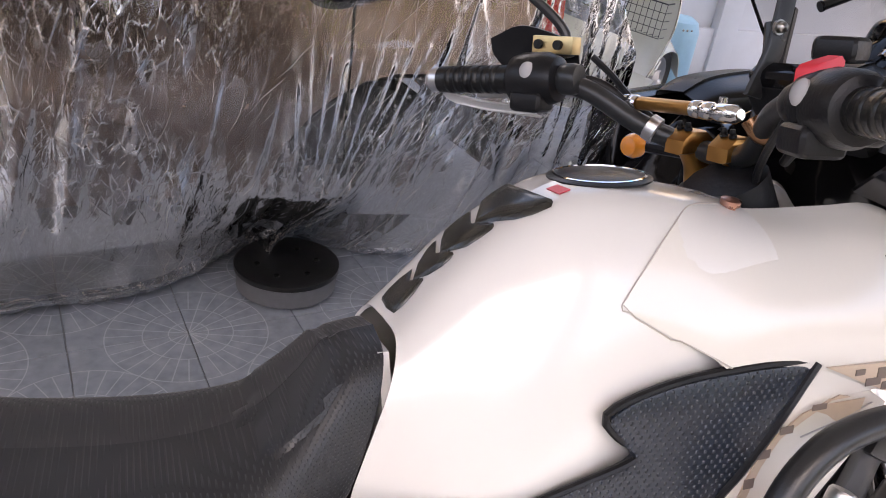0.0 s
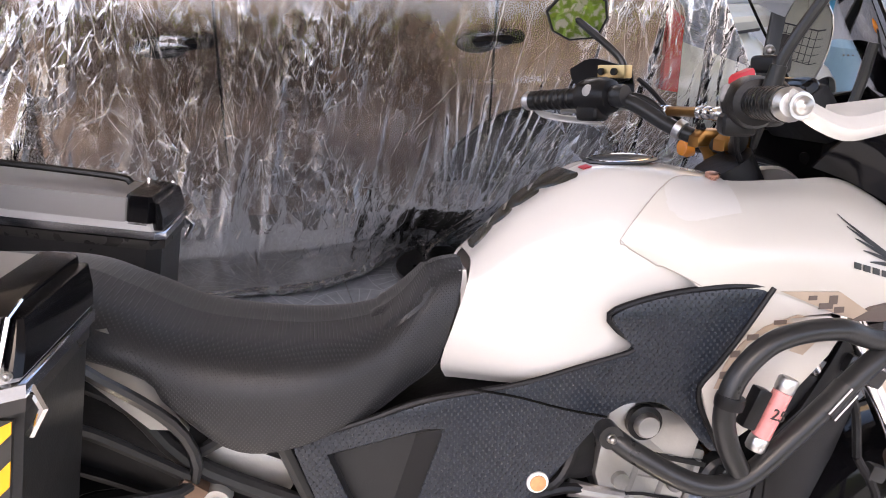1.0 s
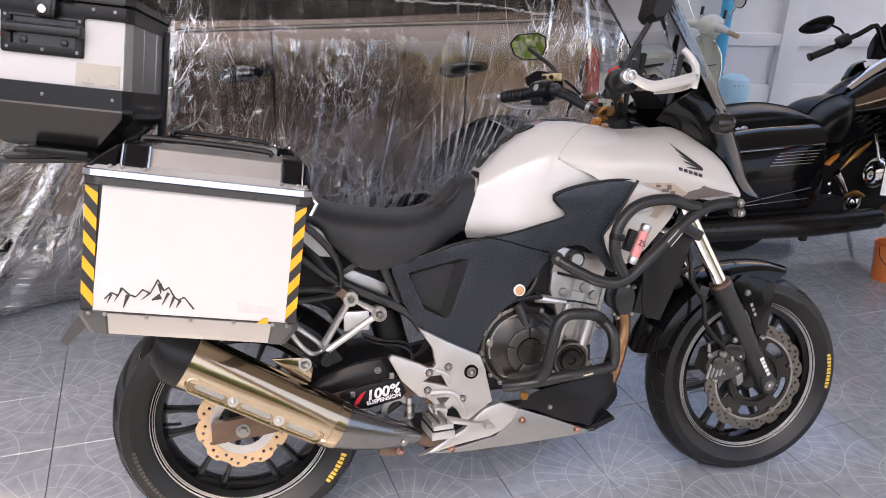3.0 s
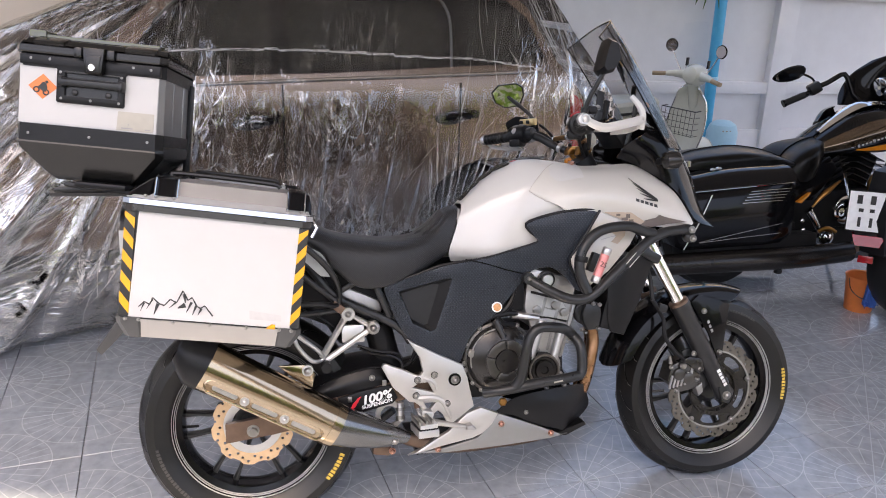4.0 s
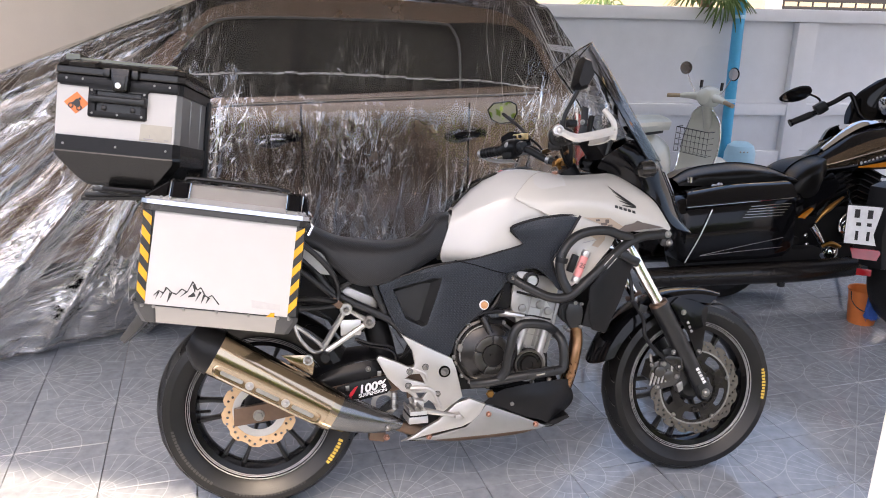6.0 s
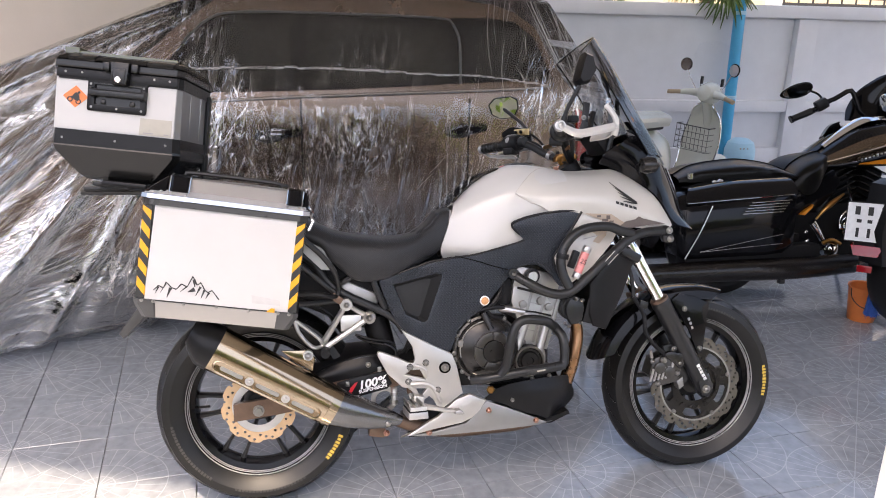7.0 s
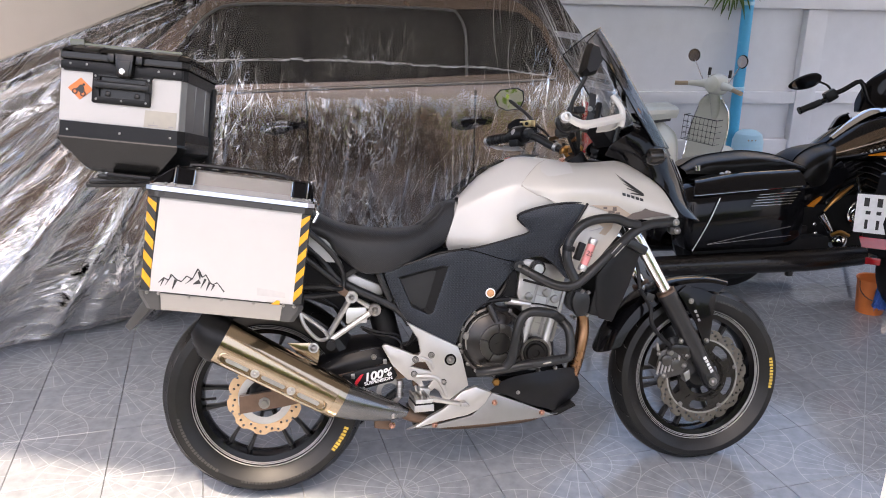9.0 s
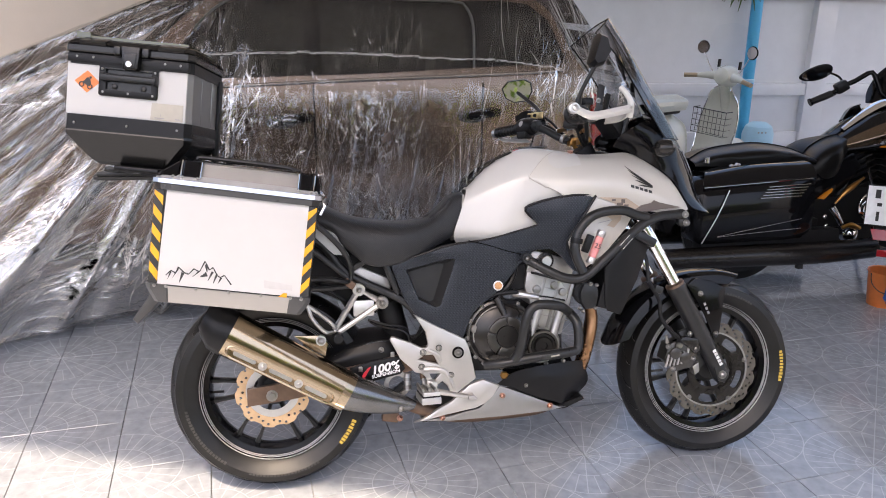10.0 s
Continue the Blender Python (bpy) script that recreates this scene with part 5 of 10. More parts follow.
# rear frame, seat fairing, rack
for s in (-1, 1):
    part("frame_rail", made(tube, [(-0.20, 0.09 * s, 0.80), (0.05, 0.10 * s, 0.79), (0.160, 0.10 * s, 0.752), (0.243, 0.10 * s, 0.656), (0.402, 0.10 * s, 0.572), (0.445, 0.10 * s, 0.52)], 0.013, 10, 24), M["black_metal"], bike)
    part("frame_strut", made(tube, [(0.250, 0.10 * s, 0.672), (0.300, 0.105 * s, 0.700)], 0.009, 8), M["black_metal"], bike)
    part("frame_strut", made(tube, [(0.350, 0.102 * s, 0.690), (0.388, 0.10 * s, 0.592)], 0.011, 8), M["black_metal"], bike)
    part("frame_strut", made(tube, [(0.372, 0.098 * s, 0.690), (0.405, 0.098 * s, 0.585)], 0.008, 8), M["black_metal"], bike)
    part("pannier_rack", made(tube, [(-0.20, 0.19 * s, 0.86), (0.08, 0.19 * s, 0.85), (0.165, 0.17 * s, 0.80), (0.236, 0.13 * s, 0.715), (0.245, 0.12 * s, 0.640), (0.18, 0.18 * s, 0.655), (0.02, 0.19 * s, 0.66), (-0.20, 0.19 * s, 0.68)], 0.008, 8, 50, True), M["black_metal"], bike)
    part("rack_arm", made(tube, [(0.245, 0.115 * s, 0.642), (0.14, 0.16 * s, 0.735), (0.10, 0.19 * s, 0.76)], 0.008, 8, 12), M["black_metal"], bike)
    part("rack_arm", made(tube, [(0.245, 0.115 * s, 0.625), (0.17, 0.15 * s, 0.625), (0.10, 0.18 * s, 0.63)], 0.009, 8, 12), M["black_metal"], bike)
    part("tail_side", made(plate, [(-0.30, 0.86), (0.16, 0.85), (0.215, 0.765), (0.245, 0.715), (0.20, 0.72), (0.12, 0.80), (-0.30, 0.80)], 0.128 * s, 0.118 * s), M["alu_dark"], bike)
part("clamp_block", made(box, (0.243, -0.115, 0.632), (0.035, 0.03, 0.022), (0, 35, 0), 0.003), M["rust"], bike)
part("tray", made(box, (0.20, 0, 0.66), (0.34, 0.14, 0.15), (0, 24, 0), 0.02), M["dark"], bike)
part("battery_cover", made(box, (0.31, -0.055, 0.635), (0.13, 0.05, 0.05), (0, 25, 0), 0.012), M["alu_dark"], bike)
part("inner_fender", made(skin, [[(0.36, -0.07, 0.58), (0.28, -0.08, 0.54), (0.20, -0.085, 0.60), (0.05, -0.085, 0.66), (-0.12, -0.08, 0.64)], [(0.34, 0, 0.57), (0.27, 0, 0.50), (0.19, 0, 0.60), (0.05, 0, 0.675), (-0.12, 0, 0.65)], [(0.36, 0.07, 0.58), (0.28, 0.08, 0.54), (0.20, 0.085, 0.60), (0.05, 0.085, 0.66), (-0.12, 0.08, 0.64)]], 20, 9, 0.004), M["black"], bike)
part("fender_tail", made(plate, [(-0.22, 0.70), (-0.26, 0.72), (-0.30, 0.66), (-0.385, 0.545), (-0.372, 0.53), (-0.33, 0.57)], -0.07, 0.07, bevel=0.003), M["corner_grey"], bike)
part("plate_holder", made(box, (-0.345, 0.0, 0.585), (0.010, 0.13, 0.07), (0, 35, 0), 0.003), M["alu_dark"], bike)
part("top_rack", made(box, (-0.28, 0, 0.966), (0.34, 0.22, 0.014), (0, 0, 0), 0.005), M["black_metal"], bike)
for y in (-0.09, 0.09):
    part("rack_foot", made(tube, [(-0.14, y, 0.962), (-0.08, y, 0.91), (-0.02, y, 0.88)], 0.010, 8, 8), M["black_metal"], bike)
    part("rack_tube", made(tube, [(-0.46, y, 0.958), (-0.28, y * 1.15, 0.955), (-0.10, y, 0.955)], 0.009, 8, 10), M["black_metal"], bike)

# side cover ends, rear suspension
part("swingarm", made(rings, [[(0.52, -0.075, 0.375), (0.52, -0.105, 0.375), (0.52, -0.105, 0.435), (0.52, -0.075, 0.435)], [(0.22, -0.085, 0.315), (0.22, -0.11, 0.315), (0.22, -0.11, 0.375), (0.22, -0.085, 0.375)], [(0.06, -0.090, 0.290), (0.06, -0.112, 0.290), (0.06, -0.112, 0.343), (0.06, -0.090, 0.343)], [(-0.066, -0.090, 0.275), (-0.066, -0.110, 0.275), (-0.066, -0.110, 0.326), (-0.066, -0.090, 0.326)]]), M["rust"], bike, "brown worn swingarm end", smooth=20)
part("swingarm", made(rings, [[(0.52, 0.075, 0.375), (0.52, 0.105, 0.375), (0.52, 0.105, 0.435), (0.52, 0.075, 0.435)], [(-0.10, 0.088, 0.270), (-0.10, 0.11, 0.270), (-0.10, 0.11, 0.325), (-0.10, 0.088, 0.325)]]), M["dark"], bike, smooth=20)
bm = bmesh.new()
bolt(bm, (RC[0], -0.110, RC[1] - 0.004), 0.016, h=0.010, hexed=True)
part("axle_nut", bm, M["bolt"], bike)
part("hugger", made(skin, [[(0.155, -0.095, 0.395), (0.24, -0.098, 0.430), (0.33, -0.098, 0.448), (0.385, -0.09, 0.440)], [(0.16, -0.105, 0.380), (0.24, -0.110, 0.405), (0.33, -0.110, 0.420), (0.390, -0.10, 0.415)], [(0.17, -0.10, 0.360), (0.25, -0.106, 0.378), (0.33, -0.108, 0.392), (0.39, -0.10, 0.390)]], 16, 8, 0.004), M["black"], bike)
part("hugger_top", made(skin, [[(0.155, -0.095, 0.395), (0.24, -0.098, 0.432), (0.33, -0.098, 0.450), (0.385, -0.09, 0.442)], [(0.17, 0, 0.43), (0.25, 0, 0.462), (0.33, 0, 0.470), (0.385, 0, 0.46)], [(0.155, 0.095, 0.395), (0.24, 0.098, 0.432), (0.33, 0.098, 0.450), (0.385, 0.09, 0.442)]], 14, 9, 0.004), M["black"], bike)
cg = part("chain_guard", made(plate, [(0.236, 0.376), (0.300, 0.392), (0.383, 0.405), (0.402, 0.366), (0.388, 0.350), (0.296, 0.330), (0.24, 0.35)], -0.118, -0.104, bevel=0.003), M["black"], bike)
tilt = pose(0.338, -0.1188, 0.374, 0, -11, 0)
words("lettering", "100%", 0.034, tilt @ pose(0.002, 0, -0.003), M["white_decal"], cg, "white printed lettering", shear=0.25, squash=1.15, bold=0.0011)
words("lettering", "SUSPENSION", 0.0135, tilt @ pose(0.002, 0, -0.021), M["white_decal"], cg, "white printed lettering", squash=1.12, bold=0.0004)
part("red_mark", made(plate, [(0.268, 0.342), (0.282, 0.348), (0.300, 0.378), (0.290, 0.374), (0.276, 0.358)], -0.1192, -0.1182), M["red"], cg, "red slanted logo shape")
bm = bmesh.new()
for x, z in ((0.365, 0.412), (0.268, 0.372)):
    box(bm, (x, -0.119, z), (0.012, 0.004, 0.016), (0, 0, 0), 0.002)
part("clip", bm, M["bolt"], cg)
bm = bmesh.new()
bolt(bm, (0.332, -0.110, 0.426), 0.008)
part("guard_bolt", bm, M["bolt"], bike)

# passenger foot rest
pf = part("passenger_bracket", made(tube, [(0.338, -0.112, 0.570), (0.270, -0.112, 0.612), (0.197, -0.125, 0.497), (0.215, -0.125, 0.487)], 0.010, 8), M["alu_paint"], bike, "silver cast foot rest bracket")
part("brace", made(tube, [(0.338, -0.112, 0.570), (0.207, -0.125, 0.489)], 0.009, 8), M["alu_paint"], pf)
bm = bmesh.new()
for x, z in ((0.270, 0.612), (0.338, 0.570)):
    cyl(bm, (x, -0.100, z), (x, -0.126, z), 0.020, 0.018, 18)
part("boss", bm, M["alu_paint"], pf)
bm = bmesh.new()
for x, z in ((0.270, 0.612), (0.338, 0.570)):
    bolt(bm, (x, -0.126, z), 0.0095)
part("boss_bolt", bm, M["bolt"], pf)
part("foot_rest", made(tube, [(0.120, -0.165, 0.580), (0.150, -0.165, 0.555), (0.187, -0.15, 0.520), (0.197, -0.14, 0.497), (0.168, -0.155, 0.497), (0.132, -0.165, 0.540)], 0.006, 8, 40, True), M["alu"], bike, "silver folded foot rest loop")
part("rest_pivot", made(cyl, (0.205, -0.10, 0.478), (0.205, -0.17, 0.478), 0.014), M["dark"], bike)
part("heat_plate", made(box, (0.283, -0.108, 0.555), (0.062, 0.016, 0.048), (0, 0, 0), 0.004), M["alu"], bike)
part("cable", made(tube, [(0.295, -0.105, 0.518), (0.35, -0.11, 0.500), (0.405, -0.105, 0.488), (0.420, -0.10, 0.455), (0.440, -0.1, 0.46), (0.46, -0.10, 0.50)], 0.0045, 8, 30), M["black"], bike)
part("cable", made(tube, [(0.445, -0.09, 0.455), (0.47, -0.095, 0.49), (0.48, -0.09, 0.55)], 0.006, 8, 14), M["dark"], bike)
part("shock_body", made(cyl, (0.36, -0.02, 0.56), (0.40, -0.02, 0.40), 0.04), M["dark"], bike)

# silencer: axis runs down and forward, oval in section
A0, A1 = Vector((-0.103, -0.190, 0.516)), Vector((0.210, -0.168, 0.328))
AX = (A1 - A0).normalized()
UPV = Vector((0.188, 0, 0.313)).normalized()
OUT = AX.cross(UPV).normalized()
if OUT.y > 0:
    OUT = -OUT


def oval(c, a, b, n=36):
    return [c + UPV * a * math.cos(2 * math.pi * j / n) + OUT * b * math.copysign(abs(math.sin(2 * math.pi * j / n)) ** 0.85, math.sin(2 * math.pi * j / n)) for j in range(n)]


ex = part("silencer", made(rings, [oval(A0.lerp(A1, f), 0.065 - 0.006 * f, 0.056 - 0.004 * f) for f in (0.0, 0.25, 0.5, 0.75, 1.0)]), M["steel"], bike, "polished warm steel silencer")
part("end_cap", made(rings, [oval(A0 + AX * 0.004, 0.0665, 0.0575), oval(A0 - AX * 0.03, 0.064, 0.055), oval(A0 - AX * 0.062 + UPV * 0.010, 0.050, 0.046), oval(A0 - AX * 0.078 + UPV * 0.014, 0.034, 0.032), oval(A0 - AX * 0.06 + UPV * 0.012, 0.028, 0.026)]), M["black"], ex, "black silencer end cap")
part("collar", made(rings, [oval(A1 - AX * 0.004, 0.0605, 0.0535), oval(A1 + AX * 0.022, 0.058, 0.051)]), M["steel"], ex)
nose = [(0.0, 0.056, 0.048, 0), (0.06, 0.050, 0.044, -0.002), (0.12, 0.040, 0.036, -0.004), (0.17, 0.028, 0.026, -0.002), (0.205, 0.014, 0.016, 0.002)]
bend = Vector((0.205, 0.02, -0.063)).normalized()
part("heat_shield", made(rings, [oval(A1 + AX * 0.02 + bend * d + UPV * k, a, b) for d, a, b, k in nose]), M["muffler_gun"], ex, "gunmetal heat shield")
# slotted badge plate on the silencer's flank
def stadium(c0, c1, w, y, n=10):
    d = (c1 - c0).normalized()
    up = Vector((-d.z, 0, d.x))
    return [c0 - d * w * math.sin(math.pi * i / n) * 1.0 + up * w * math.cos(math.pi * i / n) for i in range(n + 1)] + [c1 + d * w * math.sin(math.pi * i / n) - up * w * math.cos(math.pi * i / n) for i in range(n + 1)]


C0, C1 = A0 + AX * 0.035 - UPV * 0.030 + OUT * 0.0505, A1 - AX * 0.035 - UPV * 0.028 + OUT * 0.048
part("badge_rim", made(tube, stadium(C0, C1, 0.0165, 0), 0.0042, 8, 0, True), M["steel"], ex)
part("badge_plate", made(rings, [[p + OUT * e for p in stadium(C0, C1, 0.0165, 0)] for e in (-0.006, 0.0005)]), M["steel"], ex, smooth=0)
for f in (0.31, 0.69):
    c = C0.lerp(C1, f)
    bm = bmesh.new()
    cyl(bm, c - OUT * 0.004, c + OUT * 0.003, 0.014, 0.012, 16)
    bolt(bm, c + OUT * 0.003, 0.006, OUT, 0.004)
    part("badge_bolt", bm, M["alu"], ex)
for f0, f1 in ((0.03, 0.22), (0.40, 0.60), (0.78, 0.97)):
    part("slot", made(tube, stadium(C0.lerp(C1, f0), C0.lerp(C1, f1), 0.0075, 0), 0.0018, 6, 0, True), M["steel"], ex)
    part("slot_floor", made(rings, [[p + OUT * e for p in stadium(C0.lerp(C1, f0), C0.lerp(C1, f1), 0.0075, 0)] for e in (-0.004, 0.0012)]), M["alu_dark"], ex, smooth=0)
part("hanger", made(plate, [(0.078, 0.490), (0.158, 0.488), (0.175, 0.462), (0.166, 0.425), (0.12, 0.452)], -0.158, -0.150, bevel=0.002), M["steel"], ex)
bm = bmesh.new()
cyl(bm, (0.155, -0.145, 0.474), (0.155, -0.166, 0.474), 0.015)
bolt(bm, (0.155, -0.166, 0.474), 0.0095)
part("hanger_bolt", bm, M["alu"], ex)
bm = bmesh.new()
bolt(bm, (0.382, -0.172, 0.262), 0.010, h=0.008)
part("shield_bolt", bm, M["bolt"], ex)
part("link_pipe", made(tube, [(0.39, -0.14, 0.27), (0.46, -0.12, 0.235), (0.56, -0.09, 0.20), (0.70, -0.06, 0.19), (0.85, -0.05, 0.20), (0.95, -0.05, 0.26)], 0.019, 12, 30), M["rust"], bike)
part("stay", made(box, (0.355, -0.09, 0.215), (0.05, 0.04, 0.03), (0, 10, 0), 0.006), M["rust"], bike)
bm = bmesh.new()
bolt(bm, (0.382, -0.12, 0.215), 0.009, h=0.008)
part("stay_bolt", bm, M["copper_bolt"], bike)

# rider foot rest hanger
holes = ([(0.441, 0.397), (0.458, 0.408), (0.485, 0.409), (0.491, 0.398), (0.500, 0.379), (0.470, 0.388)], [(0.473, 0.351), (0.505, 0.350), (0.485, 0.327)])
br = part("rest_hanger", made(plate, [(0.430, 0.533), (0.500, 0.494), (0.585, 0.451), (0.598, 0.416), (0.616, 0.330), (0.552, 0.284), (0.538, 0.288), (0.525, 0.314), (0.512, 0.326), (0.500, 0.318), (0.488, 0.314), (0.470, 0.318), (0.463, 0.340), (0.447, 0.354), (0.431, 0.357), (0.386, 0.402), (0.356, 0.460), (0.361, 0.468), (0.368, 0.469), (0.421, 0.447), (0.452, 0.431), (0.464, 0.430), (0.471, 0.440), (0.463, 0.480)], -0.140, -0.124, holes, bevel=0.004), M["alu_paint"], bike, "silver cast foot rest hanger")
part("raised_web", made(tube, [(0.455, -0.140, 0.366), (0.490, -0.141, 0.366), (0.520, -0.141, 0.357), (0.536, -0.140, 0.330), (0.548, -0.139, 0.298)], [0.009, 0.007, 0.006, 0.005], 8, 16), M["alu_paint"], br)
part("raised_web", made(tube, [(0.470, -0.139, 0.424), (0.500, -0.141, 0.409), (0.508, -0.140, 0.385)], [0.006, 0.006, 0.003], 8, 12), M["alu_paint"], br)
for x, z in ((0.503, 0.429), (0.455, 0.418), (0.450, 0.374), (0.538, 0.344)):
    part("bolt_seat", made(cyl, (x, -0.139, z), (x, -0.1412, z), 0.0105, 0.0098, 20), M["cover"], br)
    bm = bmesh.new()
    bolt(bm, (x, -0.1412, z), 0.0080)
    part("hanger_bolt", bm, M["bolt"], br)
bm = bmesh.new()
cyl(bm, (0.561, -0.138, 0.412), (0.561, -0.143, 0.412), 0.0185, 0.0175, 24)
part("pivot_ring", bm, M["groove"], br)
bm = bmesh.new()
cyl(bm, (0.561, -0.143, 0.412), (0.561, -0.145, 0.412), 0.0125, 0.012, 20)
bolt(bm, (0.561, -0.145, 0.412), 0.0085, h=0.005)
part("pivot_bolt", bm, M["bolt"], br)
rest = part("foot_rest", made(box, (0.461, -0.200, 0.318), (0.050, 0.090, 0.012), (0, 0, 6), 0.003), M["alu"], br, "silver notched foot rest block")
part("rest_block", made(box, (0.461, -0.200, 0.297), (0.058, 0.085, 0.020), (0, 0, 6), 0.003), M["alu"], rest)
part("rest_gap", made(box, (0.461, -0.200, 0.3095), (0.052, 0.080, 0.006), (0, 0, 6)), M["dark"], rest)
for dx in (-0.018, 0.0, 0.018):
    part("rest_tooth", made(box, (0.455 + dx, -0.200, 0.328), (0.006, 0.080, 0.010), (0, 0, 6), 0.001), M["bolt"], rest)
part("rest_knuckle", made(box, (0.475, -0.150, 0.320), (0.035, 0.040, 0.032), (0, 12, 0), 0.006), M["alu_paint"], br)
part("rest_spring", made(tube, [(0.452 + 0.004 * math.cos(k * 0.9), -0.150 - 0.0012 * k, 0.338 + 0.004 * math.sin(k * 0.9)) for k in range(36)], 0.0013, 5), M["bolt"], br)
part("brake_pedal", made(tube, [(0.488, -0.158, 0.302), (0.520, -0.165, 0.297), (0.560, -0.170, 0.289), (0.600, -0.172, 0.284)], [0.010, 0.007, 0.0055], 10, 14), M["alu_dark"], br)
part("pedal_tip", made(plate, [(0.582, 0.279), (0.606, 0.276), (0.610, 0.280), (0.598, 0.292), (0.584, 0.290)], -0.190, -0.160, bevel=0.003), M["alu_dark"], br)
part("master_cylinder", made(tube, [(0.408, -0.118, 0.352), (0.407, -0.120, 0.300)], 0.010, 14), M["alu"], br)
part("cylinder_collar", made(tube, [(0.408, -0.118, 0.338), (0.408, -0.119, 0.330)], 0.013, 14), M["bolt"], br)
part("cylinder_collar", made(tube, [(0.407, -0.119, 0.316), (0.407, -0.120, 0.306)], 0.013, 14), M["bolt"], br)
part("stay_ring", made(lathe, [(0.026, -0.004), (0.040, -0.004), (0.040, 0.004), (0.026, 0.004)], (0.378, -0.112, 0.318), (0, 1, 0), 28, True), M["alu_dark"], br)
part("red_tip", made(cyl, (0.452, -0.128, 0.356), (0.454, -0.128, 0.336), 0.008), M["rust"], br)
part("brake_hose", made(tube, [(0.300, -0.120, 0.515), (0.330, -0.122, 0.500), (0.385, -0.122, 0.488), (0.412, -0.122, 0.470), (0.415, -0.120, 0.440)], 0.0042, 8, 24), M["black_gloss"], br)

# belly pan
part("belly_side", made(plate, [(0.440, 0.205), (0.530, 0.214), (0.626, 0.234), (0.664, 0.268), (0.690, 0.300), (0.785, 0.262), (0.880, 0.221), (0.900, 0.222), (0.842, 0.212), (0.70, 0.205), (0.53, 0.200)], -0.134, -0.126, grid=0.05, bevel=0.002), M["grey_plate"], bike, "grey belly pan plate")
part("belly_blade", made(plate, [(0.424, 0.203), (0.454, 0.216), (0.500, 0.243), (0.538, 0.262), (0.570, 0.291), (0.595, 0.312), (0.637, 0.325), (0.688, 0.303), (0.668, 0.272), (0.643, 0.250), (0.612, 0.237), (0.52, 0.222), (0.47, 0.212)], -0.142, -0.126, grid=0.04, bevel=0.005), M["alu_paint"], bike, "silver belly pan blade")
for s in (1, -1):
    part("belly_nose", made(skin, [[(0.683, -0.125 * s, 0.302), (0.735, -0.128 * s, 0.338), (0.818, -0.125 * s, 0.353), (0.93, -0.10 * s, 0.356), (0.968, -0.085 * s, 0.352)], [(0.74, -0.128 * s, 0.288), (0.80, -0.132 * s, 0.300), (0.87, -0.126 * s, 0.310), (0.95, -0.10 * s, 0.305), (0.992, -0.07 * s, 0.285)], [(0.785, -0.125 * s, 0.263), (0.83, -0.126 * s, 0.248), (0.87, -0.122 * s, 0.236), (0.90, -0.116 * s, 0.224), (0.955, -0.07 * s, 0.238)]], 18, 10, 0.004), M["black"], bike, "matt black belly pan nose")
part("belly_floor", made(plate, [(0.45, 0.198), (0.90, 0.214), (0.96, 0.24), (0.955, 0.25), (0.88, 0.225), (0.45, 0.21)], -0.124, 0.124), M["black"], bike)
for x, z in ((0.697, 0.270), (0.847, 0.229), (0.510, 0.213)):
    bm = bmesh.new()
    bolt(bm, (x, -0.135, z), 0.0085)
    part("belly_bolt", bm, M["copper_bolt"], bike)
bm = bmesh.new()
bolt(bm, (0.772, -0.133, 0.297), 0.006)
part("belly_bolt", bm, M["bolt"], bike)

# engine
en = part("crankcase", made(box, (0.735, 0.0, 0.435), (0.34, 0.20, 0.20), (0, 0, 0), 0.03), M["dark"], bike, "dark twin-cylinder engine block")
part("gearbox", made(box, (0.62, 0, 0.50), (0.12, 0.19, 0.18), (0, -20, 0), 0.03), M["dark"], en)
part("clutch_cover", made(lathe, [(0.100, 0.0), (0.102, 0.012), (0.093, 0.026), (0.080, 0.034), (0.074, 0.036), (0.060, 0.044), (0.02, 0.047)], (0.700, -0.100, 0.458), (0, -1, 0), 56), M["cover"], en, "dark bronze-grey round clutch cover")
part("clutch_rim", made(lathe, [(0.100, 0.0), (0.106, 0.004), (0.106, 0.012), (0.100, 0.016)], (0.700, -0.102, 0.458), (0, -1, 0), 56), M["clutch_grey"], en)
for ang in (-140, -122, 185, 196, 156, 123, 95, 60, 25, -8, -45, -90):
    c = (0.700 + 0.105 * math.cos(radians(ang)), 0.458 + 0.105 * math.sin(radians(ang)))
    part("bolt_boss", made(cyl, (c[0], -0.098, c[1]), (c[0], -0.114, c[1]), 0.0105, 0.0095, 16), M["cover"], en)
    bm = bmesh.new()
    bolt(bm, (c[0], -0.114, c[1]), 0.0068, (0, -1, 0), 0.005)
    part("cover_bolt", bm, M["bolt"], en)
part("cover_gasket", made(tube, [(0.700 + 0.089 * math.cos(radians(q)), -0.1285, 0.458 + 0.089 * math.sin(radians(q))) for q in range(95, 200, 7)], 0.0022, 6), M["alu_dark"], en)
bm = bmesh.new()
for k in range(5):
    a0, a1 = radians(72 * k + 22), radians(72 * k + 90)
    n = 8
    o = [(0.712 + 0.061 * math.cos(a0 + (a1 - a0) * i / n), 0.455 + 0.061 * math.sin(a0 + (a1 - a0) * i / n)) for i in range(n + 1)]
    o += [(0.712 + 0.035 * math.cos(a1 - (a1 - a0) * i / n), 0.455 + 0.035 * math.sin(a1 - (a1 - a0) * i / n)) for i in range(n + 1)]
    plate(bm, o, -0.152, -0.142, bevel=0.002)
part("clutch_segment", bm, M["clutch_grey"], en)
part("clutch_cap", made(lathe, [(0.034, 0), (0.033, 0.006), (0.010, 0.007)], (0.712, -0.146, 0.455), (0, -1, 0), 32), M["cover"], en)
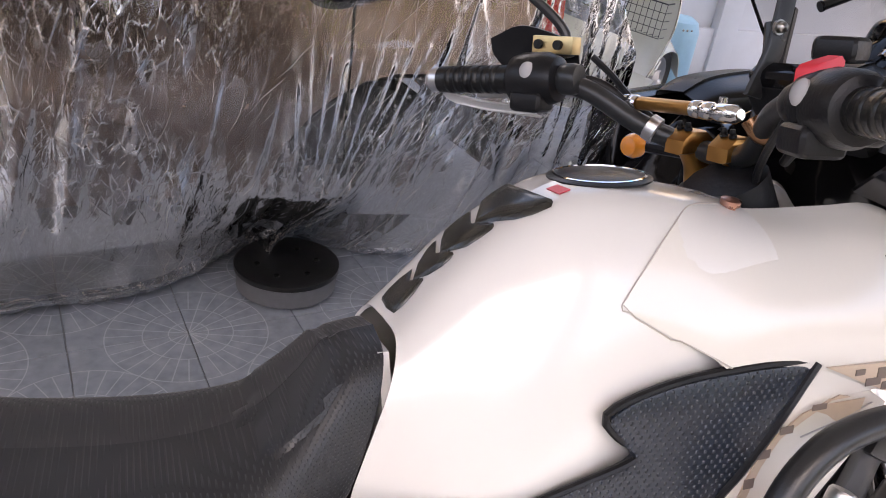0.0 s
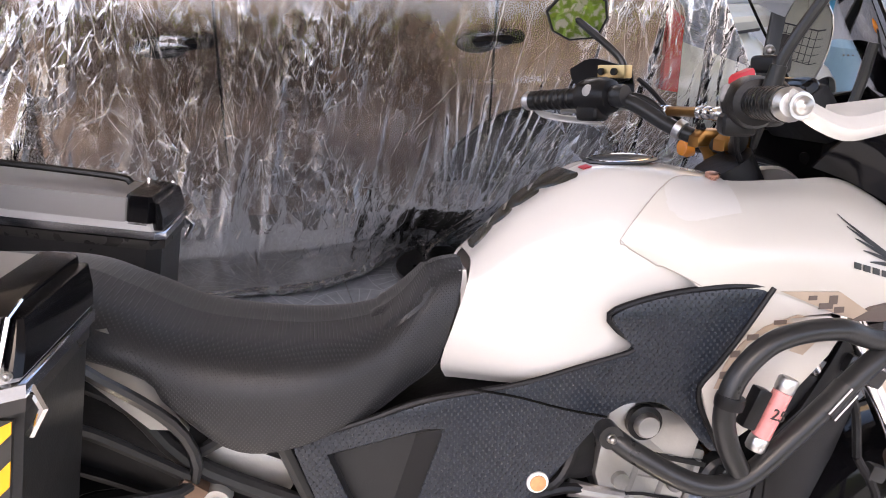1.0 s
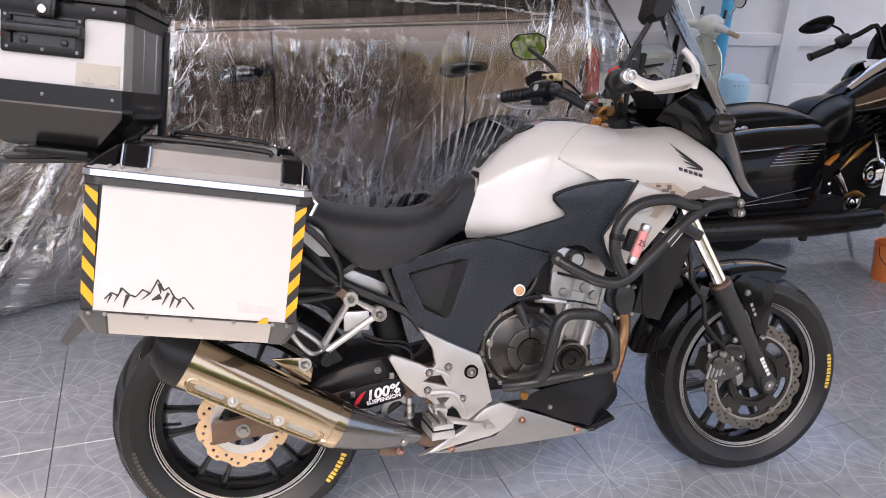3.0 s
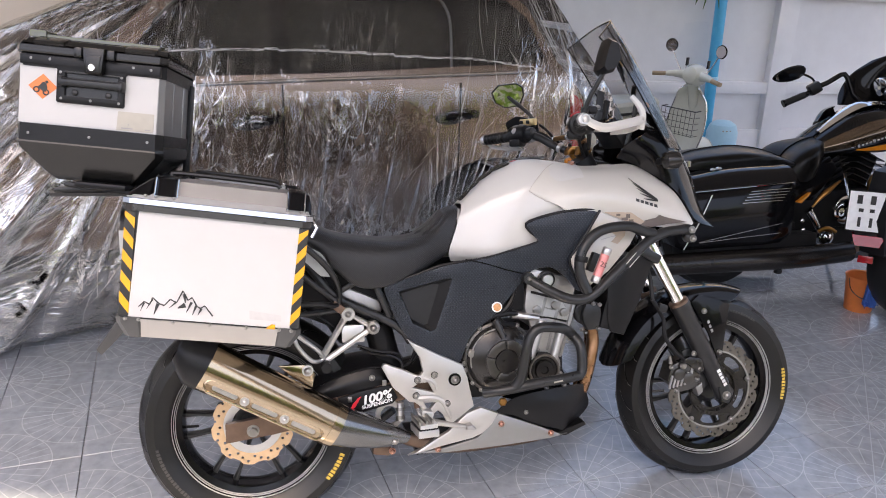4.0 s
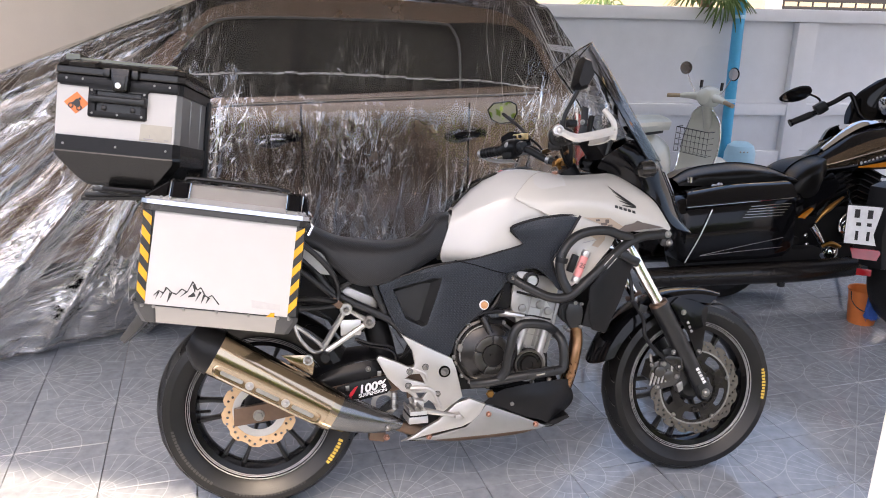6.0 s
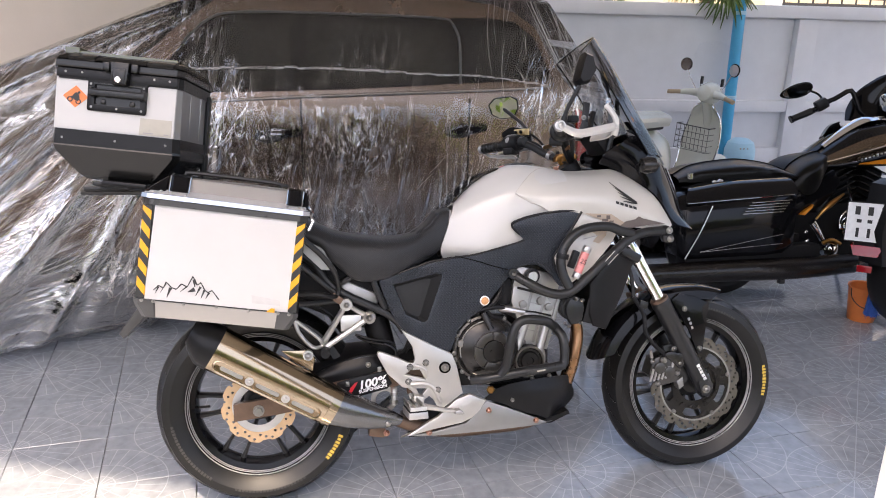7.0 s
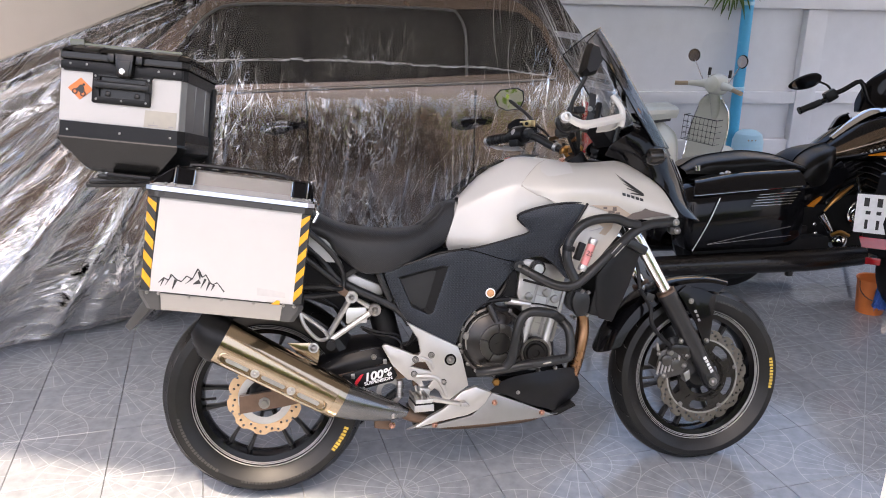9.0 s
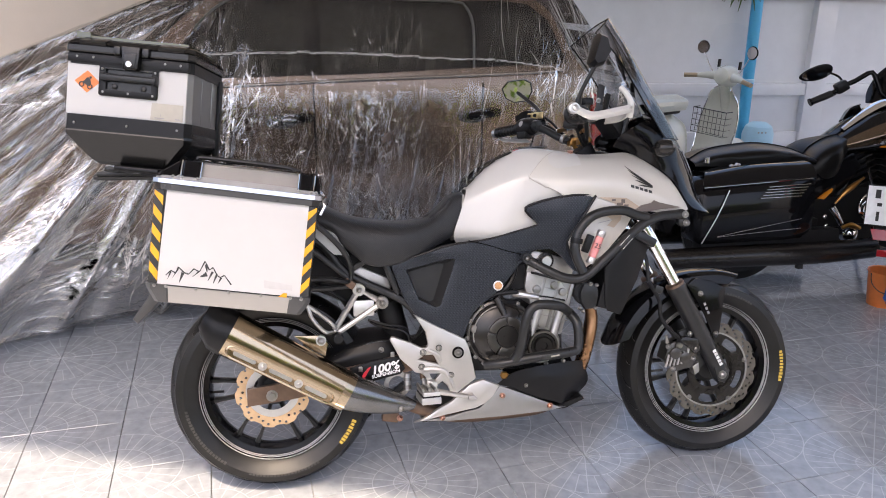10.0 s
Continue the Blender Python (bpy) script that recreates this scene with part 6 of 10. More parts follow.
part("oil_filler", made(lathe, [(0.013, 0), (0.014, 0.01), (0.0125, 0.024), (0.009, 0.027)], (0.616, -0.105, 0.479), (0, -1, 0), 20), M["bolt"], en)
part("drain_plug", made(lathe, [(0.013, 0), (0.0135, 0.006), (0.009, 0.010), (0.005, 0.010)], (0.705, -0.122, 0.331), (0, -1, 0), 6), M["gold"], en, "brass hexagon plug")
part("dipstick", made(tube, [(0.686, -0.125, 0.570), (0.706, -0.14, 0.520)], [0.013, 0.010], 12), M["cover"], en)
part("alternator_cover", made(lathe, [(0.050, 0), (0.048, 0.02), (0.040, 0.03), (0.036, 0.026), (0.03, 0.026), (0.026, 0.036), (0.012, 0.036), (0.010, 0.03)], (0.830, -0.098, 0.416), (0, -1, 0), 36), M["cover"], en)
part("cover_arc", made(lathe, [(0.048, 0.0), (0.046, 0.006), (0.041, 0.006), (0.039, 0.0)], (0.830, -0.126, 0.416), (0, -1, 0), 36, True), M["rotor_grey"], en, "bronze ring on the cover")
part("cylinder_block", made(box, (0.868, 0.0, 0.545), (0.115, 0.20, 0.19), (0, 16, 0), 0.012), M["cast"], en, "grey cast cylinder block")
for dx in (-0.045, 0.0, 0.045):
    part("cylinder_web", made(box, (0.868 + dx * 0.96, -0.1015, 0.545 - dx * 0.28), (0.010, 0.012, 0.16), (0, 16, 0), 0.003), M["cast"], en)
part("head_joint", made(box, (0.870, 0.0, 0.622), (0.150, 0.216, 0.008), (0, 16, 0), 0.002), M["dark"], en)
part("rocker_cover", made(box, (0.852, 0.0, 0.712), (0.135, 0.19, 0.05), (0, 16, 0), 0.018, 3), M["cover"], en)
part("case_flange", made(lathe, [(0.060, 0), (0.062, 0.006), (0.058, 0.012), (0.050, 0.012)], (0.830, -0.090, 0.416), (0, -1, 0), 36), M["alu_dark"], en)
part("cylinder_head", made(box, (0.862, 0.0, 0.655), (0.15, 0.21, 0.08), (0, 16, 0), 0.015), M["alu_dark"], en)
part("head_casting", made(plate, [(0.778, 0.600), (0.785, 0.645), (0.842, 0.664), (0.880, 0.630), (0.918, 0.572), (0.898, 0.500), (0.874, 0.430), (0.790, 0.440), (0.803, 0.521)], -0.106, -0.090, bevel=0.006), M["alu_dark"], en, "bright cast cylinder head side")
part("casting_joint", made(tube, [(0.792, -0.1075, 0.572), (0.850, -0.1075, 0.565), (0.906, -0.1075, 0.551)], 0.0025, 6), M["dark"], en)
for a, b in (((0.828, 0.562), (0.793, 0.447)), ((0.893, 0.545), (0.861, 0.436))):
    sr = part("stud_rib", made(tube, [(a[0], -0.114, a[1]), (b[0], -0.112, b[1])], 0.0125, 16), M["alu"], en)
    part("rib_collar", made(tube, [(a[0] - 0.004, -0.114, a[1] - 0.012), (a[0] - 0.008, -0.114, a[1] - 0.024)], 0.0145, 16), M["alu_dark"], sr)
for x, z in ((0.815, 0.590), (0.872, 0.600), (0.898, 0.578)):
    part("casting_boss", made(lathe, [(0.013, 0), (0.012, 0.008), (0.007, 0.009)], (x, -0.106, z), (0, -1, 0), 16), M["cast"], en)
for k in range(4):
    part("cylinder_fin", made(box, (0.866 + 0.004 * k, -0.1, 0.50 + 0.028 * k), (0.10, 0.012, 0.005), (0, 16, 0), 0.001), M["cast"], en)
part("spark_coil", made(tube, [(0.742, -0.10, 0.580), (0.79, -0.11, 0.572), (0.82, -0.11, 0.566)], [0.013, 0.007], 10, 8), M["alu"], en)
part("throttle_body", made(box, (0.735, -0.05, 0.63), (0.10, 0.10, 0.09), (0, 0, 0), 0.02), M["dark"], en)
for pts in ([(0.68, -0.10, 0.575), (0.72, -0.115, 0.60), (0.745, -0.105, 0.64), (0.75, -0.10, 0.68)], [(0.61, -0.105, 0.535), (0.66, -0.115, 0.572), (0.73, -0.11, 0.585), (0.77, -0.105, 0.575)], [(0.69, -0.11, 0.585), (0.71, -0.12, 0.56), (0.75, -0.11, 0.55)]):
    part("engine_hose", made(tube, pts, 0.008, 8, 16), M["black"], en)
part("head_nut", made(lathe, [(0.018, 0), (0.018, 0.016), (0.015, 0.021)], (0.842, -0.11, 0.678), (0, -1, 0), 20), M["alu"], en)
part("head_ring", made(lathe, [(0.025, 0), (0.025, 0.010), (0.019, 0.012)], (0.842, -0.108, 0.678), (0, -1, 0), 20), M["black"], en)
bm = bmesh.new()
for x, z in ((0.819, 0.471), (0.873, 0.450), (0.918, 0.498), (0.888, 0.395), (0.845, 0.354), (0.900, 0.360)):
    bolt(bm, (x, -0.103, z), 0.007)
part("case_bolt", bm, M["bolt"], en)
part("oil_cap_sticker", made(lathe, [(0.0112, 0), (0.0112, 0.006), (0.008, 0.007)], (0.689, -0.128, 0.609), (0, -1, 0), 24), M["seal_tan"], bike, "round orange and white seal")
part("seal_ring", made(lathe, [(0.0150, 0), (0.0150, 0.004), (0.012, 0.005)], (0.689, -0.127, 0.609), (0, -1, 0), 24), M["white_decal"], bike)
part("pump_cover", made(lathe, [(0.040, 0), (0.040, 0.02), (0.034, 0.026), (0.02, 0.026)], (0.975, -0.085, 0.572), (0, -1, 0), 28), M["black_metal"], en)
part("thermostat", made(plate, [(0.961, 0.603), (1.001, 0.601), (1.008, 0.572), (1.005, 0.553), (0.999, 0.525), (0.966, 0.523), (0.952, 0.548), (0.950, 0.576)], -0.126, -0.10, bevel=0.004), M["black_metal"], en)
bm = bmesh.new()
for x, z in ((0.982, 0.602), (1.001, 0.598), (0.997, 0.527), (0.946, 0.528), (0.957, 0.519)):
    bolt(bm, (x, -0.126, z), 0.006)
part("thermostat_bolt", bm, M["bolt"], en)
for y, dx in ((-0.065, 0.0), (-0.01, 0.016)):
    part("header_pipe", made(tube, [(0.93, y, 0.58), (0.985 + dx, y, 0.555), (1.006 + dx, y, 0.49), (0.996 + dx, y - 0.005, 0.42), (0.975 + dx, y, 0.34), (0.945 + dx, y + 0.01, 0.27), (0.89, -0.03, 0.215)], 0.019, 12, 36), M["copper"], en, "heat tinted copper coloured exhaust header")

# crash bars
def bar(name, pts, r, parent, steps=40):
    return part(name, made(tube, pts, r, 12, steps), M["black_metal"], parent)


for s in (1, -1):
    cb = bar("crash_bar", [(0.770, -0.165 * s, 0.692), (0.800, -0.185 * s, 0.672), (0.860, -0.205 * s, 0.640), (0.905, -0.212 * s, 0.632), (0.945, -0.212 * s, 0.645), (1.0, -0.208 * s, 0.690), (1.061, -0.200 * s, 0.740), (1.125, -0.19 * s, 0.788), (1.18, -0.180 * s, 0.808), (1.25, -0.165 * s, 0.812)], 0.0145, bike)
    cb["label"] = "black steel engine guard bar"
    bar("upper_loop", [(0.930, -0.212 * s, 0.650), (0.912, -0.208 * s, 0.690), (0.906, -0.205 * s, 0.730), (0.920, -0.202 * s, 0.775), (0.955, -0.200 * s, 0.812), (1.0, -0.198 * s, 0.828), (1.06, -0.195 * s, 0.830), (1.10, -0.19 * s, 0.816), (1.14, -0.187 * s, 0.806)], 0.0145, cb)
    bar("lower_loop", [(0.905, -0.15 * s, 0.522), (0.87, -0.185 * s, 0.545), (0.832, -0.20 * s, 0.556), (0.790, -0.20 * s, 0.556), (0.765, -0.20 * s, 0.535), (0.750, -0.20 * s, 0.485), (0.738, -0.195 * s, 0.42), (0.720, -0.19 * s, 0.392)], 0.0145, cb)
    bar("lower_rail", [(0.640, -0.155 * s, 0.372), (0.690, -0.18 * s, 0.382), (0.80, -0.195 * s, 0.400), (0.895, -0.19 * s, 0.408), (0.922, -0.185 * s, 0.42), (0.922, -0.175 * s, 0.49), (0.905, -0.15 * s, 0.522)], 0.0145, cb)
    bm = bmesh.new()
    for p in ((0.768, -0.17, 0.694), (1.255, -0.165, 0.812), (1.262, -0.165, 0.79)):
        cyl(bm, (p[0], p[1] * s + 0.012 * s, p[2]), (p[0], p[1] * s - 0.012 * s, p[2]), 0.016, 0.016, 16)
    part("bar_lug", bm, M["black_metal"], cb)
    bm = bmesh.new()
    bolt(bm, (1.264, -0.178 * s, 0.812), 0.010, (0, -s, 0))
    bolt(bm, (1.268, -0.178 * s, 0.786), 0.010, (0, -s, 0))
    bolt(bm, (0.768, -0.182 * s, 0.694), 0.006, (0, -s, 0))
    part("bar_bolt", bm, M["bolt"], cb)
    if s > 0:
        bb = part("bar_badge", made(tube, [(1.043, -0.203, 0.722), (1.075, -0.198, 0.752)], 0.0158, 14), M["tape_black"], cb, "small black badge plate")
        part("badge_edge", made(tube, [(1.039, -0.2215, 0.727), (1.071, -0.2165, 0.757)], 0.0012, 6), M["alu"], bb)
        part("badge_edge", made(tube, [(1.049, -0.2205, 0.717), (1.081, -0.2155, 0.747)], 0.0012, 6), M["alu"], bb)
        bb = part("bar_badge", made(box, (0.83, -0.209, 0.402), (0.058, 0.004, 0.014), (0, -8, 0), 0.002), M["tape_black"], cb)
        part("badge_mark", made(box, (0.842, -0.2115, 0.4035), (0.026, 0.001, 0.004), (0, -8, 0)), M["beige_label"], bb)
# bottle strapped to the guard
bt = thing("canister", "pink and clear marked canister strapped to the engine guard", "bottle", BIKE, (0.955, -0.20, 0.68))
a, b = Vector((0.951, -0.205, 0.676)), Vector((0.992, -0.205, 0.776))
d = (b - a).normalized()
part("body", made(cyl, a + d * 0.020, b - d * 0.024, 0.0125, n=20), mat("pink label", (0.75, 0.28, 0.27), 0.3, vary=0.18, scale=30), bt, "pink label")
for p, q in ((a, a + d * 0.02), (b - d * 0.024, b)):
    part("cap", made(lathe, [(0.011, 0), (0.013, 0.003), (0.013, 0.017), (0.011, 0.02)], p, d, 20), M["alu"], bt, "clear and silver cap")
words("number_print", "25", 0.021, pose(0.972, -0.2185, 0.727, 0, 22, 0), M["tape_black"], bt, "black printed number")
part("strap", made(box, (0.945, -0.205, 0.735), (0.02, 0.02, 0.055), (0, 22, 0), 0.004), M["black"], bt)
part("clamp", made(lathe, [(0.018, -0.008), (0.019, 0.0), (0.018, 0.008)], (0.912, -0.204, 0.745), (0.2, 0, 1), 20), M["black"], bt)

# radiator and its shroud
part("radiator_shroud", made(plate, [(1.028, 0.649), (1.065, 0.692), (1.111, 0.752), (1.140, 0.800), (1.205, 0.800), (1.205, 0.745), (1.176, 0.697), (1.139, 0.609), (1.079, 0.502), (1.037, 0.515), (1.027, 0.551)], -0.132, -0.124, grid=0.04, bulge=lambda x, z: 0.02 * abs(x - 1.06) / 0.08, bevel=0.003), M["black"], bike, "matt black radiator shroud")
part("radiator_shroud", made(plate, [(1.028, 0.649), (1.065, 0.692), (1.111, 0.752), (1.140, 0.800), (1.205, 0.800), (1.205, 0.745), (1.176, 0.697), (1.139, 0.609), (1.079, 0.502), (1.037, 0.515), (1.027, 0.551)], 0.132, 0.124), M["black"], bike)
part("radiator", made(box, (1.05, 0, 0.63), (0.035, 0.24, 0.22), (0, 15, 0), 0.005), M["dark"], bike)
part("frame_beam", made(box, (0.90, 0, 0.80), (0.46, 0.17, 0.14), (0, -10, 0), 0.03), M["dark"], bike)
part("steering_head", made(tube, [(0.985, 0, 1.02), (1.11, 0, 0.79)], 0.045, 14), M["dark"], bike)
part("inner_fairing", made(box, (1.11, 0, 0.88), (0.20, 0.13, 0.13), (0, 20, 0), 0.03), M["dark"], bike)
part("airbox", made(box, (0.68, 0, 0.66), (0.42, 0.16, 0.14), (0, -12, 0), 0.03), M["dark"], bike)

# fork and front end
for s in (-1, 1):
    part("fork_tube", made(tube, [(1.085, 0.098 * s, 0.918), (1.290, 0.098 * s, 0.549)], 0.0205, 18), M["chrome"], bike, "chrome fork tube")
    lg = part("fork_leg", made(lathe, [(0.030, 0), (0.032, 0.012), (0.0295, 0.02), (0.0285, 0.18), (0.026, 0.26), (0.028, 0.31), (0.030, 0.335), (0.018, 0.352)], (1.272, 0.098 * s, 0.582), (0.164, 0, -0.304), 24), M["black_metal"], bike, "black fork leg")
    part("dust_seal", made(lathe, [(0.024, -0.012), (0.030, -0.008), (0.030, 0.004)], (1.272, 0.098 * s, 0.582), (0.164, 0, -0.304), 20), M["rust"], lg)
    part("axle_clamp", made(plate, [(1.395, 0.315), (1.425, 0.33), (1.447, 0.285), (1.432, 0.262), (1.408, 0.272)], 0.125 * s, 0.085 * s, bevel=0.005), M["black_metal"], lg)
bm = bmesh.new()
bolt(bm, (FC[0] + 0.008, -0.125, FC[1] - 0.004), 0.013, h=0.006)
part("axle_bolt", bm, M["bolt"], bike)
bm = bmesh.new()
for k in range(5):
    box(bm, (1.392 + 0.0058 * k, -0.1285, 0.370 - 0.0107 * k), (0.0092, 0.0015, 0.0110), (0, 61.7, 0))
part("leg_mark", bm, M["white_decal"], bike, "white bars of lettering down the fork leg")
# mudguard: narrow ahead, deep behind the wheel
def guard_arc(r, a0, a1, y, n=9):
    return [(FC[0] + (r + 0.028 * max(0, (a - 95) / 75)) * math.cos(radians(a)), y, FC[1] + (r + 0.028 * max(0, (a - 95) / 75)) * math.sin(radians(a))) for a in [a0 + (a1 - a0) * i / (n - 1) for i in range(n)]]


fg = part("front_fender", made(skin, [guard_arc(0.285, 80, 158, -0.078), guard_arc(0.318, 74, 163, -0.066), guard_arc(0.330, 70, 166, 0.0), guard_arc(0.318, 74, 163, 0.066), guard_arc(0.285, 80, 158, 0.078)], 30, 15, 0.004), M["black_gloss"], bike, "gloss black front mudguard")
for s in (-1, 1):
    part("fender_stay", made(plate, [(1.345, 0.602), (1.40, 0.590), (1.450, 0.565), (1.440, 0.50), (1.428, 0.405), (1.412, 0.398), (1.380, 0.48), (1.318, 0.580)], 0.088 * s, 0.080 * s, bevel=0.003), M["black_gloss"], fg)
    bm = bmesh.new()
    for x, z in ((1.362, 0.551), (1.416, 0.418)):
        bolt(bm, (x, 0.089 * s, z), 0.0085, (0, s, 0))
    part("stay_bolt", bm, M["bolt"], fg)
bm = bmesh.new()
for k in range(3):
    box(bm, (1.378 + 0.006 * k, -0.0895, 0.516 - 0.014 * k), (0.010, 0.001, 0.008), (0, 67, 0))
part("stay_mark", bm, M["grey_ink"], fg)
# caliper
ca = part("brake_caliper", made(plate, [(1.232, 0.345), (1.248, 0.395), (1.300, 0.412), (1.336, 0.405), (1.346, 0.350), (1.330, 0.315), (1.275, 0.305)], -0.108, -0.052, bevel=0.007), M["clutch_grey"], bike, "dark grey two-piston brake caliper")
part("caliper_mount", made(plate, [(1.29, 0.43), (1.33, 0.44), (1.395, 0.33), (1.35, 0.29), (1.32, 0.34)], -0.088, -0.076, bevel=0.003), M["black_metal"], ca)
for x, z in ((1.268, 0.365), (1.300, 0.350)):
    part("piston_boss", made(lathe, [(0.019, 0), (0.018, 0.012), (0.012, 0.014)], (x, -0.104, z), (0, -1, 0), 18), M["clutch_grey"], ca)
part("caliper_bridge", made(plate, [(1.262, 0.405), (1.30, 0.418), (1.345, 0.410), (1.352, 0.372), (1.335, 0.36), (1.30, 0.392)], -0.116, -0.100, bevel=0.004), M["cover"], ca)
for k in range(6):
    part("caliper_rib", made(tube, [(1.236 + 0.013 * k, -0.110, 0.322 + 0.002 * k), (1.247 + 0.013 * k, -0.111, 0.362 + 0.002 * k)], 0.0042, 8, 0), M["alu_dark"], ca)
part("caliper_bracket", made(plate, [(1.330, 0.318), (1.352, 0.330), (1.356, 0.300), (1.340, 0.288)], -0.104, -0.070, bevel=0.003), M["cast"], ca)
part("bleed_nipple", made(cyl, (1.243, -0.105, 0.40), (1.236, -0.112, 0.425), 0.006, 0.004), M["bolt"], ca)
part("banjo", made(lathe, [(0.010, 0), (0.011, 0.006), (0.007, 0.012)], (1.278, -0.114, 0.392), (0, -1, 0), 14), M["bolt"], ca)
bm = bmesh.new()
for x, z in ((1.318, 0.426), (1.336, 0.378), (1.262, 0.315), (1.330, 0.345), (1.245, 0.388)):
    bolt(bm, (x, -0.108, z), 0.008)
part("caliper_bolt", bm, M["bolt"], ca)
part("caliper_mark", made(box, (1.312, -0.1095, 0.372), (0.008, 0.002, 0.035), (0, 20, 0)), M["grey_ink"], ca)
part("brake_hose", made(tube, [(1.175, -0.115, 0.60), (1.205, -0.125, 0.545), (1.21, -0.13, 0.49), (1.24, -0.13, 0.445), (1.275, -0.12, 0.415), (1.278, -0.11, 0.385)], 0.0065, 8, 30), M["black"], bike)
part("brake_hose", made(tube, [(1.175, -0.115, 0.60), (1.17, -0.10, 0.68), (1.12, -0.09, 0.80)], 0.0065, 8, 12), M["black"], bike)
part("hose_joint", made(box, (1.205, -0.118, 0.575), (0.028, 0.02, 0.024), (0, 20, 0), 0.004), M["black_metal"], bike)
part("lower_yoke", made(box, (1.165, 0, 0.735), (0.07, 0.25, 0.03), (0, 28, 0), 0.008), M["black_metal"], bike)

# black nose fairing and smoked screen
part("fairing", made(skin, [
    [(1.07, -0.085, 1.025), (1.13, -0.085, 1.003), (1.195, -0.105, 0.963), (1.252, -0.122, 0.912), (1.300, -0.130, 0.835), (1.376, -0.105, 0.808)],
    [(1.085, -0.115, 1.06), (1.16, -0.118, 1.045), (1.23, -0.115, 0.985), (1.285, -0.105, 0.918), (1.325, -0.100, 0.86), (1.382, -0.085, 0.812)],
    [(1.15, -0.112, 1.095), (1.215, -0.100, 1.075), (1.275, -0.078, 1.025), (1.320, -0.062, 0.95), (1.352, -0.055, 0.88), (1.388, -0.05, 0.816)],
    [(1.20, 0.0, 1.125), (1.265, 0.0, 1.09), (1.315, 0.0, 1.025), (1.350, 0.0, 0.95), (1.372, 0.0, 0.88), (1.392, 0.0, 0.818)],
], 24, 16, 0.004, True), M["black_gloss"], bike, "gloss black nose fairing", smooth=50)
SR = [(1.000, -0.118, 1.362), (1.055, -0.135, 1.300), (1.110, -0.138, 1.215), (1.165, -0.130, 1.130), (1.225, -0.112, 1.050)]
SI = [(1.058, -0.066, 1.412), (1.112, -0.080, 1.330), (1.168, -0.083, 1.235), (1.228, -0.075, 1.140), (1.290, -0.062, 1.045)]
SM = [(1.080, 0.0, 1.426), (1.134, 0.0, 1.338), (1.190, 0.0, 1.240), (1.252, 0.0, 1.140), (1.318, 0.0, 1.044)]
part("windscreen", made(skin, [SR, SI, SM, mirrored(SI), mirrored(SR)], 24, 25, 0.0), M["screen"], bike, "tall smoked windscreen", smooth=80)
part("screen_edge", made(tube, [SR[0], SI[0], SM[0], mirrored(SI)[0], mirrored(SR)[0]], 0.0022, 6, 24), M["black_gloss"], bike)
for q in (SR, mirrored(SR)):
    part("screen_edge", made(tube, q, 0.0022, 6, 20), M["black_gloss"], bike)
part("cowl", made(skin, [[(1.165, -0.126, 1.10), (1.20, -0.120, 1.065), (1.245, -0.108, 1.02)], [(1.232, -0.07, 1.115), (1.262, -0.068, 1.075), (1.300, -0.058, 1.02)], [(1.258, 0, 1.118), (1.285, 0, 1.08), (1.325, 0, 1.02)], [(1.232, 0.07, 1.115), (1.262, 0.068, 1.075), (1.300, 0.058, 1.02)], [(1.165, 0.126, 1.10), (1.20, 0.120, 1.065), (1.245, 0.108, 1.02)]], 12, 15, 0.0), M["black_gloss"], bike, smooth=80)
part("headlamp", made(skin, [[(1.30, -0.05, 1.0), (1.335, -0.045, 0.93), (1.355, -0.04, 0.88)], [(1.335, 0, 1.01), (1.365, 0, 0.94), (1.38, 0, 0.88)], [(1.30, 0.05, 1.0), (1.335, 0.045, 0.93), (1.355, 0.04, 0.88)]], 10, 9, 0.003), M["chrome"], bike)
for s in (-1, 1):
    sg = part("turn_signal", made(lathe, [(0.008, 0), (0.022, 0.006), (0.0265, 0.02), (0.024, 0.045), (0.012, 0.058)], (1.155, 0.205 * s, 1.012), (1, 0.0, 0.05), 20), M["cover"], bike, "smoked turn signal")
    part("stalk", made(tube, [(1.175, 0.19 * s, 1.012), (1.19, 0.11 * s, 1.01)], 0.011, 10), M["black"], sg)
    part("screen_stay", made(tube, [(1.10, 0.09 * s, 1.06), (1.115, 0.10 * s, 1.13), (1.12, 0.11 * s, 1.185)], 0.007, 8, 12), M["black_metal"], bike)
part("dash", made(box, (1.095, 0, 1.092), (0.04, 0.15, 0.08), (0, -35, 0), 0.012), M["dark"], bike)
part("screen_mount", made(tube, [(1.085, 0.06, 1.10), (1.10, 0.07, 1.15), (1.115, 0.08, 1.20)], 0.010, 8, 10), M["black"], bike)
part("instrument", made(box, (1.080, 0.0, 1.112), (0.030, 0.14, 0.060), (0, -35, 0), 0.014, 3), M["black_gloss"], bike, "dark instrument panel")

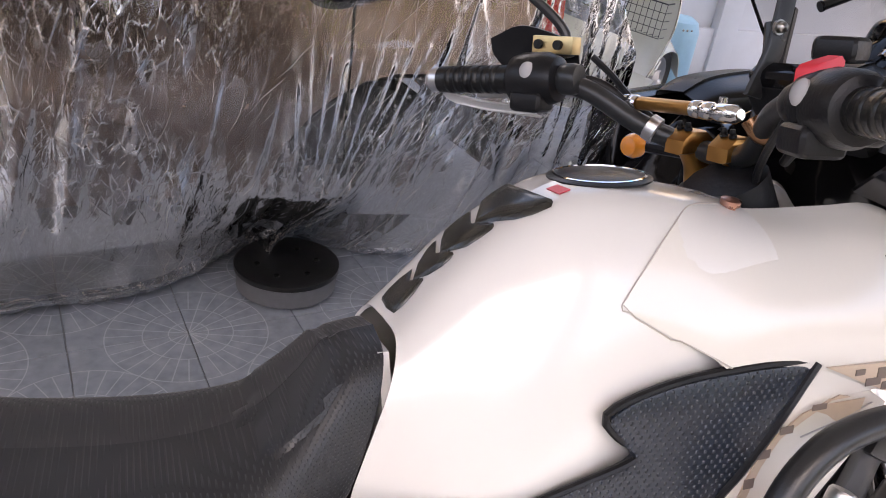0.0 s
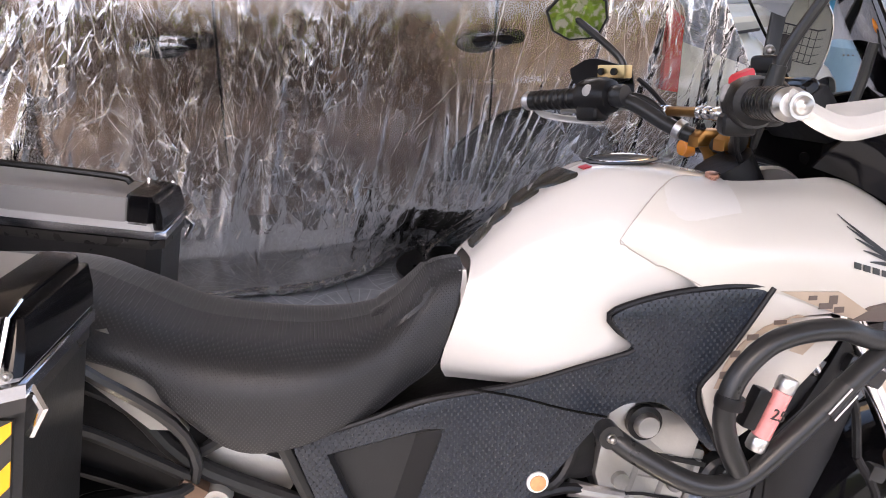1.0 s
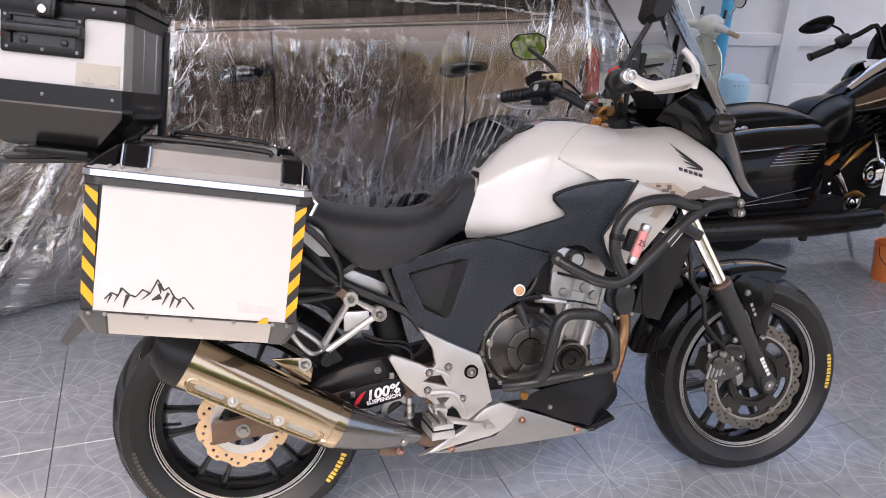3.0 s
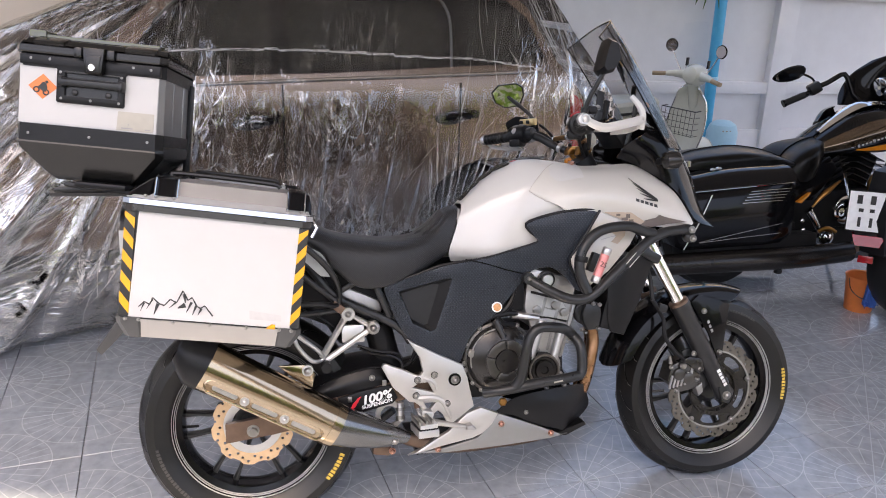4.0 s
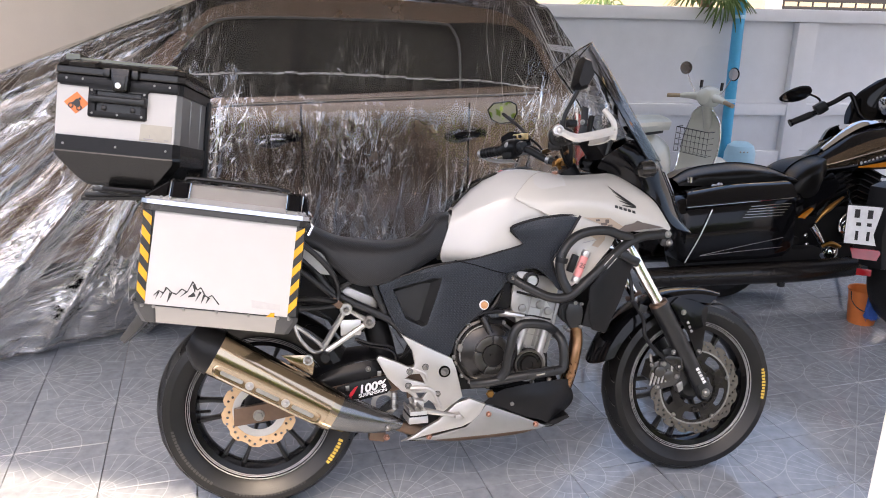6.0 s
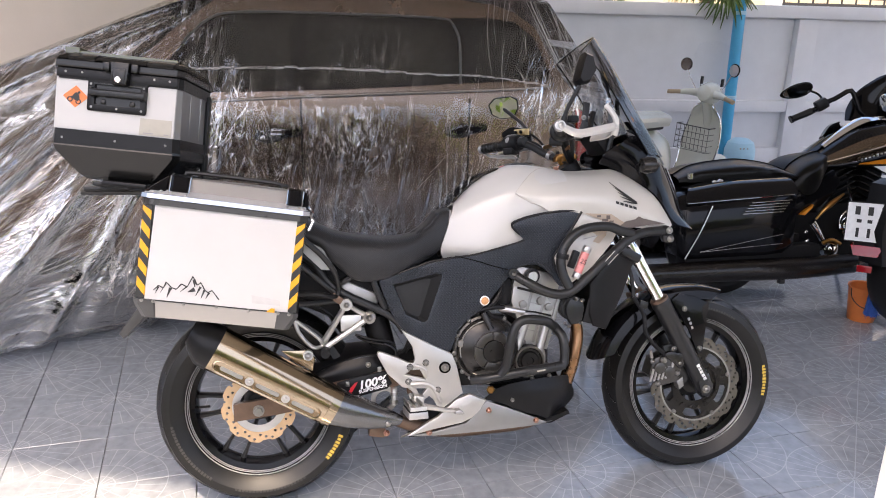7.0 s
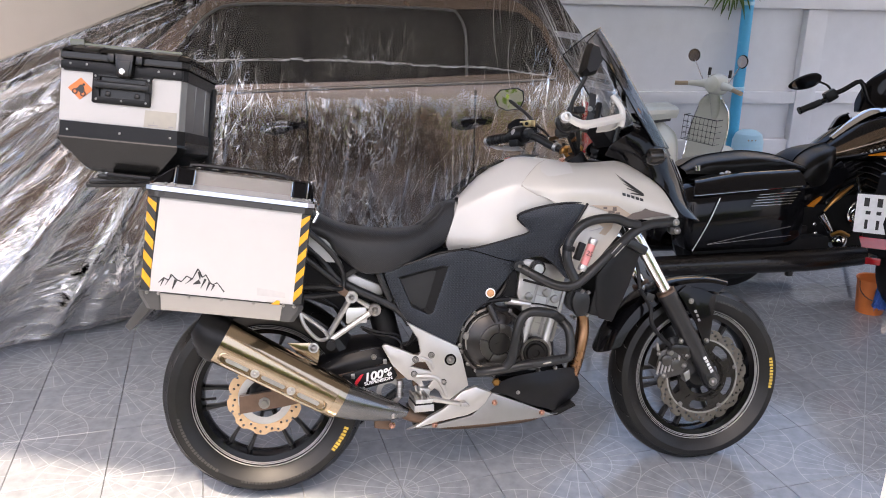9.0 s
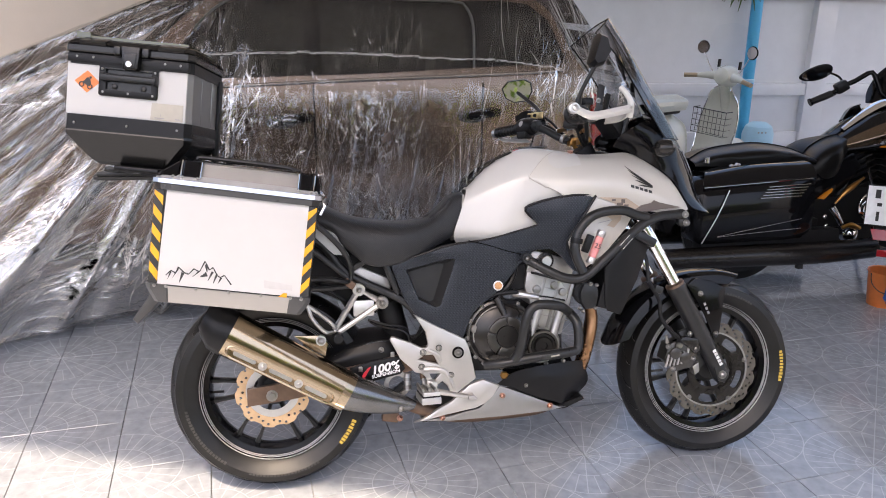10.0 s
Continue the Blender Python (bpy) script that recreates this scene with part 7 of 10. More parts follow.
# handlebar, slightly turned to the left
BAR = [(0.800, 0.352, 1.093), (0.868, 0.240, 1.102), (0.915, 0.185, 1.098), (0.965, 0.130, 1.062), (1.010, 0.075, 1.040), (1.012, 0.02, 1.040), (0.995, -0.025, 1.055), (0.962, -0.075, 1.092), (0.940, -0.120, 1.108), (0.900, -0.215, 1.114), (0.857, -0.345, 1.118)]
hb = part("handlebar", made(tube, BAR, 0.0125, 14, 70), M["black_metal"], bike, "black tapered handlebar")
part("bar_brace", made(tube, [(0.963, 0.13, 1.086), (0.966, 0.04, 1.089)], 0.0078, 16), M["gold"], hb, "gold handlebar brace")
for p, q in (((0.962, 0.168, 1.084), (0.963, 0.128, 1.086)), ((0.966, 0.042, 1.089), (0.966, -0.030, 1.090))):
    part("brace_clamp", made(lathe, [(0.006, 0.0), (0.0095, 0.003), (0.0095, 0.012), (0.0078, 0.015), (0.0095, 0.018), (0.0095, 0.03), (0.0075, 0.034)] + ([(0.0085, 0.038), (0.0095, 0.042), (0.0095, 0.066), (0.006, 0.072)] if p[1] < 0.1 else []), p, Vector(q) - Vector(p), 18), M["chrome"], hb, "chrome brace end")
for y in (0.172, -0.045):
    part("brace_eye", made(tube, [(0.964, y, 1.088), (0.966 if y > 0 else 0.972, y - 0.012, 1.072), (0.962 if y > 0 else 0.978, y - (0.018 if y > 0 else 0.035), 1.062 if y > 0 else 1.075)], [0.009, 0.007], 12, 8), M["copper"], hb)
part("bar_clip", made(lathe, [(0.0135, -0.007), (0.0160, -0.006), (0.0160, 0.006), (0.0135, 0.007)], (0.975, 0.118, 1.058), (0.45, -0.55, -0.35), 20), M["alu"], hb, "silver clamp")
for y, dx in ((0.082, -0.004), (0.022, 0.006)):
    rs = part("riser", made(tube, [(1.022 + dx, y - 0.004, 0.992), (1.018 + dx, y - 0.002, 1.022), (1.006 + dx, y, 1.043)], [0.0155, 0.0145], 18, 10), M["gold"], hb, "bronze anodised bar riser")
    part("riser_cap", made(plate, [(0.984 + dx, 1.034), (1.026 + dx, 1.036), (1.030 + dx, 1.052), (1.018 + dx, 1.062), (0.996 + dx, 1.062), (0.984 + dx, 1.050)], y - 0.0155, y + 0.0155, bevel=0.006), M["gold"], rs)
    for dy in (-0.007, 0.007):
        bm = bmesh.new()
        bolt(bm, (0.996 + dx, y + dy, 1.0615), 0.0042, (-0.2, 0, 1))
        part("riser_bolt", bm, M["dark"], rs)
part("top_yoke", made(box, (1.03, 0.03, 0.972), (0.08, 0.12, 0.028), (0, 28, 0), 0.008), M["black_metal"], bike)
for e, i, s in (((0.800, 0.352, 1.093), (0.862, 0.250, 1.102), 1), ((0.857, -0.345, 1.118), (0.902, -0.212, 1.114), -1)):
    g = part("grip", made(tube, [e, i], 0.0175, 18), M["rubber"], hb, "black rubber grip")
    d = (Vector(e) - Vector(i)).normalized()
    bm = bmesh.new()
    for k in range(7):
        c = Vector(i).lerp(Vector(e), 0.12 + 0.12 * k)
        cyl(bm, c - d * 0.004, c + d * 0.004, 0.0181, 0.0181, 18)
    part("ridge", bm, M["rubber"], g)
    part("bar_end", made(lathe, [(0.016, 0), (0.017, 0.012), (0.012, 0.02)], e, d, 16), M["alu"], g)
    c = Vector(i) - d * 0.028
    sw = part("switch_housing", made(lathe, [(0.019, 0.034), (0.029, 0.030), (0.033, 0.016), (0.033, -0.014), (0.027, -0.030), (0.016, -0.034)] if s > 0 else [(0.019, 0.042), (0.026, 0.040), (0.030, 0.030), (0.031, 0.004), (0.028, 0.0), (0.030, -0.004), (0.029, -0.022), (0.022, -0.032), (0.014, -0.034)], c, d, 26), M["black"], hb, "black moulded switch housing")
    side = d.cross(Vector((0, 0, 1))).normalized()
    side = side if side.x < 0 else -side
    part("switch", made(lathe, [(0.010, -0.012), (0.011, 0.003), (0.008, 0.006), (0.003, 0.007)], c + side * 0.026 + Vector((0, 0, 0.010)), side + Vector((0, 0, 0.25)), 18), M["grey_ink"], sw, "pale grey switch")
    part("switch_lobe", made(box, c + side * 0.012 + Vector((0, 0, -0.026)), (0.040, 0.044, 0.026), (0, 0, math.degrees(math.atan2(d.y, d.x)) - 90), 0.009, 3), M["black"], sw)
    part("cable_boot", made(tube, [c - d * 0.02 + Vector((0.02, 0, 0.0)), c - d * 0.06 + Vector((0.035, 0, -0.01)), c - d * 0.12 + Vector((0.04, 0, -0.06))], [0.010, 0.005], 10, 14), M["black"], sw)
    part("lever_clamp", made(lathe, [(0.017, -0.012), (0.019, -0.006), (0.019, 0.006), (0.017, 0.012)], c - d * 0.045, d, 16), M["black_metal"], hb)
    lv = [c - d * 0.045 + Vector((0.025, 0, -0.005)), c + Vector((0.06, 0, -0.012)), Vector(i).lerp(Vector(e), 0.5) + Vector((0.065, 0, -0.016)), Vector(e) + Vector((0.055, 0, -0.018))]
    part("lever", made(tube, lv, [0.009, 0.006], 8, 16), M["alu"], hb, "silver lever")
    if s < 0:
        part("reservoir", made(box, c - d * 0.05 + Vector((0.035, 0, 0.045)), (0.036, 0.038, 0.022), (0, 0, 20), 0.008, 3), M["black"], hb)
part("kill_switch", made(rings, [[(0.907 + a * (0.007 - e * 0.6), -0.170 + b * (0.0085 - e * 0.6) - 0.008 * a, 1.136 + z + 0.004 * a) for a, b in ((-1, -1), (0, -1.15), (1, -1), (1, 1), (0, 1.15), (-1, 1))] for z, e in ((-0.006, 0), (0.008, 0), (0.012, 0.003))]), M["red"], hb, "red stop switch")
part("throttle_pod", made(lathe, [(0.018, 0), (0.025, 0.006), (0.027, 0.014), (0.025, 0.018), (0.027, 0.022), (0.026, 0.036), (0.019, 0.046)], (0.915, -0.185, 1.112), (0.33, -0.94, 0.03), 20), M["black"], hb)
# hand guards
GR = [(0.848, -0.362, 1.122), (0.872, -0.368, 1.106), (0.902, -0.370, 1.096), (0.940, -0.366, 1.101), (0.985, -0.356, 1.110), (1.022, -0.342, 1.118)]
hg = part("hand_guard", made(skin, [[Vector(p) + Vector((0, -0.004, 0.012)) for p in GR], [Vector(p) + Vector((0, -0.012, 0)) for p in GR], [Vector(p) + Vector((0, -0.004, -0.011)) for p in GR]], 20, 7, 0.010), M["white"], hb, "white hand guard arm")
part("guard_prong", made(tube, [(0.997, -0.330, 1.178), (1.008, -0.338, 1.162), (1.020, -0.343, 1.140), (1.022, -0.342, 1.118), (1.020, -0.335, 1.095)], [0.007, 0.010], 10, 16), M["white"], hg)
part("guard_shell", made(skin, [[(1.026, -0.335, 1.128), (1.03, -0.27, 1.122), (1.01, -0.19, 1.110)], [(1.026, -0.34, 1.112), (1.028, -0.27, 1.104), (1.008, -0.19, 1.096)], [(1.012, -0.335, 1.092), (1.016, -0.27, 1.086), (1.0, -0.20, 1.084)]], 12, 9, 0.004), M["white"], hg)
bm = bmesh.new()
bolt(bm, (0.853, -0.372, 1.118), 0.012, h=0.005)
bolt(bm, (1.018, -0.352, 1.118), 0.005, h=0.005)
part("guard_bolt", bm, M["alu"], hg)
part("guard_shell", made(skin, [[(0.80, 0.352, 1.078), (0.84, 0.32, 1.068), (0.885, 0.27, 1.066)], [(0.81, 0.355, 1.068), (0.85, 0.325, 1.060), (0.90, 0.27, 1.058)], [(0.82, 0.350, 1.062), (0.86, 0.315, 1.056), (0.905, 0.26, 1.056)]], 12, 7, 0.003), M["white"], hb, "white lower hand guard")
part("guard_shield", made(skin, [[(0.865, 0.345, 1.150), (0.895, 0.31, 1.168), (0.945, 0.255, 1.150)], [(0.870, 0.345, 1.130), (0.905, 0.31, 1.138), (0.950, 0.255, 1.130)], [(0.885, 0.335, 1.110), (0.91, 0.305, 1.112), (0.950, 0.25, 1.112)]], 12, 7, 0.003), M["black"], hb, "black wind shield on the grip")
part("switch_bracket", made(box, (0.915, 0.255, 1.146), (0.020, 0.062, 0.022), (0, 0, 25), 0.002), M["pale_gold"], hb, "pale gold switch bracket")
for k in (-1, 1):
    part("bracket_button", made(cyl, (0.905 - 0.006 * k, 0.255 + 0.014 * k, 1.146), (0.899 - 0.006 * k, 0.252 + 0.014 * k, 1.146), 0.006, 0.006, 14), M["dark"], hb)
# mirrors
def rear_mirror(base, knee, c, face, s):
    st = part("mirror_stem", made(tube, [base, knee, c], 0.0065, 10, 16), M["black_metal"], hb)
    part("mirror_boot", made(cyl, base, Vector(base) + (Vector(knee) - Vector(base)) * 0.35, 0.011, 0.009, 12), M["rubber"], st)
    n = Vector(face).normalized()
    u = n.cross(Vector((0, 0, 1))).normalized()
    v = u.cross(n)
    shape = [(-0.052, 0.030), (-0.030, 0.042), (0.030, 0.036), (0.052, 0.012), (0.040, -0.022), (0.010, -0.038), (-0.040, -0.034), (-0.056, 0.0)]
    c = Vector(c)
    hd = part("mirror_head", made(rings, [[c + u * x * k * s + v * z * k + n * h for x, z in shape] for h, k in ((0.006, 1.0), (0.0, 1.04), (-0.020, 0.92), (-0.036, 0.62))]), M["black"], st, "black mirror shell")
    bm = bmesh.new()
    bm.faces.new([bm.verts.new(c + u * x * 0.93 * s + v * z * 0.93 + n * 0.0075) for x, z in shape])
    part("mirror_glass", bm, M["mirror"], hd, "mirror glass", smooth=0)


rear_mirror((0.935, 0.262, 1.130), (0.928, 0.270, 1.170), (0.868, 0.335, 1.238), (-0.25, -0.96, -0.16), 1)
bm = bmesh.new()
RM = [(0.950, 1.330), (0.970, 1.322), (0.980, 1.275), (0.962, 1.244), (0.936, 1.236), (0.927, 1.250), (0.940, 1.302)]
st = part("mirror_stem", made(tube, [(0.900, -0.245, 1.125), (0.908, -0.255, 1.17), (0.940, -0.28, 1.240)], 0.0065, 10, 16), M["black_metal"], hb)
part("mirror_boot", made(cyl, (0.898, -0.243, 1.115), (0.904, -0.250, 1.155), 0.012, 0.009, 12), M["rubber"], st)
hd = part("mirror_head", made(rings, [[(0.953 + (x - 0.953) * k, -0.262 - 0.05 * h + (x - 0.953) * -0.15, 1.285 + (z - 1.285) * k) for x, z in RM] for h, k in ((-0.35, 0.9), (0, 1.0), (0.6, 1.0), (1.0, 0.8))]), M["black"], st, "black mirror shell")

# tank details
part("filler_cap", made(lathe, [(0.052, 0), (0.052, 0.0015), (0.047, 0.0035), (0.038, 0.0035), (0.034, 0.005), (0.012, 0.0055)], (0.832, 0.004, 1.0245), (-0.05, 0, 1), 40), M["black"], bike, "black round fuel filler cap")
part("cap_ring", made(lathe, [(0.0455, 0), (0.0465, 0.0015), (0.044, 0.002), (0.0435, 0)], (0.832, 0.004, 1.0272), (-0.05, 0, 1), 40, True), M["chrome"], bike)


TANK = surface(tank)


def tank_pad(half):
    """One scale of the tank pad: a swallow-tailed outline, laid on the tank's spine and domed."""
    o = half + [(x, 0.012 - y) for x, y in half[::-1]]
    m = (sum(p[0] for p in o) / len(o), 0.006)
    loops = []
    for k, lift in ((1.0, 0.0008), (0.97, 0.0035), (0.80, 0.0052), (0.4, 0.0058)):
        loop = []
        for x, y in o:
            x, y = m[0] + (x - m[0]) * k, m[1] + (y - m[1]) * k
            hit = TANK.ray_cast(Vector((x, y, 1.2)), Vector((0, 0, -1)))
            loop.append((x, y, (hit[0].z if hit[0] else 0.9) + lift))
        loops.append(loop)
    part("tank_pad", made(rings, loops), M["pad"], bike, "black gel tank pad", smooth=60)


M["pad"] = dotted("carbon pattern gel", (0.018, 0.018, 0.016), 0.16, 0.004, ("X", "Y"), 0.2)
tank_pad([(0.639, 0.006), (0.647, -0.009), (0.636, -0.0145), (0.6253, -0.0155), (0.6185, -0.013), (0.617, 0.006)])
tank_pad([(0.664, 0.006), (0.6728, -0.0155), (0.669, -0.018), (0.6623, -0.0165), (0.652, -0.009), (0.6425, 0.006)])
tank_pad([(0.698, 0.006), (0.7095, -0.0200), (0.706, -0.0235), (0.696, -0.0240), (0.6824, -0.0210), (0.675, -0.010), (0.668, 0.006)])
tank_pad([(0.752, 0.006), (0.757, -0.040), (0.753, -0.0445), (0.738, -0.0415), (0.7245, -0.0325), (0.711, -0.010), (0.7015, 0.006)])
hit = TANK.ray_cast(Vector((0.772, -0.022, 1.2)), Vector((0, 0, -1)))
part("tank_sticker", made(box, (0.772, -0.022, hit[0].z + 0.0008), (0.012, 0.024, 0.001), (0, -math.degrees(math.atan2(hit[1].x, hit[1].z)) * -1, 0)), M["red"], bike, "small red and white sticker")
bm = bmesh.new()
lathe(bm, [(0.011, 0), (0.011, 0.004), (0.007, 0.006), (0.007, 0.009), (0.010, 0.011), (0.010, 0.016), (0.004, 0.018)], (0.938, -0.062, 0.998), (0, -0.2, 1), 20)
part("shroud_bolt", bm, M["copper_bolt"], bike, "copper coloured bolt")
# wing shaped badge in plain black strokes
SHROUD = surface(shroud)


def on_shroud(x, z):
    hit = SHROUD.ray_cast(Vector((x, -0.4, z)), Vector((0, 1, 0)))
    return (hit[0].y if hit[0] else -0.15) - 0.0016


for k in range(5):
    x0, z0 = 1.091 + 0.0088 * k, 0.964 - 0.0150 * k
    top = []
    for f in range(11):
        u = f / 10
        x = x0 + (1.174 - x0) * u
        z = z0 + (0.901 - 0.0015 * k - z0) * u ** (0.88 + 0.07 * k)
        top.append((x, z, 0.0021 * math.sin(math.pi * min(1, u * 0.85 + 0.05)) + 0.0003))
    o = [(x, z + w) for x, z, w in top] + [(x, z - w) for x, z, w in top[::-1]]
    part("wing_badge", made(plate, o, -0.0008, 0.0004, grid=0.012, bulge=on_shroud), M["tape_black"], bike, smooth=0)
for k in range(5):
    x = 1.101 + 0.0145 * k
    z = 0.906 - 0.30 * (x - 1.101)
    part("badge_bar", made(plate, [(x, z), (x + 0.0105, z - 0.003), (x + 0.0105, z - 0.0115), (x, z - 0.0085)], -0.0008, 0.0004, bulge=on_shroud), M["tape_black"], bike, smooth=0)
part("side_stand", made(tube, [(0.42, 0.10, 0.26), (0.25, 0.19, 0.10), (0.13, 0.245, -0.052)], 0.012, 10, 10), M["black_metal"], bike)

part("stay_plate", made(plate, [(1.040, 1.105), (1.062, 1.100), (1.083, 1.150), (1.092, 1.225), (1.070, 1.232), (1.062, 1.160)], 0.045, 0.051, bevel=0.002), M["black_metal"], bike, "black screen stay plate")
bm = bmesh.new()
bolt(bm, (1.068, 0.044, 1.178), 0.008)
part("stay_bolt", bm, M["bolt"], bike)
part("turn_lamp", made(lathe, [(0.010, 0.02), (0.017, 0.012), (0.018, 0.0), (0.014, -0.008), (0.005, -0.010)], (1.069, 0.285, 1.012), (0.9, 0.2, 0), 20), M["amber"], bike, "amber turn signal")
part("turn_stalk", made(tube, [(1.085, 0.28, 1.012), (1.12, 0.20, 1.010), (1.17, 0.11, 1.0)], 0.008, 8, 10), M["black"], bike)
part("brake_line", made(tube, [(0.935, 0.20, 1.135), (0.955, 0.185, 1.115), (0.975, 0.16, 1.085), (1.01, 0.13, 1.05), (1.05, 0.10, 1.0)], 0.0042, 8, 24), M["black"], bike)
part("brake_line", made(tube, [(0.935, -0.12, 1.10), (0.965, -0.07, 1.055), (1.0, -0.03, 1.02), (1.05, 0.0, 0.99)], 0.0042, 8, 24), M["black"], bike)
# seam between tank and shroud
def on_skin(p):
    o, d = Vector(p) + Vector((0, -0.2, 0.2)), Vector((0, 1, -1)).normalized()
    near = [q for q in (TANK.ray_cast(o, d), SHROUD.ray_cast(o, d)) if q[0]]
    return min(near, key=lambda q: q[3])[0] - d * 0.0003 if near else Vector(p)


seam = [on_skin(p) for p in spline([(0.925, -0.060, 1.008), (0.885, -0.068, 1.009), (0.853, -0.091, 0.999), (0.823, -0.104, 0.972), (0.7935, -0.1125, 0.936), (0.797, -0.1145, 0.930), (0.835, -0.1245, 0.908), (0.872, -0.137, 0.890), (0.905, -0.1475, 0.872)], 46)]
# thin grey-brown tube that colours in the shade of the step
part("panel_gap", made(tube, seam, 0.0008, 6), mat("shadowed panel gap", (0.36, 0.33, 0.29), 0.8), bike)

# ---- luggage ----
def side_case(s):
    """Aluminium side case in a black frame; s = 1 on the right of the bike, -1 on its left."""
    label = "white side case with hazard striped corners hung on the motorcycle" if s > 0 else "silver and black side case hung on the motorcycle"
    t = thing("side_case", label, "luggage case", BIKE, (-0.05, -0.30 * s, 0.61), "side cases on the motorcycle")

    def q(y):
        return y * s
    yo, yi = -0.405, -0.185
    # body: slanted like the frame it hangs on
    def corner(x, z):
        """x 0..1 along the case, z 0..1 up it."""
        a = Vector((-0.262 + 0.030 * z, 0, 0.690 + 0.240 * z))
        b = Vector((0.130 + 0.033 * z, 0, 0.634 + 0.240 * z))
        return a.lerp(b, x)

    def ring(z, x0, x1, y0, y1, c=0.02):
        a, b = corner(x0, z), corner(x1, z)
        d = (b - a).normalized()
        return [(a + d * c)[0:1] + (q(y0),) + (a + d * c)[2:3], (b - d * c)[0:1] + (q(y0),) + (b - d * c)[2:3], b[0:1] + (q(y0 + c),) + b[2:3], b[0:1] + (q(y1 - c),) + b[2:3], (b - d * c)[0:1] + (q(y1),) + (b - d * c)[2:3], (a + d * c)[0:1] + (q(y1),) + (a + d * c)[2:3], a[0:1] + (q(y1 - c),) + a[2:3], a[0:1] + (q(y0 + c),) + a[2:3]]
    body = part("body", made(rings, [ring(0.0, 0, 1, yo, yi), ring(1.0, 0, 1, yo, yi)]), M["black_metal"], t)
    part("face", made(rings, [[(corner(x, z).x, q(y), corner(x, z).z) for x, z in ((0.055, 0.015), (0.955, 0.015), (0.945, 0.985), (0.075, 0.985))] for y in (yo + 0.004, yo - 0.003)]), M["box_white"] if s > 0 else M["alu"], t, "plain white face" if s > 0 else "brushed metal face", smooth=0)
    # tapered foot
    part("base", made(rings, [ring(0.0, -0.006, 1.006, yo - 0.006, yi), ring(-0.03, 0.0, 1.0, yo - 0.004, yi), ring(-0.180, 0.045, 0.955, yo + 0.012, yi + 0.01), ]), M["case_base"], t, "tapered metal base")
    for x0, x1 in ((-0.012, 0.145), (0.855, 1.012)):
        part("base_corner", made(rings, [ring(0.012, x0, x1, yo - 0.009, yi, 0.012), ring(-0.035, x0 + 0.004, x1, yo - 0.008, yi, 0.012), ring(-0.183, 0.038 if x0 < 0 else 0.850, 0.150 if x0 < 0 else 0.962, yo + 0.009, yi, 0.012)]), M["corner_grey"], t)
    # lid
    lid = part("lid", made(rings, [ring(0.985, -0.010, 1.010, yo - 0.010, yi), ring(1.045, -0.010, 1.010, yo - 0.010, yi)]), M["rim_grey"], t, "dark lid rim")
    part("lid_band", made(rings, [ring(1.052, -0.016, 1.016, yo - 0.014, yi, 0.016), ring(1.098, -0.014, 1.014, yo - 0.013, yi, 0.016), ring(1.104, -0.010, 1.010, yo - 0.008, yi, 0.016)]), M["bright_alu"], lid, "bright polished metal lid band")
    part("lid_ledge", made(rings, [ring(1.104, 0.0, 1.0, yo - 0.007, yi, 0.012), ring(1.148, 0.015, 0.985, yo + 0.012, yi, 0.012), ring(1.155, 0.03, 0.97, yo + 0.018, yi, 0.012)]), M["ledge_lit"], lid, "metal lid ledge, coloured pale as the lit face")
    part("lid_top", made(rings, [ring(1.15, 0.20, 0.88, yo + 0.016, yi, 0.006), ring(1.285, 0.20, 0.88, yo + 0.034, yi, 0.006), ring(1.305, 0.20, 0.88, yo + 0.060, yi, 0.006)]), M["lid_grey"], lid, "grey metal lid top")
    for x0, x1 in ((0.145, 0.262), (0.862, 0.962)):
        part("lid_block", made(rings, [ring(1.140, x0, x1, yo + 0.004, yi, 0.006), ring(1.300, x0, x1, yo + 0.022, yi, 0.006), ring(1.325, x0 + 0.004, x1 - 0.004, yo + 0.050, yi, 0.006)]), M["black_gloss"], lid)
        for x in (x0, x1):
            p, q2, q3 = corner(x, 1.135), corner(x, 1.30), corner(x, 1.327)
            part("lid_trim", made(tube, [(p.x, q(yo + 0.001), p.z), (q2.x, q(yo + 0.020), q2.z), (q3.x, q(yo + 0.050), q3.z)], 0.0019, 6), M["chrome"], lid)
    part("lid_wedge", made(rings, [ring(1.115, -0.004, 0.143, yo + 0.002, yi, 0.010), ring(1.165, 0.012, 0.143, yo + 0.010, yi, 0.010), ring(1.290, 0.118, 0.143, yo + 0.026, yi, 0.004)]), M["black_gloss"], lid)
    part("lid_wedge", made(rings, [ring(1.115, 0.964, 1.004, yo + 0.002, yi, 0.006), ring(1.200, 0.964, 1.000, yo + 0.012, yi, 0.006), ring(1.290, 0.964, 0.985, yo + 0.026, yi, 0.004)]), M["black_gloss"], lid)
    part("handle", made(tube, [(corner(0.20, 1.32).x, q(-0.30), corner(0.20, 1.32).z), (corner(0.25, 1.36).x, q(-0.30), corner(0.25, 1.355).z), (corner(0.75, 1.36).x, q(-0.30), corner(0.75, 1.355).z), (corner(0.82, 1.32).x, q(-0.30), corner(0.82, 1.32).z)], 0.006, 8, 30), M["rubber"], lid, "black carry strap")
    part("lid_groove", made(rings, [ring(1.043, -0.012, 1.012, yo - 0.0115, yi), ring(1.053, -0.012, 1.012, yo - 0.0115, yi)]), M["black_gloss"], lid)
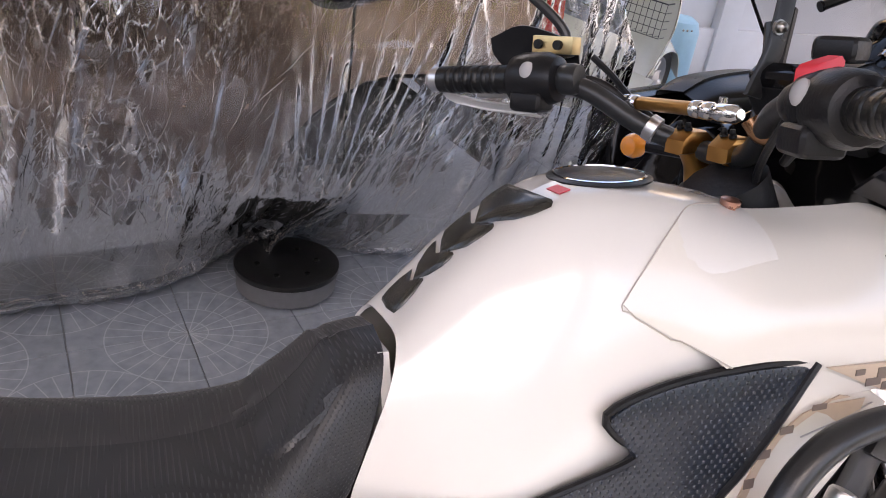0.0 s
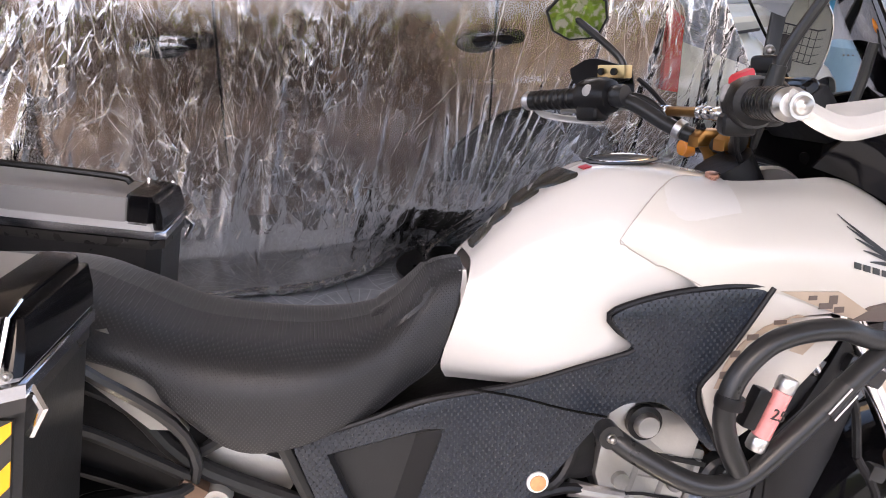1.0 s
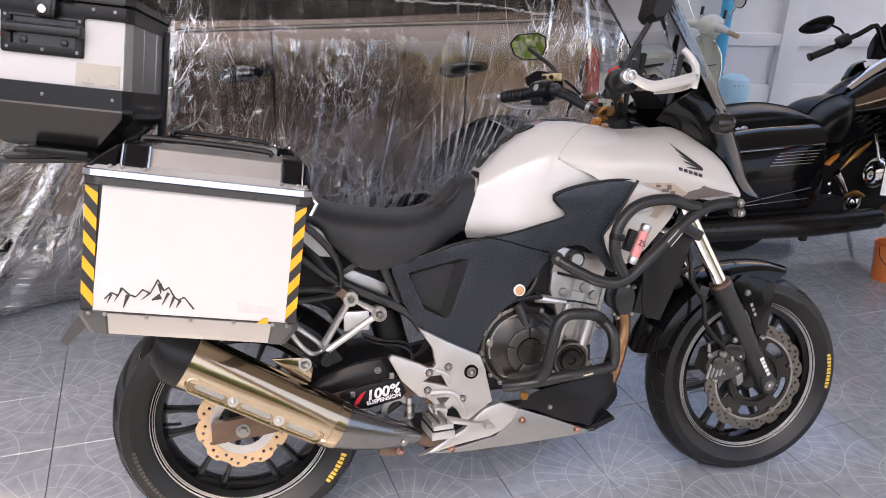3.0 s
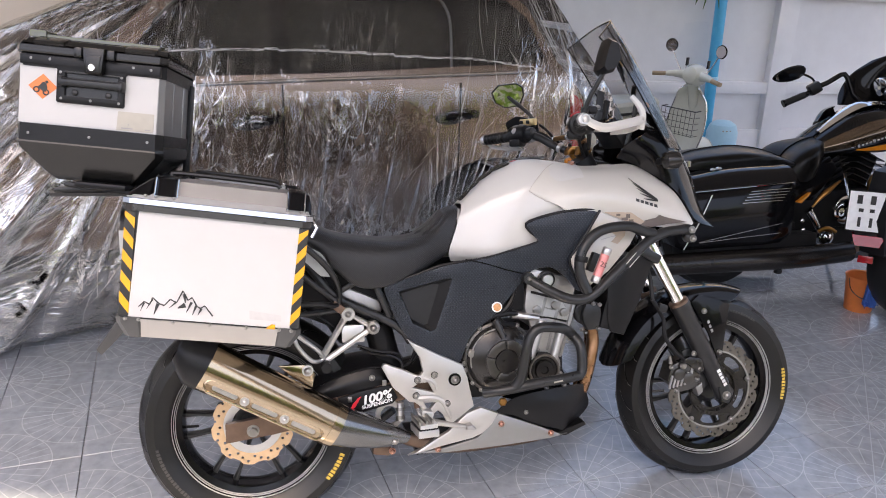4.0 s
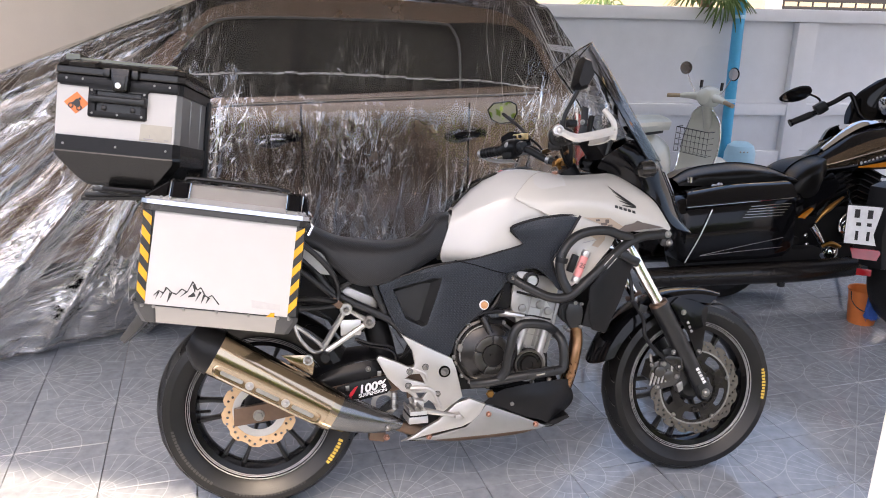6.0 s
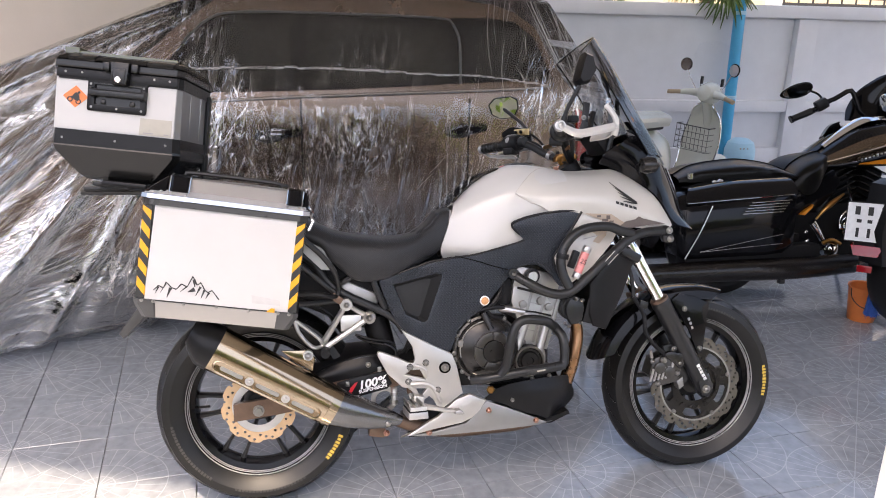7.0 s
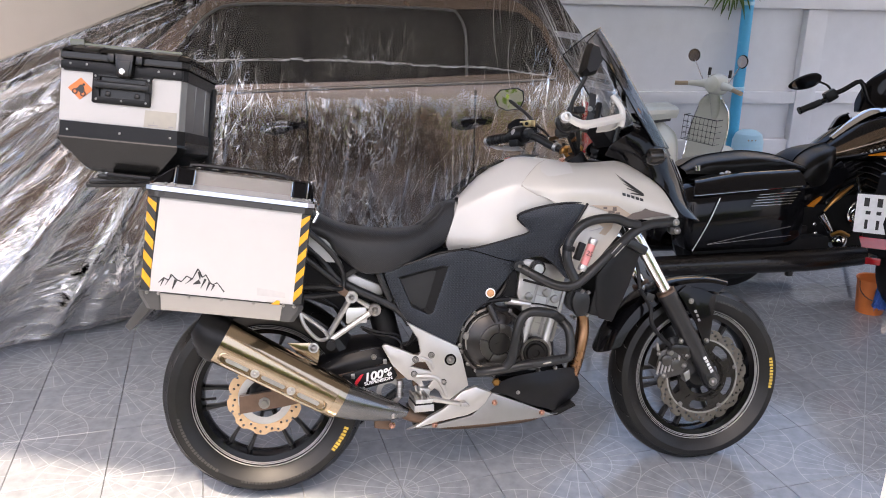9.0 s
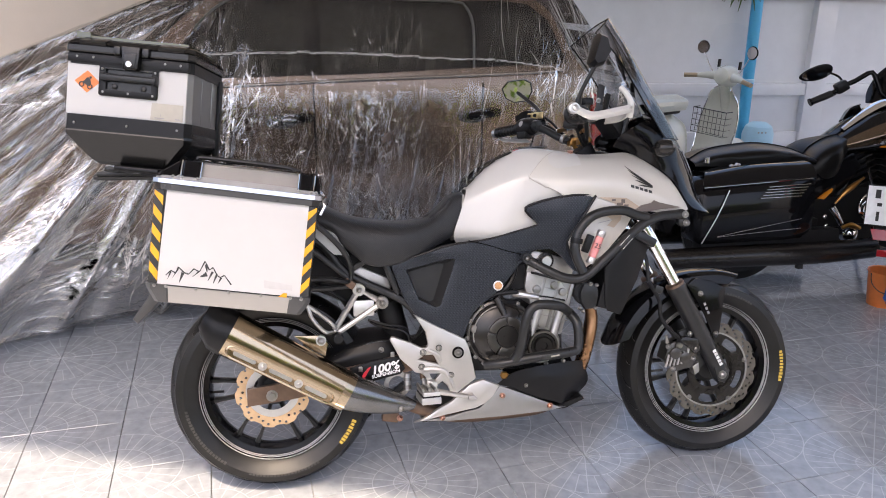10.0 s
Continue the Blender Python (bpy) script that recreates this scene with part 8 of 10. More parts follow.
    part("latch", made(tube, [(corner(1.01, 1.06).x, q(yo + 0.02), corner(1.01, 1.06).z), (corner(1.045, 1.0).x, q(yo + 0.01), corner(1.045, 1.0).z), (corner(1.02, 0.90).x, q(yo + 0.01), corner(1.02, 0.90).z)], 0.004, 6), M["chrome"], t, "wire latch")
    # bolts along the edges
    for x, z in ((0.045, 0.0), (0.145 * 0.8, 0.0), (0.30, -0.005), (0.50, -0.005), (0.70, -0.005), (0.885, 0.0), (0.955, 0.0), (0.10, 1.125), (0.155, 1.125), (0.25, 1.125), (0.868, 1.125), (0.945, 1.125), (0.98, 1.125)):
        c = corner(x, z)
        bm = bmesh.new()
        bolt(bm, (c.x, q(yo - 0.0105 if z < 0.5 else yo + 0.002), c.z), 0.0042, (0, -s, 0), 0.003)
        part("rivet", bm, M["bolt"], t)
    if s < 0:
        return t
    # hazard tape on both upright corners
    for x0, x1, dirn in ((0.004, 0.058, -1), (0.944, 0.996, 1)):
        part("tape", made(rings, [[(corner(x, z).x, q(y), corner(x, z).z) for x, z in ((x0, 0.02), (x1, 0.02), (x1, 0.975), (x0, 0.975))] for y in (yo + 0.002, yo - 0.0042)]), M["tape_black"], t, "black and yellow hazard tape", smooth=0)
        for k in range(5):
            z = 0.045 + 0.195 * k
            dz = 0.105 * dirn
            zs = [(x0, z - (dz if dirn < 0 else 0)), (x1, z + (dz if dirn > 0 else 0)), (x1, z + (dz if dirn > 0 else 0) + 0.095), (x0, z - (dz if dirn < 0 else 0) + 0.095)]
            o = [(corner(x, min(0.975, max(0.02, zz))).x, corner(x, min(0.975, max(0.02, zz))).z) for x, zz in zs]
            part("stripe", made(plate, o, q(yo - 0.0056), q(yo - 0.0040)), M["yellow"], t, "yellow reflective stripe", smooth=0)
    o = [(corner(x, z).x, corner(x, z).z) for x, z in ((0.81, 0.0), (0.862, 0.0), (0.862, 0.045), (0.84, 0.045))]
    part("stripe", made(plate, o, q(yo - 0.0080), q(yo - 0.004)), M["yellow"], t, smooth=0)
    # mountain line drawing
    line = [(0.115, 0.118), (0.150, 0.172), (0.185, 0.150), (0.200, 0.215), (0.240, 0.165), (0.275, 0.150), (0.310, 0.212), (0.350, 0.185), (0.385, 0.300), (0.420, 0.215), (0.445, 0.245), (0.480, 0.165), (0.500, 0.150), (0.530, 0.175), (0.585, 0.085)]
    for a, b in zip(line, line[1:]):
        p0, p1 = corner(0.0085 + a[0] * 0.857, a[1] - 0.008), corner(0.0085 + b[0] * 0.857, b[1] - 0.008)
        d = (p1 - p0).normalized()
        n = Vector((-d.z, 0, d.x)) * 0.0017
        o = [(v.x, v.z) for v in (p0 - n * 0.6, p1 - n, p1 + n, p0 + n * 0.6)]
        part("mountain_line", made(plate, o, q(yo - 0.0046), q(yo - 0.0025)), M["mountain"], t, smooth=0)
    for (a0, a1), (b0, b1), w in (((0.15, 0.16), (0.13, 0.085), 0.002), ((0.200, 0.20), (0.165, 0.10), 0.002), ((0.235, 0.16), (0.215, 0.06), 0.004), ((0.345, 0.185), (0.305, 0.13), 0.002), ((0.395, 0.27), (0.405, 0.19), 0.004), ((0.405, 0.17), (0.36, 0.135), 0.006), ((0.445, 0.20), (0.415, 0.10), 0.003), ((0.475, 0.17), (0.455, 0.08), 0.003), ((0.51, 0.15), (0.49, 0.085), 0.003)):
        p0, p1 = corner(0.0085 + a0 * 0.857, a1 - 0.008), corner(0.0085 + b0 * 0.857, b1 - 0.008)
        d = (p1 - p0).normalized()
        n = Vector((-d.z, 0, d.x)) * w
        o = [(v.x, v.z) for v in (p0 - n, p1 - n * 0.2, p1 + n * 0.2, p0 + n)]
        part("mountain_line", made(plate, o, q(yo - 0.0046), q(yo - 0.0025)), M["mountain"], t, smooth=0)
    a = corner(0.80, 0.13)
    part("faint_mark", made(plate, [(a.x - 0.035, a.z - 0.008), (a.x + 0.035, a.z - 0.018), (a.x + 0.035, a.z - 0.004), (a.x - 0.035, a.z + 0.012)], q(yo - 0.0042), q(yo - 0.0025)), mat("faded grey print", (0.49, 0.48, 0.475), 0.5), t, "faded pale print", smooth=0)
    return t


side_case(1)
side_case(-1)


def top_case():
    m = BIKE @ pose(-0.325, -0.215, 0.975, 0, 6.5, -9) @ pose(-0.0245, 0, 0)
    t = thing("top_case", "white and black hard top case with latch on the rear rack", "luggage case", m)
    W, D = 0.165, 0.348

    def ring(z, w, y0, y1, c=0.014, cb=0.03):
        e = w - 0.018
        return [(-w + c, y0, z), (w - c, y0, z), (w, y0 + c * 1.6, z), (e, y1 - cb, z), (e - cb, y1, z), (-e + cb, y1, z), (-e, y1 - cb, z), (-w, y0 + c * 1.6, z)]
    part("base", made(rings, [ring(0.006, W * 0.60, 0.045, D - 0.05), ring(0.016, W * 0.68, 0.030, D - 0.04), ring(0.078, W * 1.03, -0.004, D), ring(0.090, W * 1.04, -0.011, D), ring(0.108, W * 1.03, -0.006, D)]), M["case_black"], t, "black tapered base", smooth=25)
    part("band", made(rings, [ring(0.089, W * 1.035, -0.010, D), ring(0.134, W * 1.025, -0.009, D)]), M["black"], t)
    part("body", made(rings, [ring(0.126, W * 1.0, 0.0, D), ring(0.275, W * 0.99, 0.0, D)]), M["grey_plate"], t, "brushed grey metal sides", smooth=25)
    for y in (0.115, 0.225):
        part("side_rib", made(box, (W - 0.004 - 0.018 * y / D, y, 0.203), (0.010, 0.012, 0.134), (0, 0, 3), 0.003), M["grey_plate"], t)
    part("face", made(rings, [[(-W + 0.003, y, 0.135), (W - 0.010, y, 0.135), (W - 0.010, y, 0.270), (-W + 0.003, y, 0.270)] for y in (0.004, -0.003)]), M["box_white"], t, "white front face", smooth=0)
    part("collar", made(rings, [ring(0.266, W * 1.015, -0.008, D), ring(0.294, W * 1.015, -0.008, D)]), M["black"], t)
    lid = part("lid", made(rings, [ring(0.2965, W * 1.045, -0.016, D), ring(0.300, W * 1.05, -0.018, D), ring(0.313, W * 1.05, -0.018, D), ring(0.317, W * 1.02, -0.012, D), ring(0.331, W * 0.99, 0.004, D - 0.01), ring(0.338, W * 0.93, 0.03, D - 0.03)]), M["case_black"], t, "black lid with a stepped edge", smooth=20)
    part("lid_gap", made(rings, [ring(0.2935, W * 1.02, -0.0095, D), ring(0.297, W * 1.02, -0.0095, D)]), M["groove"], lid)
    part("lid_step", made(rings, [ring(0.318, W * 1.035, -0.0155, D), ring(0.324, W * 1.02, -0.010, D)]), M["case_black"], lid)
    for x, w in ((-0.095, 0.07), (0.112, 0.07)):
        part("lid_rib", made(box, (x, 0.008, 0.328), (w, 0.05, 0.012), (20, 0, 0), 0.003), M["case_black"], lid)
    part("lid_panel", made(rings, [[(-W * 0.93, 0.020, z), (W * 0.88, 0.020, z), (W * 0.80, D - 0.05, z), (-W * 0.86, D - 0.05, z)] for z in (0.336, 0.344)]), M["olive"], lid, "glossy lid panel, olive put in as reflected greenery")
    part("lid_panel", made(rings, [[(-W * 0.93, 0.016, z), (-W * 0.70, 0.016, z), (-W * 0.70, D - 0.05, z), (-W * 0.90, D - 0.05, z)] for z in (0.338, 0.352)]), M["olive"], lid)
    # latch plate and handle
    hp = part("latch_plate", made(plate, [(-0.072, 0.188), (0.076, 0.188), (0.0795, 0.192), (0.0795, 0.262), (0.086, 0.268), (0.160, 0.268), (0.160, 0.292), (-0.160, 0.292), (-0.160, 0.270), (-0.081, 0.270), (-0.0755, 0.264), (-0.0755, 0.192)], -0.012, -0.001, (((-0.056, 0.205), (0.064, 0.205), (0.064, 0.260), (-0.056, 0.260)),), bevel=0.002), M["black"], t, "black moulded latch plate")
    part("recess", made(box, (0.004, -0.0035, 0.232), (0.124, 0.004, 0.060)), M["case_black"], hp)
    for x in (-0.035, 0.042):
        part("hinge_pin", made(lathe, [(0.007, 0), (0.007, 0.004), (0.004, 0.005)], (x, -0.0055, 0.214), (0, -1, 0), 16), M["cover"], hp)
    part("rim_step", made(box, (0.004, -0.0125, 0.2595), (0.128, 0.003, 0.004), (0, 0, 0), 0.001), M["black_metal"], hp)
    hd = part("handle", made(box, (0.007, -0.022, 0.2365), (0.146, 0.016, 0.019), (0, 0, 0), 0.005), M["black_metal"], hp, "black folding handle")
    part("handle_ridge", made(box, (0.007, -0.0305, 0.2435), (0.136, 0.003, 0.003), (0, 0, 0), 0.001), M["black"], hd)
    for x in (-0.061, 0.075):
        part("handle_end", made(box, (x, -0.016, 0.2365), (0.012, 0.026, 0.025), (0, 0, 0), 0.004), M["black"], hd)
    lt = part("latch", made(plate, [(-0.006, 0.262), (0.0, 0.258), (0.028, 0.258), (0.034, 0.262), (0.038, 0.318), (-0.012, 0.318)], -0.034, -0.010, bevel=0.004), M["case_black"], hp, "black latch with a key lock")
    part("latch_step", made(plate, [(0.001, 0.262), (0.027, 0.262), (0.031, 0.300), (-0.003, 0.300)], -0.037, -0.033, bevel=0.002), M["black_metal"], lt)
    for x in (-0.024, 0.050):
        part("latch_guard", made(box, (x, -0.020, 0.305), (0.018, 0.018, 0.024), (0, 0, 0), 0.004), M["case_black"], hp)
    part("key_lock", made(lathe, [(0.0085, 0), (0.0085, 0.005), (0.0065, 0.007), (0.003, 0.007)], (0.0135, -0.037, 0.273), (0, -1, 0), 20), M["chrome"], lt)
    for x, z in ((-0.135, 0.284), (-0.092, 0.285), (0.0975, 0.284), (0.1385, 0.283), (-0.0635, 0.198), (0.0035, 0.198), (0.0685, 0.198), (0.0725, 0.258), (-0.067, 0.258), (-0.135, 0.111), (0.0045, 0.113), (0.1385, 0.114)):
        bm = bmesh.new()
        bolt(bm, (x, -0.0115, z), 0.0030, (0, -1, 0), 0.002)
        part("rivet", bm, M["bolt"], t)
    st = part("diamond_sticker", made(plate, [(-0.109, 0.192), (-0.0755, 0.221), (-0.109, 0.250), (-0.1425, 0.221)], -0.0042, -0.002), M["orange"], t, "orange diamond sticker with a dark emblem", smooth=0)
    bm = bmesh.new()
    for cx, cz in ((-0.123, 0.213), (-0.101, 0.208)):
        lathe(bm, [(0.0075, -0.0005), (0.0075, 0.0005), (0.0045, 0.0005), (0.0045, -0.0005)], (cx, -0.005, cz), (0, 1, 0), 16, True)
    plate(bm, [(-0.128, 0.218), (-0.117, 0.222), (-0.110, 0.231), (-0.105, 0.232), (-0.100, 0.226), (-0.098, 0.218), (-0.102, 0.209), (-0.111, 0.212), (-0.116, 0.216)], -0.0056, -0.0044)
    plate(bm, [(-0.104, 0.233), (-0.099, 0.236), (-0.096, 0.231), (-0.101, 0.228)], -0.0056, -0.0044)
    part("emblem", bm, M["tape_black"], st, smooth=0)
    pl = part("pale_label", made(plate, [(0.0635, 0.137), (0.149, 0.137), (0.149, 0.181), (0.0655, 0.181)], -0.0044, -0.002), M["beige_label"], t, "worn beige label", smooth=0)
    for x, w, z, h in ((0.088, 0.026, 0.1425, 0.003), (0.0905, 0.0012, 0.150, 0.007), (0.136, 0.012, 0.1425, 0.003)):
        part("print_bar", made(box, (x, -0.0047, z), (w, 0.0008, h)), M["grey_ink"], pl)
    part("side_strap", made(box, (W * 1.0 - 0.014, D - 0.05, 0.13), (0.014, 0.03, 0.30), (0, 0, 0), 0.004), M["black"], t)
    mp = part("mount_plate", made(box, (0.035, 0.16, -0.006), (0.22, 0.22, 0.012), (0, 0, 0), 0.005), M["black_metal"], t)
    part("mount_latch", made(box, (0.03, 0.03, 0.000), (0.12, 0.06, 0.014), (0, 0, 0), 0.005), M["black"], mp)
    part("mount_lip", made(box, (0.09, 0.035, -0.010), (0.10, 0.05, 0.010), (0, 0, 0), 0.004), M["black"], mp)


M["case_black"] = mat("satin black case plastic", (0.010, 0.0098, 0.0095), 0.22, spec=0.4, vary=0.15, bump=0.08, bscale=300)
# lid gloss coloured olive, standing in for the greenery it reflects
M["olive"] = mat("olive reflecting gloss", (0.05, 0.055, 0.012), 0.12, coat=1.0)
top_case()

# ---- other vehicles ----
def lathe_wheel(name, c, r, half, parent, rim_mat, rot=(0, 1, 0)):
    w = part(name, made(lathe, [(r * 0.62, -half * 0.7), (r * 0.8, -half), (r * 0.95, -half * 0.7), (r, 0), (r * 0.95, half * 0.7), (r * 0.8, half), (r * 0.62, half * 0.7)], c, rot, 48, True), M["rubber"], parent, "black tyre")
    part("rim", made(lathe, [(r * 0.63, -half * 0.72), (r * 0.60, -half * 0.6), (r * 0.56, 0), (r * 0.60, half * 0.6), (r * 0.63, half * 0.72)], c, rot, 40, True), rim_mat, w)
    ax = Vector(rot).normalized()
    u = Vector((0, 0, 1))
    v = ax.cross(u)
    for k in range(9):
        a = 2 * math.pi * k / 9
        d = u * math.cos(a) + v * math.sin(a)
        part("spoke", made(tube, [Vector(c) + d * 0.03, Vector(c) + d * r * 0.6], [0.014, 0.009], 8), rim_mat, w)
    part("hub", made(lathe, [(0.02, -half * 1.1), (0.05, -half * 0.8), (0.05, half * 0.8), (0.02, half * 1.1)], c, rot, 20), rim_mat, w)
    return w


BAG = pose(2.36, 1.52, 0, -6, 0, 4)


def bagger():
    """A long black touring motorcycle with hard saddlebags, seen from its right rear."""
    t = thing("motorcycle", "black touring motorcycle with hard saddlebags and gold tank panel", "motorcycle", BAG)
    lathe_wheel("rear_wheel", (0, 0, 0.315), 0.315, 0.07, t, M["black_gloss"])
    lathe_wheel("front_wheel", (1.62, 0, 0.32), 0.32, 0.06, t, M["black_gloss"])
    part("rear_fender", made(skin, [[(0.36, y, 0.50 - abs(y)), (0.30, y, 0.62 - 0.5 * abs(y)), (0.0, y, 0.70 - 0.8 * abs(y)), (-0.28, y, 0.60 - 0.8 * abs(y)), (-0.42, y, 0.42 - 0.5 * abs(y)), (-0.46, y, 0.30)] for y in (-0.115, -0.09, 0.0, 0.09, 0.115)], 24, 15, 0.006), M["black_gloss"], t, "gloss black rear mudguard")
    for s in (1, -1):
        def sec(x, k):
            z1 = 0.588 + 0.055 * (x + 0.38) / 0.57
            z0 = 0.300 - 0.02 * k
            yo, yi = -0.335 * s, -0.165 * s
            o = [(yo + 0.03 * s, z0), (yo, z0 + 0.04), (yo - 0.005 * s, (z0 + z1) / 2), (yo + 0.005 * s, z1 - 0.05), (yo + 0.045 * s, z1), (yi, z1 + 0.01), (yi, z0)]
            m = ((yo + yi) / 2, (z0 + z1) / 2)
            return [(x, m[0] + (y - m[0]) * k, m[1] + (z - m[1]) * k) for y, z in o]
        sb = part("saddlebag", made(rings, [sec(-0.435, 0.62), sec(-0.42, 0.90), sec(-0.385, 1.0), sec(0.06, 1.0), sec(0.17, 0.97), sec(0.215, 0.86), sec(0.222, 0.7)]), M["black_gloss"], t, "gloss black hard saddlebag", smooth=50)
        part("lid_line", made(tube, [(-0.405, -0.336 * s, 0.565), (-0.1, -0.341 * s, 0.580), (0.19, -0.334 * s, 0.590)], 0.0035, 6, 10), M["chrome"], sb)
        part("lid", made(skin, [[(-0.415, -0.335 * s, 0.567), (-0.1, -0.342 * s, 0.584), (0.21, -0.33 * s, 0.594)], [(-0.395, -0.305 * s, 0.602), (-0.1, -0.305 * s, 0.632), (0.21, -0.295 * s, 0.642)], [(-0.36, -0.25 * s, 0.622), (-0.1, -0.25 * s, 0.652), (0.21, -0.24 * s, 0.660)], [(-0.34, -0.16 * s, 0.618), (-0.1, -0.16 * s, 0.650), (0.21, -0.16 * s, 0.655)]], 18, 14, 0.006), M["black_gloss"], sb)
        if s > 0:
            for k in range(5):
                part("vent_bar", made(tube, [(-0.104 + 0.011 * k, -0.345, 0.503 + 0.0136 * k), (0.127 + 0.011 * k, -0.343, 0.506 + 0.0145 * k)], 0.0022, 6), M["chrome"], sb, "thin silver trim bar")
            part("bag_seam", made(tube, [(-0.274, -0.343, 0.549), (-0.335, -0.346, 0.42), (-0.402, -0.334, 0.290)], 0.003, 6, 10), M["alu"], sb)
            part("pin_line", made(tube, [(-0.326, -0.344, 0.323), (-0.1, -0.346, 0.358), (0.14, -0.340, 0.391)], 0.0009, 5, 10), M["alu"], sb)
            part("pin_line", made(tube, [(-0.326, -0.344, 0.321), (-0.1, -0.346, 0.334), (0.14, -0.340, 0.343)], 0.0009, 5, 10), M["alu"], sb)
    # seats
    part("pillion_seat", made(skin, [[(-0.30, 0.0, 0.668), (-0.21, 0.0, 0.712), (-0.06, 0.0, 0.735), (0.08, 0.0, 0.740), (0.25, 0.0, 0.715), (0.38, 0.0, 0.672), (0.46, 0.0, 0.645)], [(-0.32, -0.09, 0.655), (-0.22, -0.125, 0.690), (-0.06, -0.145, 0.706), (0.08, -0.15, 0.710), (0.24, -0.15, 0.690), (0.36, -0.14, 0.655), (0.42, -0.13, 0.635)], [(-0.32, -0.10, 0.640), (-0.22, -0.135, 0.640), (-0.06, -0.155, 0.640), (0.08, -0.16, 0.645), (0.24, -0.16, 0.650), (0.36, -0.15, 0.640), (0.42, -0.14, 0.625)]], 30, 14, 0.006, True), M["leather"], t, "black smooth pillion seat")
    part("rider_seat", made(skin, [[(0.36, 0.0, 0.655), (0.40, 0.0, 0.705), (0.46, 0.0, 0.742), (0.52, 0.0, 0.763), (0.60, 0.0, 0.780)], [(0.33, -0.12, 0.640), (0.37, -0.15, 0.685), (0.42, -0.16, 0.715), (0.48, -0.15, 0.735), (0.56, -0.10, 0.752)], [(0.335, -0.155, 0.600), (0.37, -0.172, 0.615), (0.42, -0.178, 0.630), (0.475, -0.170, 0.650), (0.55, -0.12, 0.70)], [(0.36, -0.15, 0.575), (0.39, -0.165, 0.560), (0.43, -0.168, 0.565), (0.47, -0.160, 0.590), (0.53, -0.12, 0.66)]], 26, 18, 0.006, True), M["leather"], t, "black smooth rider seat")
    part("rail_knob", made(cyl, (-0.30, -0.17, 0.665), (-0.30, -0.17, 0.692), 0.014), M["chrome"], t)
    for x, z in ((-0.313, 0.592), (-0.180, 0.642), (-0.150, 0.648)):
        part("dock_knob", made(lathe, [(0.009, 0), (0.015, 0.006), (0.015, 0.022), (0.009, 0.028)], (x, -0.19, z), (0, -1, 0), 18), M["alu"], t, "chrome docking knob")
    part("dock_arm", made(tube, [(-0.313, -0.19, 0.592), (-0.25, -0.19, 0.622), (-0.17, -0.19, 0.644)], 0.008, 8, 10), M["black_metal"], t)
    # tank: black with a bronze side panel, a chrome console along its spine
    spine = [(0.545, 0, 0.755), (0.666, 0, 0.838), (0.768, 0, 0.895), (0.90, 0, 0.930), (1.08, 0, 0.935), (1.26, 0, 0.90)]
    brow = [(0.535, -0.085, 0.742), (0.666, -0.130, 0.812), (0.80, -0.145, 0.860), (0.92, -0.150, 0.880), (1.10, -0.130, 0.885), (1.26, -0.075, 0.865)]
    belt = [(0.510, -0.105, 0.705), (0.645, -0.165, 0.727), (0.785, -0.185, 0.754), (0.90, -0.190, 0.782), (1.10, -0.165, 0.80), (1.26, -0.09, 0.815)]
    hem = [(0.510, -0.100, 0.690), (0.655, -0.155, 0.698), (0.785, -0.170, 0.702), (0.90, -0.172, 0.705), (1.10, -0.150, 0.725), (1.26, -0.08, 0.77)]
    tk = part("tank", made(skin, [spine, [(a[0], b[1] * 0.55, a[2] * 0.55 + b[2] * 0.45 + 0.010) for a, b in zip(spine, brow)], brow], 30, 12, 0.006, True), M["black_gloss"], t, "bronze and black fuel tank")
    part("side_panel", made(skin, [brow, [((a[0] + b[0]) / 2, min(a[1], b[1]) - 0.010, (a[2] + b[2]) / 2 + 0.004) for a, b in zip(brow, belt)], belt], 30, 10, 0.006, True), M["bronze"], tk, "bronze metallic tank panel")
    part("tank_side", made(skin, [[(x, y - 0.002, z) for x, y, z in belt], [(a[0], a[1] - 0.004, (a[2] + b[2]) / 2) for a, b in zip(belt, hem)], hem], 30, 8, 0.006, True), M["black_gloss"], tk, "gloss black lower tank side")
    part("tank_flame", made(skin, [[(0.69, -0.186, 0.722), (0.80, -0.196, 0.738), (0.90, -0.199, 0.752), (1.0, -0.190, 0.765)], [(0.69, -0.184, 0.716), (0.80, -0.195, 0.716), (0.90, -0.197, 0.719), (1.0, -0.186, 0.73)]], 12, 5, 0.002), M["amber"], tk, "golden yellow tank stripe")
    bm = bmesh.new()
    for k in range(9):
        box(bm, (0.70 + 0.023 * k, -0.190 - 0.0012 * k, 0.741 + 0.0060 * k), (0.013, 0.003, 0.009 if k % 4 else 0.016), (0, -14, 0))
    part("tank_mark", bm, M["alu"], tk, "silver bars of script lettering")
    part("dash_cover", made(skin, [[(0.60, -0.022, 0.795), (0.70, -0.040, 0.865), (0.79, -0.058, 0.918), (0.88, -0.060, 0.940), (0.99, -0.05, 0.945)], [(0.60, 0, 0.805), (0.70, 0, 0.880), (0.79, 0, 0.935), (0.86, 0, 0.957), (0.99, 0, 0.958)], [(0.60, 0.022, 0.795), (0.70, 0.040, 0.865), (0.79, 0.058, 0.918), (0.88, 0.060, 0.940), (0.99, 0.05, 0.945)]], 20, 11, 0.004), M["chrome"], t, "chrome console on the tank")
    # engine
    en = part("engine", made(box, (0.72, 0, 0.40), (0.42, 0.26, 0.22), (0, 0, 0), 0.05), M["dark"], t, "black and chrome twin engine")
